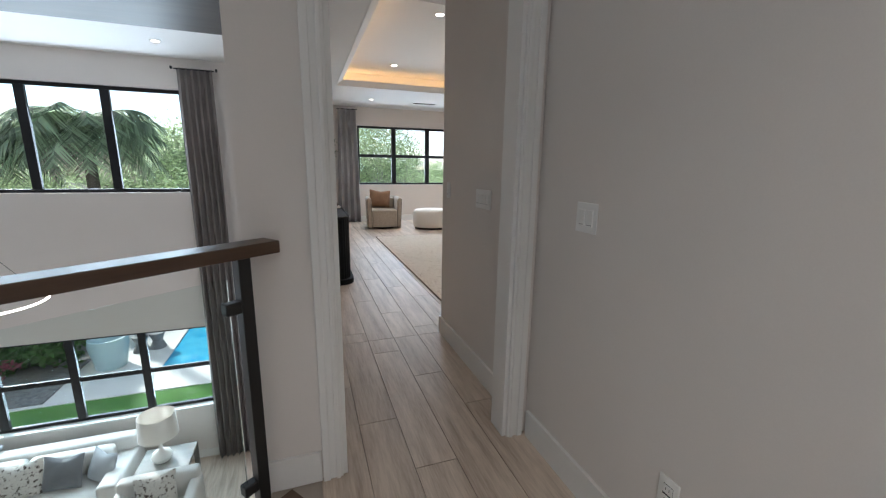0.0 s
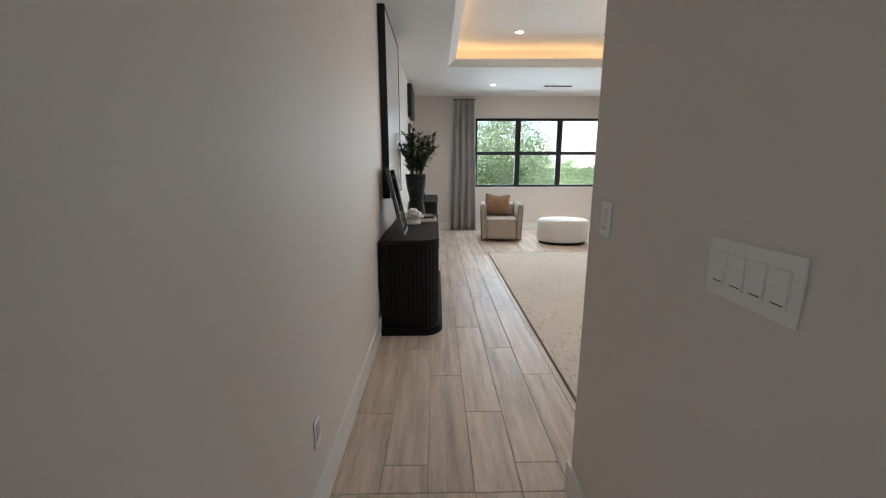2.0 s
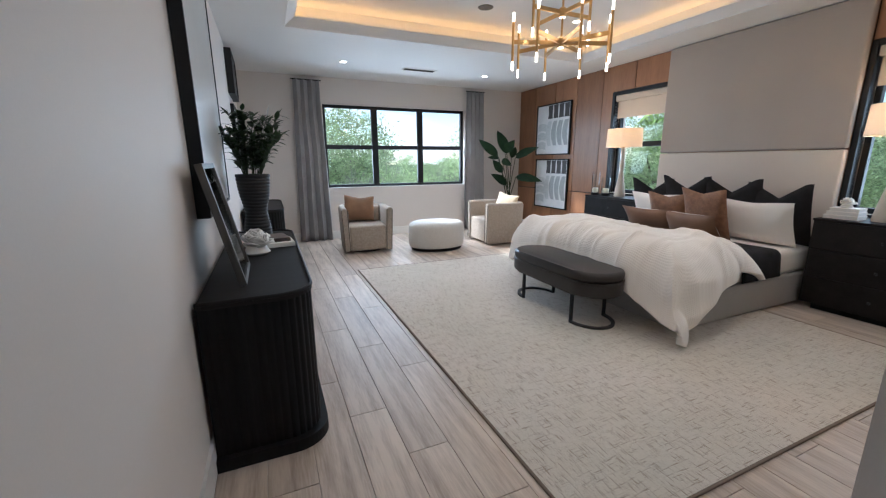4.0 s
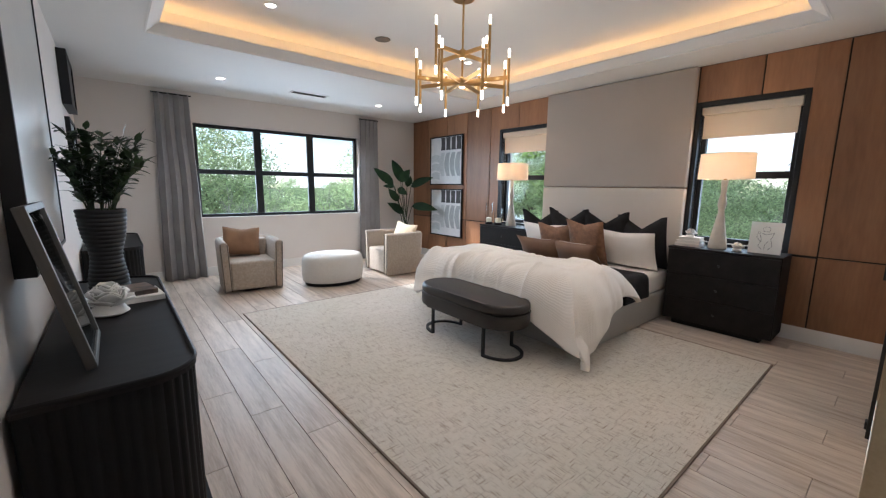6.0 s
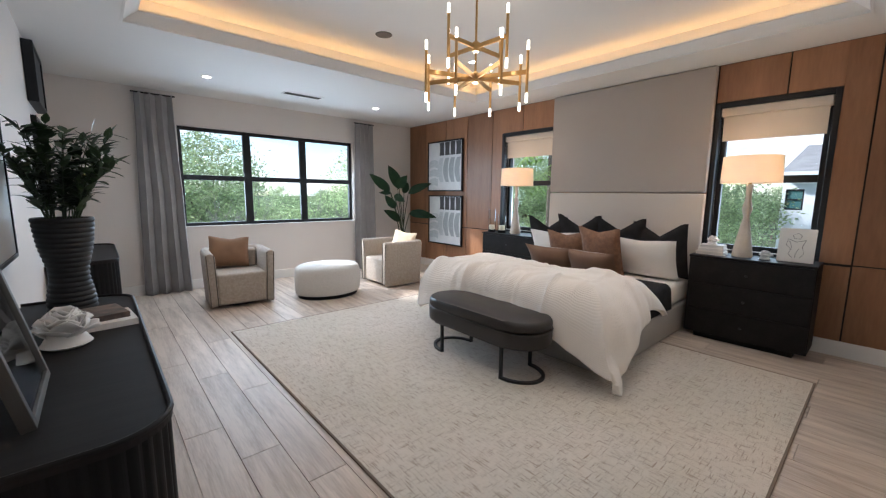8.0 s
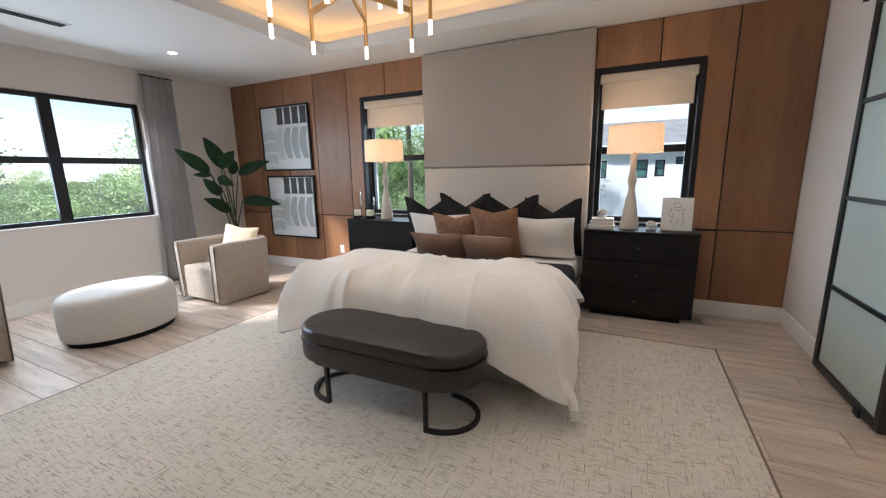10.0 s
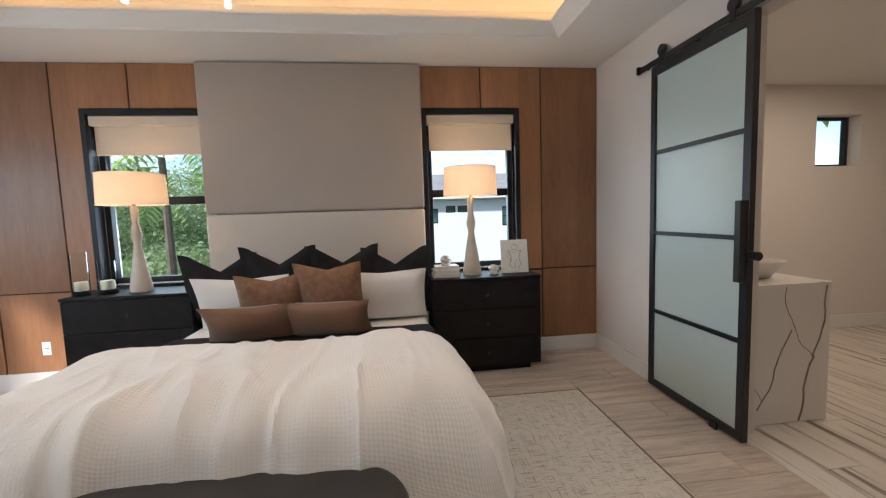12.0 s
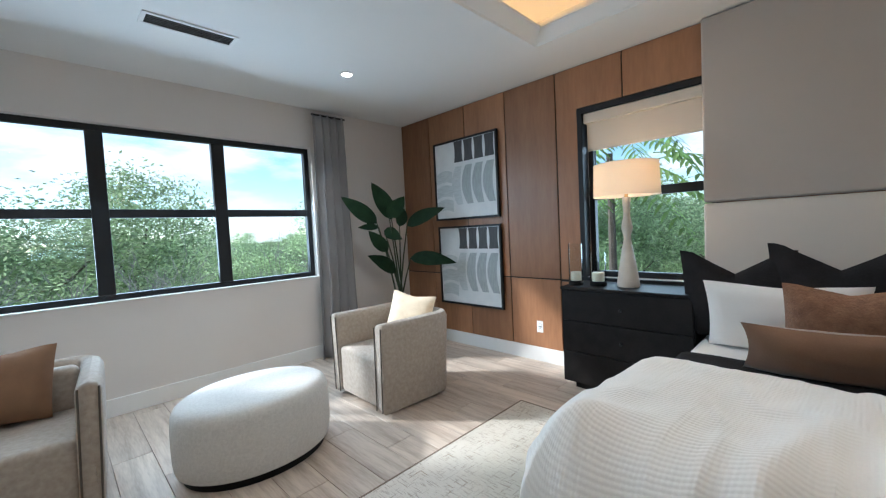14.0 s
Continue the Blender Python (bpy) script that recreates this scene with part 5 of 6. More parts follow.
part("print", boxed(0.0155, 0.0185, 0.085, w - 0.085, 0.09, h - 0.09), PRINT_G, ob, "muted grey print")
g = part("glass_cover", boxed(0.021, 0.024, 0.025, w - 0.025, 0.025, h - 0.025), CLEAR, ob)
g.visible_shadow = False

# small dark planter on the far credenza
ob = thing("small_plant", "small green succulent in a dark round bowl", "potted plant", pose(0.36, 8.62, 0.782))
part("bowl", lathe(bmesh.new(), [(0.03, 0), (0.055, 0.012), (0.065, 0.05), (0.052, 0.085), (0.045, 0.085), (0.02, 0.075)], 28), VASE, ob, smooth=True)
rnd = random.Random(8)
for k in range(12):
    bm = bmesh.new()
    a = k * 2.4
    blade(bm, (0, 0, 0.075), (0.075 * math.cos(a), 0.075 * math.sin(a), 0.10 + 0.06 * rnd.random()), 0.022, droop=0.1, n=5)
    part("leaf", bm, LEAF, ob, smooth=True)


# ---- switches and outlets ----
def plate(m, gangs, kind_):
    lab = {"switch": "white rocker switch plate on the wall", "outlet": "white outlet plate low on the wall"}[kind_]
    ob = thing("light_switch" if kind_ == "switch" else "wall_outlet", lab, "switch" if kind_ == "switch" else "outlet", m)
    w = 0.071 + 0.046 * (gangs - 1)
    part("plate", boxed(-w / 2, w / 2, -0.0065, 0, -0.058, 0.058, bevel=0.003, seg=3), PLASTIC, ob, smooth=True)
    for g in range(gangs):
        x = (g - (gangs - 1) / 2) * 0.046
        part("surround", boxed(x - 0.0175, x + 0.0175, -0.0072, -0.0060, -0.034, 0.034), SLOT if kind_ == "outlet" else TRIM, ob)
        if kind_ == "switch":
            bm = bmesh.new()
            box(bm, x - 0.0160, x + 0.0160, -0.0105, -0.0065, -0.032, 0.032, bevel=0.0015)
            rk = part("rocker", bm, PLASTIC, ob)
            part("slot", boxed(x - 0.012, x + 0.012, -0.0109, -0.0100, -0.0275, -0.0255), SLOT, rk)
        else:
            for z in (-0.018, 0.018):
                so_ = part("socket", boxed(x - 0.0165, x + 0.0165, -0.009, -0.0065, z - 0.0145, z + 0.0145, bevel=0.002), PLASTIC, ob)
                for dx in (-0.006, 0.006):
                    part("slot", boxed(x + dx - 0.001, x + dx + 0.001, -0.0095, -0.0085, z - 0.003, z + 0.006), SLOT, so_)
    return ob


plate(pose(1.165, 1.528, 1.172, 0, 0, -90), 2, "switch")
plate(pose(HX, 2.455, 1.17, 0, 0, -90), 4, "switch")
plate(pose(HX, 3.066, 1.19, 0, 0, -90), 1, "switch")
plate(pose(1.165, 1.04, 0.36, 0, 0, -90), 1, "outlet")
plate(pose(LX, 3.14, 0.355, 0, 0, 90), 1, "outlet")
plate(pose(RX - 0.002, 8.215, 0.345, 0, 0, -90), 1, "outlet")


# ---- ceiling fixtures ----
def downlight(x, y, z, power=29):
    ob = thing("downlight", "small round recessed ceiling downlight, lit", "downlight", pose(x, y, z), "recessed ceiling downlights")
    bm = bmesh.new()
    n = 32
    rings = [[bm.verts.new((r * math.cos(2 * math.pi * i / n), r * math.sin(2 * math.pi * i / n), h)) for i in range(n)] for r, h in ((0.062, 0.0), (0.062, -0.005), (0.045, -0.006), (0.040, -0.001))]
    for a, b in zip(rings, rings[1:]):
        for i in range(n):
            bm.faces.new((a[i], a[(i + 1) % n], b[(i + 1) % n], b[i]))
    bmesh.ops.recalc_face_normals(bm, faces=bm.faces)
    part("trim_ring", bm, PLASTIC, ob, smooth=True)
    part("lens", cyl(bmesh.new(), 0, 0, -0.003, -0.0005, 0.041, 0.041, 28), DOWNL, ob, "glowing lens")
    lamp("downlight_beam", "SPOT", look((x, y, z - 0.012), (x, y, 0)), power, LED, cone=125)


for x, y, z in ((1.59, 9.05, H), (3.93, 9.14, H), (1.65, 7.14, TRAY), (1.65, 4.78, TRAY), (4.06, 4.78, TRAY), (4.06, 7.14, TRAY)):
    downlight(x, y, z)
# two unseen downlights, added behind the camera to brighten landing and hall
for x, y in ((0.50, -0.3), (-0.35, -0.9)):
    downlight(x, y, H, 33)
ob = thing("ceiling_vent", "white linear ceiling air vent with dark slots", "air vent", pose(2.76, 9.13, H))
bm = bmesh.new()
for a in ((-0.27, 0.27, -0.085, -0.06), (-0.27, 0.27, 0.06, 0.085), (-0.27, -0.245, -0.06, 0.06), (0.245, 0.27, -0.06, 0.06)):
    box(bm, *a, -0.008, 0, bevel=0.002)
part("frame", bm, PLASTIC, ob)
part("backing", boxed(-0.245, 0.245, -0.06, 0.06, -0.002, -0.0005), SLOT, ob)
for k in range(5):
    y = -0.045 + 0.0225 * k
    part("slat", boxed(-0.245, 0.245, y - 0.0015, y + 0.0015, -0.010, -0.001), GREYW, ob)
for nm, lab, cat, x, y, r, mt in (("ceiling_speaker", "round white in-ceiling speaker grille", "speaker", 2.82, 7.18, 0.085, CEIL), ("smoke_detector", "round white smoke detector on the ceiling", "smoke detector", 4.42, 4.22, 0.065, PLASTIC)):
    ob = thing(nm, lab, cat, pose(x, y, TRAY))
    part("cover", lathe(bmesh.new(), [(r * 0.7, -0.02 if nm[0] == "s" else -0.006), (r * 0.95, -0.012 if nm[0] == "s" else -0.005), (r, -0.0005)], 32), mt if nm[0] == "s" else GREYW, ob, smooth=True)

# ---- bathroom ----
van = thing("vanity", "white veined marble waterfall vanity", "vanity", pose(3.82, 2.50, 0))
part("body", boxed(0, 1.58, 0, 0.58, 0.0, 0.89, bevel=0.004), MARBLE, van)
rnd = random.Random(2)
bm = bmesh.new()
for y0, z0, y1, z1, w in ((0.50, 0.10, 0.26, 0.60, 0.0045), (0.26, 0.60, 0.33, 0.87, 0.003), (0.22, 0.01, 0.11, 0.42, 0.0065), (0.11, 0.42, 0.03, 0.87, 0.0055), (0.26, 0.60, 0.11, 0.42, 0.002), (0.56, 0.45, 0.47, 0.16, 0.002)):
    pts = []
    for k in range(9):
        t = k / 8
        pts.append((-0.0005, y0 + (y1 - y0) * t + 0.018 * math.sin(5 * t + y0 * 20) + rnd.uniform(-0.008, 0.008), z0 + (z1 - z0) * t))
    tube(bm, pts, w, 5)
part("vein", bm, VEIN, van, "brown-grey marble veins")
basin = thing("vessel_sink", "round white vessel sink on the vanity", "sink", pose(4.10, 2.78, 0.89))
part("bowl", lathe(bmesh.new(), [(0.07, 0), (0.10, 0.01), (0.17, 0.10), (0.18, 0.115), (0.172, 0.115), (0.09, 0.02), (0.02, 0.015)], 36), WHITEC, basin, smooth=True)
tap = thing("faucet", "matte black basin faucet beside the vessel sink", "faucet", pose(4.34, 2.78, 0.89))
part("column", lathe(bmesh.new(), [(0.030, 0.0), (0.030, 0.008), (0.021, 0.012), (0.021, 0.20), (0.018, 0.204)], 20), STEEL, tap, smooth=True)
part("spout", boxed(-0.17, 0.02, -0.026, 0.026, 0.165, 0.20, bevel=0.006), STEEL, tap)
part("lever", boxed(-0.012, 0.055, -0.008, 0.008, 0.203, 0.213, bevel=0.003), STEEL, tap)
# unseen fill lamp with no fixture, added to brighten the bathroom
lamp("bath_light", "AREA", look((3.9, 1.5, 2.58), (3.9, 1.5, 0)), 15, WARM, size=1.6, size_y=1.6)

# ---- great room below the landing ----
GY, GF, GC = 7.20, -3.60, 2.82
GU = (-6.12, -1.47, 0.935, 2.40)
GL = (-6.12, -1.47, -2.61, -1.225)
structure("wall_great_north", with_holes(bmesh.new(), "y", GY, GY + 0.2, -7.2, -0.06, GF, 3.3, [GU, GL]), PAINT)
structure("wall_great_west", boxed(-7.35, -7.2, -1.75, GY + 0.2, GF, 3.3), PAINT)
structure("wall_great_east", boxed(-0.06, 0.02, DOOR_N, GY, GF, -0.02), PAINT)
structure("ceiling_great", boxed(-7.2, -0.06, -1.6, GY, GC, GC + 0.05), CEIL)
structure("trim_ceiling", boxed(-6.4, -0.30, 0.6, 5.70, GC - 0.03, GC - 0.004, bevel=0.004), BROWNC)
structure("floor_great", boxed(-7.2, 0.02, -1.6, GY, GF - 0.1, GF), PLANK)
structure("baseboard_great", boxed(-7.2, -0.06, GY - 0.016, GY, GF, GF + 0.14), TRIM)
structure("sill_great", boxed(-6.12, -1.47, GY - 0.03, GY + 0.10, GL[2] - 0.03, GL[2], bevel=0.004), TRIM)
window("window_6", pose(GU[0], GY + 0.08, GU[2]), GU[1] - GU[0], GU[3] - GU[2], 5, 1)
window("window_7", pose(GL[0], GY + 0.08, GL[2]), GL[1] - GL[0], GL[3] - GL[2], 5, 2)
cu = curtain(pose(-1.25, GY - 0.10, GF + 0.006), 0.46, 6.27, 6, 2.0, flare=0.10, label="tall taupe curtain hanging two storeys beside the window", mat=TAUPE)
for x in (-1.53, -0.97):
    ob = part("finial", cyl(bmesh.new(), 0, 0, -0.012, 0.012, 0.022, 0.022, 16, pose(x + 1.25, 0, 6.27, 0, 90, 0)), BLACK, cu, smooth=True)
downlight(-1.48, 6.36, GC, 10)
downlight(-3.9, 5.2, GC - 0.03, 10)

# guard rail of glass with a wooden handrail
ANG = math.degrees(math.atan2(-0.60, -0.80))
rail = thing("guard_rail", "glass balustrade with a dark wood handrail and black posts", "railing", pose(0.015, 1.835, 0.02, 0, 0, ANG))
part("handrail", boxed(0, 2.6, -0.05, 0.05, 1.025, 1.07, bevel=0.004), RAILW, rail, "dark walnut handrail")
for x in (0.12, 1.45):
    po = part("post", boxed(x - 0.022, x + 0.022, -0.022, 0.022, -0.25, 1.025, bevel=0.003), STEEL, rail, "square black steel post")
    for z in (0.13, 0.85):
        for s in (1, -1):
            if 0.1 < x + s * 0.045 < 2.6:
                part("glass_clamp", boxed(min(x + s * 0.02, x + s * 0.075), max(x + s * 0.02, x + s * 0.075), -0.020, 0.020, z - 0.022, z + 0.022, bevel=0.005), STEEL, po)
g = part("glass_panel", boxed(0.175, 1.395, -0.006, 0.006, 0.04, 0.955, bevel=0.002), CLEAR, rail, "clear tempered glass panel")
g.visible_shadow = False
structure("trim_landing", boxed(0, 2.6, -0.09, 0.02, -0.32, -0.002), RAILW, m=pose(0.015, 1.835, 0.02, 0, 0, ANG) @ pose(0, 0.10, 0))

# sofa, armchair, side table and lamp below
CREAMF = material("cream_upholstery", (0.70, 0.68, 0.65), (0.62, 0.60, 0.57), rough=0.9, blotch=12, grain=220, bump=0.3, depth=0.003)
SPECK = material("speckled_fabric", (0.64, 0.60, 0.55), (0.08, 0.06, 0.05), rough=0.9, blotch=22, grain=40, bump=0.2, mix=(0.40, 0.46))
GREYV = material("grey_velvet", (0.20, 0.21, 0.225), (0.12, 0.125, 0.135), rough=0.7, blotch=7, grain=90, bump=0.2, sheen=0.4)
PALEG = material("pale_grey_fabric", (0.45, 0.47, 0.49), (0.36, 0.38, 0.40), rough=0.85, blotch=9, grain=120, bump=0.2)
sofa = thing("sofa", "deep cream sofa standing below the tall window", "sofa", pose(-4.0, 6.50, GF))
part("base", boxed(-1.75, 1.48, -0.45, 0.55, 0.05, 0.30, bevel=0.02), CREAMF, sofa, smooth=True)
part("backrest", boxed(-1.75, 1.48, 0.33, 0.57, 0.30, 0.86, bevel=0.06, seg=4), CREAMF, sofa, smooth=True)
for a, b in ((-1.74, -0.80), (-0.79, 0.22), (0.23, 1.24)):
    part("seat_cushion", boxed(a, b, -0.45, 0.30, 0.30, 0.47, bevel=0.05, seg=4), CREAMF, sofa, smooth=True)
    part("back_cushion", boxed(a, b, 0.16, 0.36, 0.46, 0.82, bevel=0.07, seg=4), CREAMF, sofa, smooth=True)
part("armrest", boxed(1.25, 1.50, -0.46, 0.56, 0.05, 0.66, bevel=0.05, seg=4), CREAMF, sofa, smooth=True)
for i, (x, y, z, w, mt, rz, lab) in enumerate(((-3.75, 6.42, 0.46, 0.52, SPECK, 6, "cream cushion with dark flecks on the sofa"), (-3.30, 6.44, 0.46, 0.50, GREYV, -8, "grey velvet cushion on the sofa"),
                                               (-2.88, 6.45, 0.46, 0.48, PALEG, -38, "pale grey cushion leaning on the sofa arm"), (-5.0, 6.42, 0.46, 0.50, COGNAC, 10, "tan leather cushion on the sofa"))):
    ob = tagged(part("cushion", pillow(w, w * 0.94, 0.16, chop=0.05, seed=60 + i), mt, None, smooth=True), lab, "cushion")
    ob.matrix_world = pose(x, y, GF + z, -22, 0, rz)
bm = bmesh.new()
sheet(bm, 24, 40, lambda u, v: Vector((-4.75 + 0.55 * u + 0.03 * waver(u, v, 0, 6), 7.09 - fold(v * 1.35, 0.28, 0.10)[0] + 0.0, GF + 0.89 - fold(v * 1.35, 0.28, 0.10)[1] * 0.72 + 0.012 * math.sin(60 * u) * math.sin(70 * v))))
ob = tagged(part("throw", bm, PALEG, None, smooth=True), "chunky knitted grey throw draped over the sofa back", "throw")
so = ob.modifiers.new("thickness", "SOLIDIFY")
so.thickness = 0.03
tb = thing("side_table", "low grey wood side table beside the sofa", "side table", pose(-2.03, 6.42, GF))
GREYT = wood("grey_table_wood", (0.19, 0.18, 0.17), (0.30, 0.29, 0.27), rough=0.5, along="X")
part("tabletop", boxed(-0.34, 0.34, -0.34, 0.34, 0.58, 0.62, bevel=0.005), GREYT, tb)
for x in (-0.31, 0.31):
    for y in (-0.31, 0.31):
        part("leg", boxed(x - 0.03, x + 0.03, y - 0.03, y + 0.03, 0, 0.58, bevel=0.004), GREYT, tb)
lp = thing("table_lamp", "white ceramic lamp with a wide white drum shade", "table lamp", pose(-2.08, 6.45, GF + 0.62))
part("base", lathe(bmesh.new(), [(0.05, 0), (0.11, 0.02), (0.135, 0.08), (0.11, 0.14), (0.04, 0.18), (0.025, 0.22), (0.022, 0.42)], 32), WHITEC, lp, smooth=True)
bm = bmesh.new()
n = 40
rings = [[bm.verts.new((r * math.cos(2 * math.pi * i / n), r * math.sin(2 * math.pi * i / n), z)) for i in range(n)] for r, z in ((0.25, 0.42), (0.23, 0.76))]
for i in range(n):
    bm.faces.new((rings[0][i], rings[0][(i + 1) % n], rings[1][(i + 1) % n], rings[1][i]))
part("shade", bm, SHEET, lp, "white fabric drum shade", smooth=True)
ch2 = thing("armchair", "low cream armchair seen from behind", "armchair", pose(-1.95, 5.55, GF, 0, 0, 0))
part("seat", boxed(-0.40, 0.40, -0.40, 0.35, 0.08, 0.43, bevel=0.05, seg=4), CREAMF, ch2, smooth=True)
part("backrest", boxed(-0.48, 0.48, 0.28, 0.46, 0.08, 0.80, bevel=0.05, seg=4), CREAMF, ch2, smooth=True)
for s in (1, -1):
    part("armrest", boxed(min(s * 0.36, s * 0.50), max(s * 0.36, s * 0.50), -0.42, 0.44, 0.06, 0.68, bevel=0.05, seg=4), CREAMF, ch2, smooth=True)
ob = tagged(part("cushion", pillow(0.48, 0.44, 0.15, chop=0.04, seed=71), SPECK, None, smooth=True), "cream flecked cushion in the armchair", "cushion")
ob.matrix_world = pose(-1.95, 5.70, GF + 0.44, -20, 0, 10)

# ring pendant hanging on thin cables in the great room
RINGL = glow("white_led_ring", (1.0, 0.86, 0.78), 5.0)
pend = thing("ring_pendant", "glowing white ring pendant hanging on thin dark cables", "pendant lamp", pose(-2.46, 4.50, 0.17))


def hoop(radius, z, thick, turns=56):
    pts = [(radius * math.cos(2 * math.pi * k / turns), radius * math.sin(2 * math.pi * k / turns), z) for k in range(turns)]
    return tube(bmesh.new(), pts, thick, 8, closed=True)


part("large_ring", hoop(0.40, 0.0, 0.009), RINGL, pend, "glowing white ring", smooth=True)
part("small_ring", hoop(0.085, 0.46, 0.004), RINGL, pend, "small white ring", smooth=True)
for k in range(3):
    a = 2 * math.pi * k / 3 + 0.2
    c, s = math.cos(a), math.sin(a)
    part("cable", tube(bmesh.new(), [(0.085 * c, 0.085 * s, 0.46), (0.395 * c, 0.395 * s, 0.006)], 0.0018, 5), STEEL, pend)
    part("cable", tube(bmesh.new(), [(0.06 * c, 0.06 * s, GC - 0.17), (0.085 * c, 0.085 * s, 0.46)], 0.0018, 5), STEEL, pend)
part("canopy", cyl(bmesh.new(), 0, 0, GC - 0.17 - 0.03, GC - 0.17, 0.10, 0.10, 28), PLASTIC, pend, "white ceiling canopy", smooth=True)

# ---- outside ----
GZ = -3.78
GRASS = material("lawn", (0.10, 0.27, 0.045), (0.06, 0.18, 0.03), rough=0.9, blotch=1.2, grain=60, bump=0.5, depth=0.02)
EARTH = material("undergrowth", (0.085, 0.105, 0.04), (0.05, 0.06, 0.028), rough=0.95, blotch=0.25, grain=6, bump=0.5, depth=0.05)
DECK = material("pale_paving", (0.78, 0.76, 0.73), (0.70, 0.68, 0.65), rough=0.7, blotch=0.8, grain=60, bump=0.1)
POOLW = material("pool_water", (0.02, 0.33, 0.60), (0.10, 0.50, 0.72), rough=0.05, blotch=2.2, grain=7, bump=0.35, depth=0.03, mix=(0.4, 0.6))
LAKEW = material("lake_water", (0.42, 0.50, 0.56), (0.30, 0.38, 0.42), rough=0.12, blotch=0.2, grain=1.5, bump=0.2, depth=0.03)
GRAVEL = material("grey_gravel", (0.30, 0.30, 0.30), (0.12, 0.12, 0.12), rough=0.9, blotch=14, grain=40, bump=0.8, depth=0.02)
BARK = material("bark", (0.16, 0.13, 0.105), (0.09, 0.072, 0.058), rough=0.9, blotch=3, grain=20, bump=0.6, depth=0.01)
TWIG = material("grey_twig", (0.36, 0.33, 0.30), (0.25, 0.23, 0.21), rough=0.9, blotch=4, grain=30)
STUCCO = material("white_stucco", (0.70, 0.72, 0.74), (0.66, 0.68, 0.70), rough=0.85, blotch=0.6, grain=40, bump=0.2)
ROOFT = material("grey_roof_tile", (0.30, 0.29, 0.28), (0.21, 0.20, 0.195), rough=0.8, blotch=2, grain=12, bump=0.2, vary=0.1)
WING = tune(material("dark_window_glass", (0.06, 0.14, 0.14), (0.08, 0.17, 0.165), rough=0.08, blotch=1, grain=4, bump=0), Roughness=0.08)


def leafy(name, base, second):
    m = material(name, base, second, rough=0.6, blotch=0.9, grain=9, bump=0, vary=0.16)
    t = m.node_tree
    b = t.nodes["Principled BSDF"]
    src = b.inputs["Base Color"].links[0].from_socket
    geo = t.nodes.new("ShaderNodeNewGeometry")
    hs = t.nodes.new("ShaderNodeHueSaturation")
    rg = t.nodes.new("ShaderNodeMapRange")
    rg.inputs[3].default_value, rg.inputs[4].default_value = 0.55, 1.45
    t.links.new(geo.outputs["Random Per Island"], rg.inputs[0])
    t.links.new(rg.outputs[0], hs.inputs["Value"])
    t.links.new(src, hs.inputs["Color"])
    tr = t.nodes.new("ShaderNodeBsdfTranslucent")
    mx = t.nodes.new("ShaderNodeMixShader")
    mx.inputs[0].default_value = 0.75
    t.links.new(hs.outputs[0], b.inputs["Base Color"])
    t.links.new(hs.outputs[0], tr.inputs[0])
    t.links.new(b.outputs[0], mx.inputs[1])
    t.links.new(tr.outputs[0], mx.inputs[2])
    t.links.new(mx.outputs[0], t.nodes["Material Output"].inputs[0])
    return m


FOLI = leafy("tree_foliage", (0.43, 0.52, 0.30), (0.31, 0.41, 0.21))
FOLB = leafy("bright_foliage", (0.45, 0.54, 0.30), (0.33, 0.43, 0.21))
PALMF = leafy("palm_frond", (0.42, 0.50, 0.34), (0.30, 0.38, 0.24))
HEDGEF = leafy("hedge_foliage", (0.13, 0.27, 0.08), (0.08, 0.18, 0.05))
DEADF = leafy("dry_frond", (0.48, 0.43, 0.36), (0.36, 0.31, 0.26))
PINKF = leafy("pink_foliage", (0.34, 0.11, 0.12), (0.20, 0.07, 0.07))

tagged(part("ground", boxed(-700, 700, -700, 700, GZ - 0.5, GZ), EARTH), kind="structure")
tagged(part("lawn", boxed(-14, 4, 7.4, 10.1, GZ + 0.001, GZ + 0.03), GRASS), kind="structure")
tagged(part("pavement", boxed(-14, -3.55, 10.1, 20, GZ + 0.001, GZ + 0.05), DECK), kind="structure")
tagged(part("pavement", boxed(-3.55, 4, 10.1, 11.3, GZ + 0.001, GZ + 0.05), DECK), kind="structure")
tagged(part("pool_water", boxed(-3.55, 2.5, 11.3, 20, GZ + 0.001, GZ + 0.02), POOLW), kind="structure")
tagged(part("gravel_bed", boxed(-9.0, -5.4, 10.2, 15, GZ + 0.05, GZ + 0.09), GRAVEL), kind="structure")
tagged(part("lake_water", boxed(-10, 60, 34, 90, GZ + 0.002, GZ + 0.05), LAKEW), kind="structure")


def crown_bm(rn, rx, rz, count, size, clumps=64, hole=0.25):
    """Loose clumps of small leaves in an uneven ellipsoid."""
    bm = bmesh.new()
    centres = []
    for _ in range(clumps):
        while True:
            p = Vector((rn.uniform(-1, 1), rn.uniform(-1, 1), rn.uniform(-0.8, 1)))
            if hole < p.length < 1.0:
                break
        centres.append(Vector((p.x * rx, p.y * rx, p.z * rz)))
    for i in range(count):
        c = rn.choice(centres)
        s = 0.26 * rx
        p = c + Vector((rn.gauss(0, s * 0.6), rn.gauss(0, s * 0.6), rn.gauss(0, s * 0.45)))
        d = Vector((rn.gauss(0, 1), rn.gauss(0, 1), rn.gauss(0, 0.7))).normalized()
        e = d.orthogonal().normalized()
        k = size * rn.uniform(0.6, 1.3)
        bm.faces.new([bm.verts.new(p + q) for q in (d * k, e * k * 0.42, -d * k, -e * k * 0.42)])
    return bm


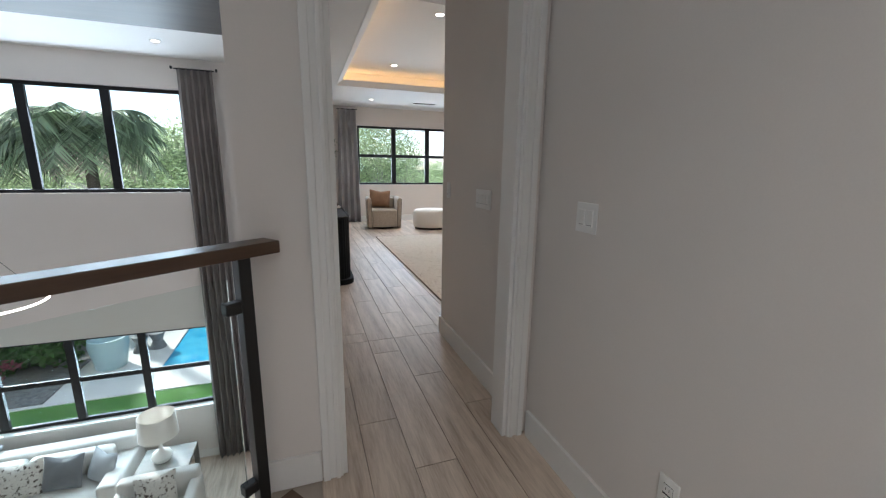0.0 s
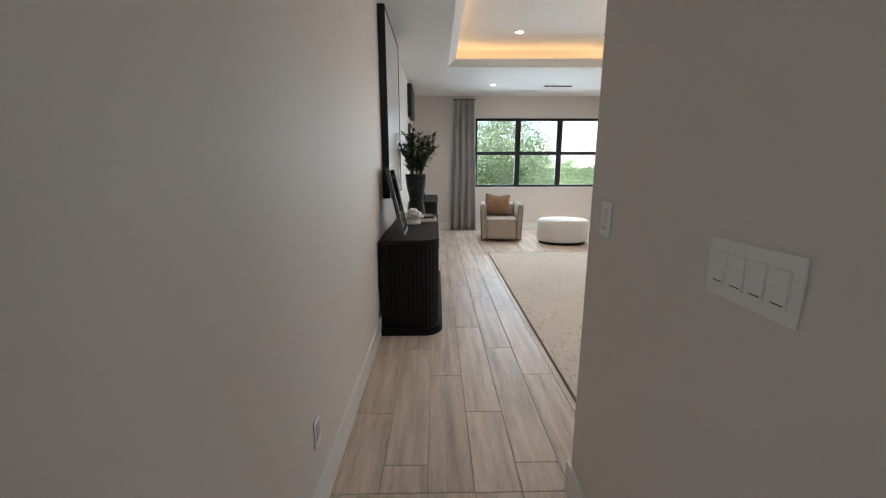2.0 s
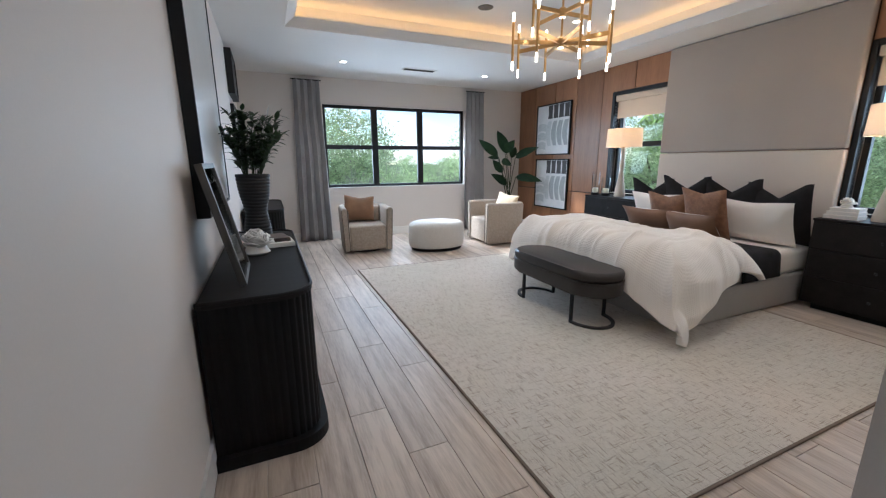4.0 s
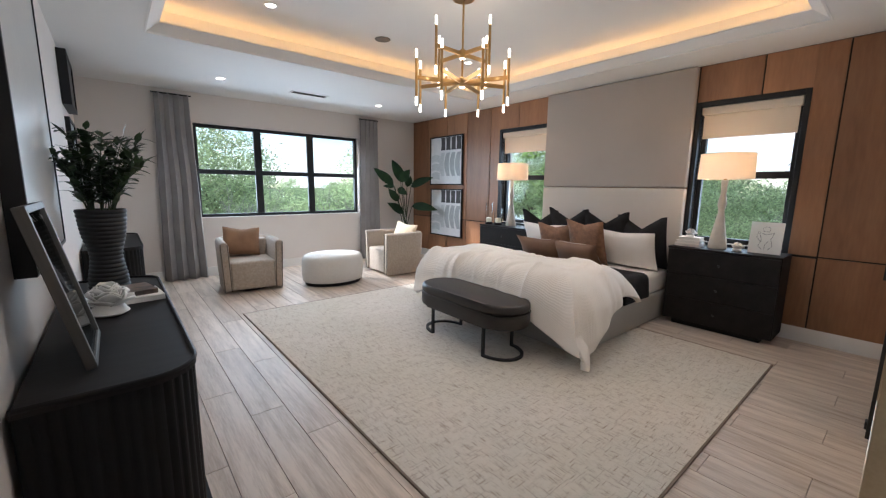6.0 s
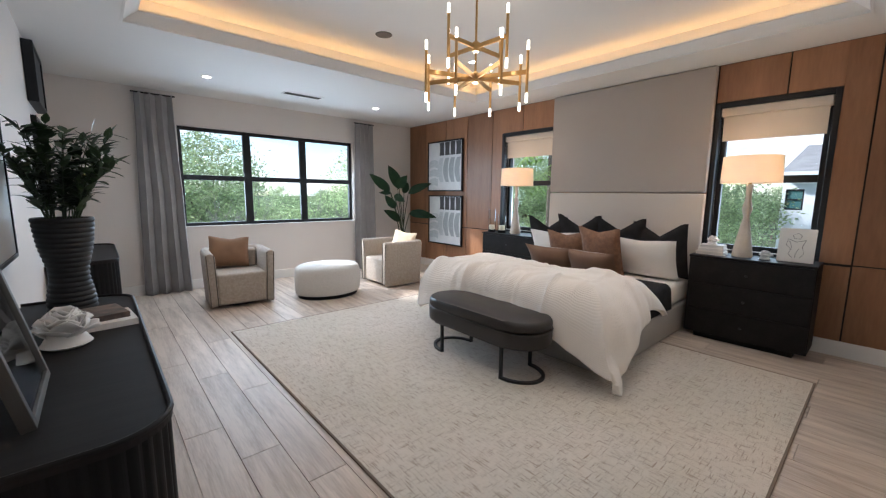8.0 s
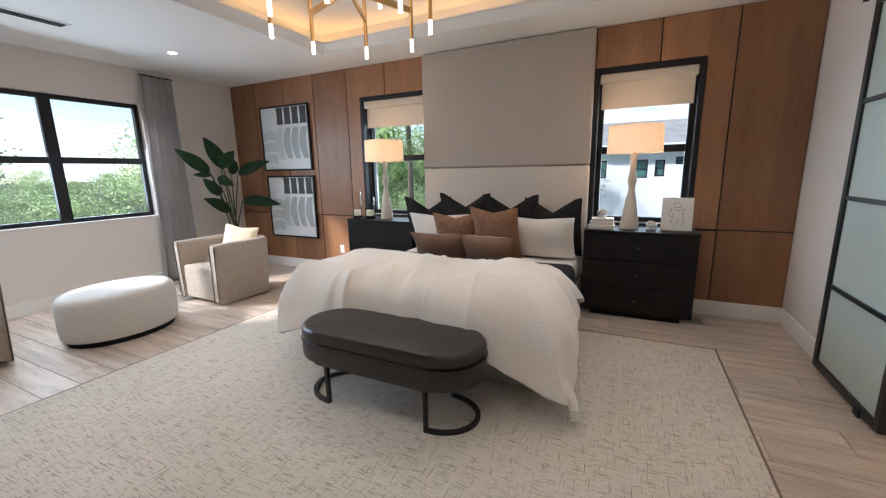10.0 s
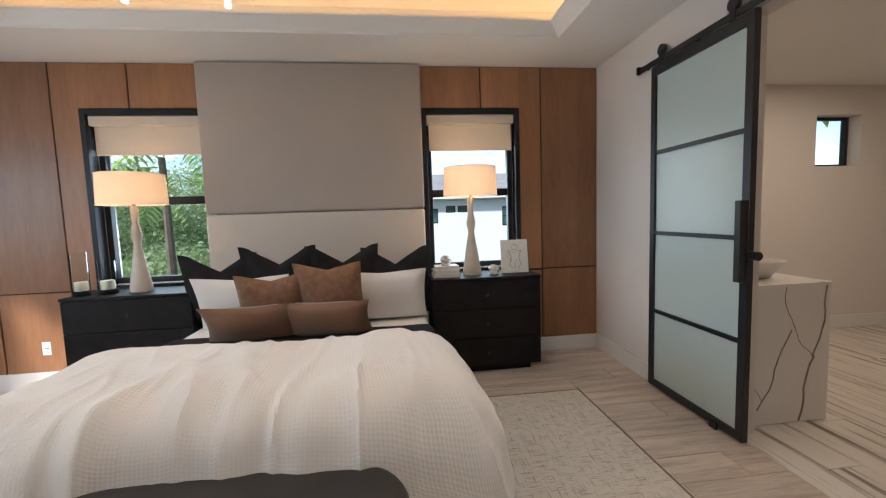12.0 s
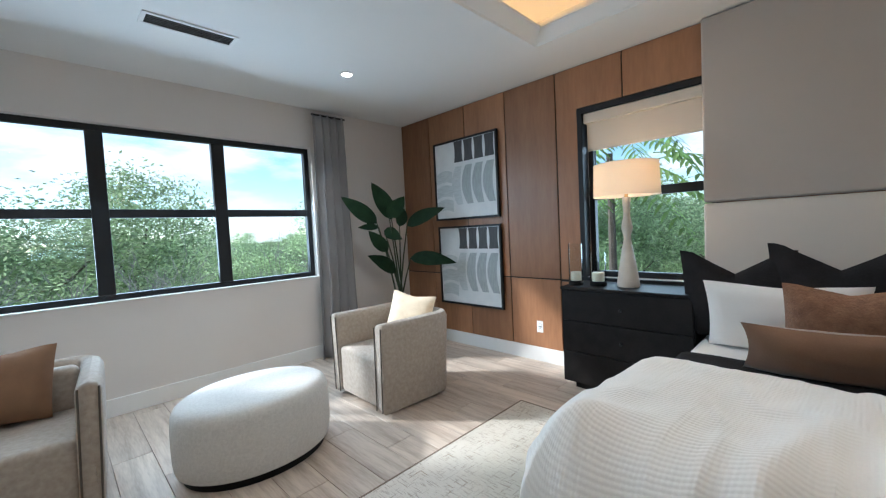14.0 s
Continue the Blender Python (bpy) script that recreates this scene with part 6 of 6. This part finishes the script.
def trunk_bm(rn, h, r, limbs=6, spread=1.2, up=1.4):
    bm = bmesh.new()
    pts = [Vector((0.05 * h * rn.uniform(-1, 1) * t, 0.05 * h * rn.uniform(-1, 1) * t, h * t)) for t in (0, 0.3, 0.6, 1)]
    tube(bm, pts, r, 8, taper=0.55)
    for k in range(limbs):
        a = k * 2.4 + rn.uniform(-0.4, 0.4)
        p = pts[2].lerp(pts[3], rn.random())
        q = p + Vector((math.cos(a) * spread, math.sin(a) * spread, up * rn.uniform(0.5, 1)))
        tube(bm, [p, p.lerp(q, 0.5) + Vector((0, 0, -0.1 * spread)), q], r * 0.42, 6, taper=0.3)
    return bm


def tree(name, label, seed, h, rx, rz, mat, count, size, limbs=6):
    rn = random.Random(seed)
    ob = thing(name, label, "tree" if h > 1 else "shrub", pose(0, 0, -60))
    part("trunk", trunk_bm(rn, h, 0.035 * h + 0.05, limbs, rx * 0.6, rz * 0.9), BARK, ob, smooth=True)
    part("crown", crown_bm(rn, rx, rz, count, size), mat, ob, m=pose(0, 0, h + rz * 0.45))
    return ob


kinds = [tree("tree", "leafy green tree with an uneven open crown", 1, 4.2, 2.6, 2.3, FOLI, 12000, 0.076),
         tree("tree", "leafy green tree with a broad loose crown", 2, 3.2, 3.0, 1.9, FOLI, 12000, 0.08),
         tree("tree", "bright green bushy tree", 3, 2.4, 2.2, 1.8, FOLB, 10500, 0.07)]
rnd = random.Random(21)
spots = []
# in front of the north windows
for x, y, k, s in ((-1.0, 22, 1, 0.95), (1.4, 23, 1, 1.10), (4.2, 25, 0, 1.05), (12.5, 23, 0, 0.98), (15.5, 20, 1, 1.0), (11.0, 17.5, 2, 0.9),
                   (0.5, 17, 2, 0.80), (3.4, 17.5, 2, 0.62), (6.2, 18.5, 2, 0.66), (8.6, 20, 2, 0.72), (5.0, 23, 2, 0.70), (8.0, 26, 2, 0.8), (-2.6, 17.2, 2, 0.8), (17.5, 16, 0, 1.0), (20, 13, 1, 1.1),
                   (1.6, 19.5, 2, 0.85), (4.6, 20.2, 2, 0.72), (7.2, 22.5, 2, 0.70), (9.8, 23.5, 2, 0.78), (-0.6, 14.8, 2, 0.62), (6.6, 14.4, 2, 0.50), (8.8, 15.6, 2, 0.60), (12.4, 19, 2, 0.8), (3.0, 28, 2, 0.9), (10.5, 29, 2, 0.85), (6.5, 30, 2, 0.85), (14, 27, 2, 0.95),
                   (2.5, 33, 1, 0.80), (5.4, 35, 1, 0.78), (8.4, 34, 2, 0.95), (11.5, 36, 1, 0.82), (15, 35, 1, 0.85), (-0.5, 34, 1, 0.80), (7.0, 39, 1, 0.85), (18, 38, 1, 0.9), (3.8, 40, 1, 0.85)):
    spots.append((x, y, k, s))
# behind the garden of the great room
for x, y, k, s in ((-7.5, 24, 0, 0.95), (-10, 20, 2, 0.95), (-5.4, 22, 1, 0.92), (-3.2, 21, 1, 1.02), (-12.5, 22, 0, 0.85), (-12, 15, 2, 0.8), (-4.6, 26, 2, 1.0), (-2.2, 17.5, 1, 0.95), (-3.8, 18.5, 0, 0.9)):
    spots.append((x, y, k, s))
# east side
for x, y, k, s in ((16.6, 7.9, 0, 0.8), (15, 12.5, 2, 0.9), (19, 16, 0, 1.05), (22, 10.5, 1, 1.0), (13.5, 9.0, 2, 0.62), (24, 14, 0, 1.1), (17, 9.5, 2, 0.75), (11.5, 13.5, 2, 0.75)):
    spots.append((x, y, k, s))
# far belt
for i in range(46):
    a = radians(-25 + 165 * i / 45)
    d = rnd.uniform(62, 95)
    spots.append((d * math.cos(a), d * math.sin(a) + 8, rnd.randrange(3), rnd.uniform(0.85, 1.25)))
for i, (x, y, k, s) in enumerate(spots):
    src = kinds[k]
    src.scale = (s, s, s)
    o = copy_thing(src, pose(x, y, GZ, 0, 0, 57 * i))
    o["group"] = "trees round the house"
for o in kinds:
    for c in list(o.children):
        bpy.data.objects.remove(c)
    bpy.data.objects.remove(o)


def palm(m, seed, h, fronds, length, mat_dead=6):
    rn = random.Random(seed)
    ob = thing("palm_tree", "shaggy green palm with drooping dry fronds", "palm tree", m, "palms in the garden")
    part("trunk", tube(bmesh.new(), [(0, 0, 0), (0.08, 0, h * 0.5), (0.05, 0.05, h)], 0.17, 10, taper=0.8), BARK, ob, smooth=True)
    for f in range(fronds):
        a = f * 2.39996
        lift = 1.1 - 1.9 * f / fronds
        dead = f >= fronds - mat_dead
        L = length * rn.uniform(0.85, 1.1) * (0.7 if dead else 1)
        bm = bmesh.new()
        prev = None
        for k in range(13):
            t = k / 12
            r = L * (0.25 * t + 0.55 * math.sin(t * 1.35))
            z = L * (lift * t * 0.55 - (0.75 if not dead else 1.05) * t * t * 0.7)
            p = Vector((math.cos(a) * r, math.sin(a) * r, z))
            if prev is not None:
                d = (p - prev).normalized()
                s = d.cross(Vector((0, 0, 1))).normalized()
                for q in (1, -1):
                    w = L * 0.30 * math.sin(math.pi * (0.15 + 0.8 * t)) + 0.05
                    for h2 in (0.0, 0.5):
                        c = prev.lerp(p, h2)
                        tip = c + s * q * w + d * w * 0.7 + Vector((0, 0, -w * rn.uniform(0.35, 0.9)))
                        n_ = d * 0.036 * L / 1.5
                        bm.faces.new([bm.verts.new(v) for v in (c - n_, c + n_, tip)])
            prev = p
        part("frond", bm, DEADF if dead else PALMF, ob, m=pose(0.05, 0.05, h))
    return ob


palm(pose(-5.5, 14.0, GZ), 3, 6.25, 60, 2.2, 12)
palm(pose(-8.0, 14.4, GZ), 4, 6.0, 46, 2.1, 6)
palm(pose(-10.6, 13.6, GZ), 5, 4.8, 32, 2.1, 6)
palm(pose(13.4, 4.0, GZ), 6, 1.6, 22, 1.5, 2)
palm(pose(14.2, 2.2, GZ), 7, 1.2, 20, 1.4, 2)
palm(pose(10.5, 9.6, GZ), 8, 2.4, 20, 1.5, 1)


# bare grey branches beside the north window
def bare(m, seed, reach):
    rn = random.Random(seed)
    ob = thing("bare_tree", "leafless tangle of pale grey branches", "tree", m, "bare branches near the window")

    def grow(bm, p, d, L, r, depth):
        q = p + d * L
        tube(bm, [p, p.lerp(q, 0.5) + Vector((rn.gauss(0, 0.06), rn.gauss(0, 0.06), rn.gauss(0, 0.06))) * L, q], r, 5, taper=0.6)
        if depth:
            for _ in range(3):
                nd = (d + Vector((rn.gauss(0, 0.55), rn.gauss(0, 0.55), rn.gauss(0.05, 0.4)))).normalized()
                grow(bm, p.lerp(q, rn.uniform(0.55, 1)), nd, L * rn.uniform(0.6, 0.85), r * 0.55, depth - 1)
    for k in range(5):
        bm = bmesh.new()
        a = k * 1.3 + seed
        grow(bm, Vector((0, 0, 0.5)), Vector((math.cos(a) * 0.7, math.sin(a) * 0.7, 0.8)).normalized(), reach, 0.05, 4)
        part("branch", bm, TWIG, ob)
    part("trunk", tube(bmesh.new(), [(0, 0, 0), (0, 0.05, 0.6)], 0.12, 8), BARK, ob)


bare(pose(0.6, 13.2, GZ), 8, 1.35)
bare(pose(3.0, 13.4, GZ), 11, 1.2)
bare(pose(2.0, 14.0, GZ), 1, 1.35)
bare(pose(4.0, 15.0, GZ), 2, 1.15)
bare(pose(6.6, 16.2, GZ), 5, 1.1)
for k, (x, y, r) in enumerate(((1.2, 13.6, 1.9), (2.6, 14.6, 2.0), (-0.4, 15.2, 2.05), (4.2, 15.4, 1.95), (5.8, 14.8, 1.8), (7.6, 17.0, 2.1), (9.6, 18.2, 2.2), (1.6, 16.4, 2.15))):
    bare(pose(x, y, GZ), 20 + k, r)

# broad bright leaves that hang before the left bedside window
ob = thing("tropical_plant", "bright green broad-leaved garden tree close to the window", "tree", pose(7.7, 8.5, GZ))
part("trunk", tube(bmesh.new(), [(0, 0, 0), (0.05, -0.1, 3.2), (0.0, -0.1, 6.1)], 0.09, 8, taper=0.5), BARK, ob, smooth=True)
rnd = random.Random(17)
LIMEF = leafy("lime_foliage", (0.42, 0.56, 0.20), (0.29, 0.43, 0.13))
for k in range(28):
    # a feathered leaf: a thin bowed rib with paired leaflets
    a, z = k * 2.39996, rnd.uniform(5.5, 6.9)
    r = rnd.uniform(0.1, 0.5)
    p = Vector((r * math.cos(a), r * math.sin(a) - 0.25, z))
    reach, rise = rnd.uniform(0.7, 1.05), rnd.uniform(-0.1, 0.35)
    rib = [p + Vector((math.cos(a) * reach * t, math.sin(a) * reach * t, rise * t - 0.55 * t * t)) for t in (0, 0.2, 0.4, 0.6, 0.8, 1.0)]
    bm = bmesh.new()
    tube(bm, rib, 0.008, 5, taper=0.4)
    side = Vector((-math.sin(a), math.cos(a), 0))
    for q in range(9):
        t = 0.12 + 0.88 * q / 8
        n0 = min(4, int(t * 5))
        c = rib[n0].lerp(rib[n0 + 1], t * 5 - n0)
        ahead = (rib[n0 + 1] - rib[n0]).normalized()
        for s in (1, -1):
            L = 0.26 * math.sin(math.pi * (0.22 + 0.62 * t)) * rnd.uniform(0.85, 1.1)
            blade(bm, c, c + (side * s * 0.85 + ahead * 0.5 + Vector((0, 0, -0.22))).normalized() * L, 0.030, droop=0.15, n=3)
    part("leaf", bm, LIMEF, ob)
copy_thing(ob, pose(6.9, 0.75, GZ, 0, 0, 130))

# hedge, pink shrubs and garden seats
rnd = random.Random(9)
for i in range(10):
    ob = thing("hedge", "dense dark green clipped hedge", "hedge", pose(-6.0 - 0.85 * (i % 5) - 0.3 * (i // 5), 12.0 + 1.1 * (i // 5) + 0.1 * (i % 5), GZ + 0.09), "garden hedge")
    part("stem", cyl(bmesh.new(), 0, 0, 0, 0.5, 0.05, 0.04, 8), BARK, ob)
    part("foliage", crown_bm(rnd, 0.85, 1.05, 1700, 0.10, 22, 0.1), HEDGEF, ob, m=pose(0, 0, 0.95))
for x, y in ((-6.6, 10.7), (-7.3, 10.9), (-8.0, 11.2)):
    ob = thing("shrub", "pink-leaved ornamental shrub in gravel", "shrub", pose(x, y, GZ + 0.08), "pink shrubs")
    part("stem", cyl(bmesh.new(), 0, 0, 0, 0.3, 0.03, 0.02, 6), BARK, ob)
    part("foliage", crown_bm(rnd, 0.4, 0.4, 500, 0.08, 12, 0.1), PINKF, ob, m=pose(0, 0, 0.5))
PALEB = material("pale_blue_resin", (0.45, 0.58, 0.62), (0.40, 0.53, 0.57), rough=0.5, blotch=4, grain=40)
ob = thing("garden_chair", "pale blue moulded tub chair on the pool deck", "garden chair", pose(-4.75, 11.75, GZ + 0.05, 0, 0, 30))
part("shell", lathe(bmesh.new(), [(0.30, 0.0), (0.32, 0.02), (0.42, 0.60), (0.40, 0.78), (0.34, 0.78), (0.33, 0.46), (0.05, 0.44)], 28), PALEB, ob, smooth=True)
for x, y in ((-4.35, 12.5), (-4.0, 12.65)):
    ob = thing("garden_stool", "dark waisted garden stool on the deck", "stool", pose(x, y, GZ + 0.05), "garden stools")
    part("body", lathe(bmesh.new(), [(0.20, 0), (0.20, 0.02), (0.12, 0.22), (0.20, 0.43), (0.20, 0.45)], 24), GREYV, ob, smooth=True)

# neighbouring house
HXN = 17.5
house = thing("house", "white stucco two-storey house with a grey tiled roof", "house", pose(HXN, -2.0, GZ))
EAVE = 2.06 - GZ
holes = []
wins = [(y + 2.0, w, a - GZ, b - GZ) for y, w, a, b in ((5.68, 0.46, 1.03, 1.70), (4.33, 0.56, 1.03, 1.70), (3.66, 0.32, 1.08, 1.68), (2.98, 0.40, 1.50, 1.77), (2.50, 0.40, 1.50, 1.77), (0.4, 0.9, 0.9, 1.70), (-2.6, 0.9, 0.9, 1.70))]
for y, w, a, b in wins:
    holes.append((y - w / 2, y + w / 2, a, b))
part("wall", with_holes(bmesh.new(), "x", 0, 0.25, -9, 8.0, 0, EAVE, holes), STUCCO, house)
part("side_wall", boxed(0.25, 9, 7.75, 8.0, 0, EAVE), STUCCO, house)
for y, w, a, b in wins:
    fr = part("window", boxed(0.10, 0.13, y - w / 2, y + w / 2, a, b), WING, house, "dark reflective window")
    bm = bmesh.new()
    for q in ((y - w / 2, y - w / 2 + 0.05, a, b), (y + w / 2 - 0.05, y + w / 2, a, b), (y - w / 2 + 0.05, y + w / 2 - 0.05, a, a + 0.05), (y - w / 2 + 0.05, y + w / 2 - 0.05, b - 0.05, b), (y - w / 2 + 0.05, y + w / 2 - 0.05, (a + b) / 2 - 0.02, (a + b) / 2 + 0.02)):
        box(bm, 0.06, 0.10, *q)
    part("frame", bm, BLACK, fr)
part("fascia", boxed(-0.55, -0.50, -9.5, 8.05, EAVE - 0.02, EAVE + 0.18), STUCCO, house)
roof = part("roof", sheet(bmesh.new(), 1, 1, lambda u, v: Vector((-0.52 + 5.4 * u, -9.5 + 17.55 * v, EAVE + 0.14 + 1.35 * u))), ROOFT, house, "grey flat tile roof")
part("soffit", boxed(-0.50, 0.0, -9.4, 8.0, EAVE - 0.02, EAVE + 0.0), STUCCO, house)
for r in range(13):
    u = r / 13
    part("tile_course", boxed(-0.40, 0.0, -9.5, 8.05, 0, 0.035), ROOFT, roof, m=pose(-0.12 + 5.4 * u, 0, EAVE + 0.17 + 1.35 * u, 0, -14, 0))
# dark pool fence beyond the east window
fence = thing("fence", "low dark metal garden fence", "fence", pose(12.0, 6.6, GZ))
for k in range(34):
    part("picket", boxed(-0.01, 0.01, 0.12 * k - 0.01, 0.12 * k + 0.01, 0, 1.5), STEEL, fence)
for z in (0.2, 1.42):
    part("rail", boxed(-0.015, 0.015, 0, 4.0, z, z + 0.03), STEEL, fence)

# ---- floor planks, wall panels and bathroom tiles ----
floor_ob = bpy.data.objects["floor"]
PW, PL = 0.205, 1.18
meshes = {}


def slab(sx, sy, h, mat, bev=0.0015):
    key = (round(sx, 3), round(sy, 3), round(h, 3), mat.name)
    if key not in meshes:
        bm = bmesh.new()
        o, i = (sx / 2, sy / 2), (sx / 2 - bev, sy / 2 - bev)
        lo = [bm.verts.new((a * o[0], b * o[1], -h)) for a, b in ((-1, -1), (1, -1), (1, 1), (-1, 1))]
        mid = [bm.verts.new((a * o[0], b * o[1], -bev)) for a, b in ((-1, -1), (1, -1), (1, 1), (-1, 1))]
        top = [bm.verts.new((a * i[0], b * i[1], 0)) for a, b in ((-1, -1), (1, -1), (1, 1), (-1, 1))]
        for p, q in ((lo, mid), (mid, top)):
            for k in range(4):
                bm.faces.new((p[k], p[(k + 1) % 4], q[(k + 1) % 4], q[k]))
        bm.faces.new(top)
        meshes[key] = mesh_of(bm, "plank", mat)
    return meshes[key]


def lay(name, parent, x0, x1, y0, y1, z, h, mat, gap=0.0014):
    ob = new(name, slab(x1 - x0 - 2 * gap, y1 - y0 - 2 * gap, h, mat))
    ob.parent = parent
    ob.location = ((x0 + x1) / 2, (y0 + y1) / 2, z)
    return ob


for x_lo, x_hi, y_lo, y_hi in ((LX, RX, SY, NY), (-0.09, 1.165, -1.6, SY)):
    i = math.floor((x_lo - 0.55) / PW)
    while 0.55 + PW * i < x_hi - 0.01:
        a, b = max(x_lo, 0.55 + PW * i), min(x_hi, 0.55 + PW * (i + 1))
        y = 4.155 - 0.39 * i
        y -= math.ceil((y - y_lo) / PL) * PL
        top = 1.55 if b < 0.2 and y_lo < 0 else y_hi
        while y < top:
            c, d = max(y, y_lo), min(y + PL, top)
            if b - a > 0.02 and d - c > 0.02:
                lay("plank", floor_ob, a, b, c, d, 0.0, 0.011, PLANK)
            y += PL
        i += 1

# bathroom tiles: long, pale, streaked
STREAK = material("streaked_tile", (0.66, 0.605, 0.54), (0.16, 0.115, 0.085), rough=0.3, blotch=1.5, grain=7, bump=0.0, stretch=(0.5, 13, 1), vary=0.05, mix=(0.36, 0.47))
bath_floor = structure("floor_bath", boxed(1.40, 5.42, -0.6, SY - 0.0, -0.30, -0.0135), GROUT)
for r in range(18):
    y0 = SY - 0.002 - 0.205 * (r + 1)
    x = 1.40 - 0.4 * (r % 3)
    while x < 5.42:
        a, b = max(1.40, x), min(5.42, x + 1.2)
        if b - a > 0.03:
            lay("tile", bath_floor, a, b, max(-0.6, y0), y0 + 0.205, -0.001, 0.011, STREAK)
        x += 1.2

# wood panels of the bed wall on a dark backing
pan = structure("wall_panelling", with_holes(bmesh.new(), "x", RX + 0.004, RX + 0.02, SY, NY, 0.0, H, [(WIN_L[0] - 0.045, WIN_L[1] + 0.045, WIN_L[2] - 0.045, WIN_L[3] + 0.045), (WIN_R[0] - 0.045, WIN_R[1] + 0.045, WIN_R[2] - 0.045, WIN_R[3] + 0.045)]), REVEAL)
PZ = 0.828


def panel(y0, y1, z0, z1, a=0.006, b=0.006):
    part("panel", boxed(RX - 0.008, RX + 0.004, y0 + a, y1 - b, z0 + 0.006, z1 - 0.006, bevel=0.0012, seg=1), VENEER, pan)


wl0, wl1, wr0, wr1 = WIN_L[0] - 0.045, WIN_L[1] + 0.045, WIN_R[0] - 0.045, WIN_R[1] + 0.045
low = [SY, 3.77, 4.35, 4.93, 5.52, 6.10, 6.69, 7.37, 7.97, 8.54, 9.10, 9.68, NY]
for a, b in zip(low, low[1:]):
    panel(a, b, 0.12, PZ if not (b > wl0 and a < wl1 or b > wr0 and a < wr1) else WIN_L[2] - 0.047)
panel(SY, 3.77, PZ, H)
panel(3.77, wr0, PZ, H, 0.006, 0.0)
panel(wr0, 4.35, WIN_R[3] + 0.047, H, 0.0, 0.006)
panel(4.35, wr1, WIN_R[3] + 0.047, H)
panel(wl0, 7.37, WIN_L[3] + 0.047, H)
panel(7.37, wl1, WIN_L[3] + 0.047, H, 0.006, 0.0)
panel(wl1, 7.97, PZ, H, 0.0, 0.006)
for a, b in zip((7.97, 8.54, 9.10, 9.68), (8.54, 9.10, 9.68, NY)):
    panel(a, b, PZ, H)
panel(wr1, 5.52, PZ, H)
panel(5.52, 6.10, PZ, H)
panel(6.10, wl0, PZ, H)
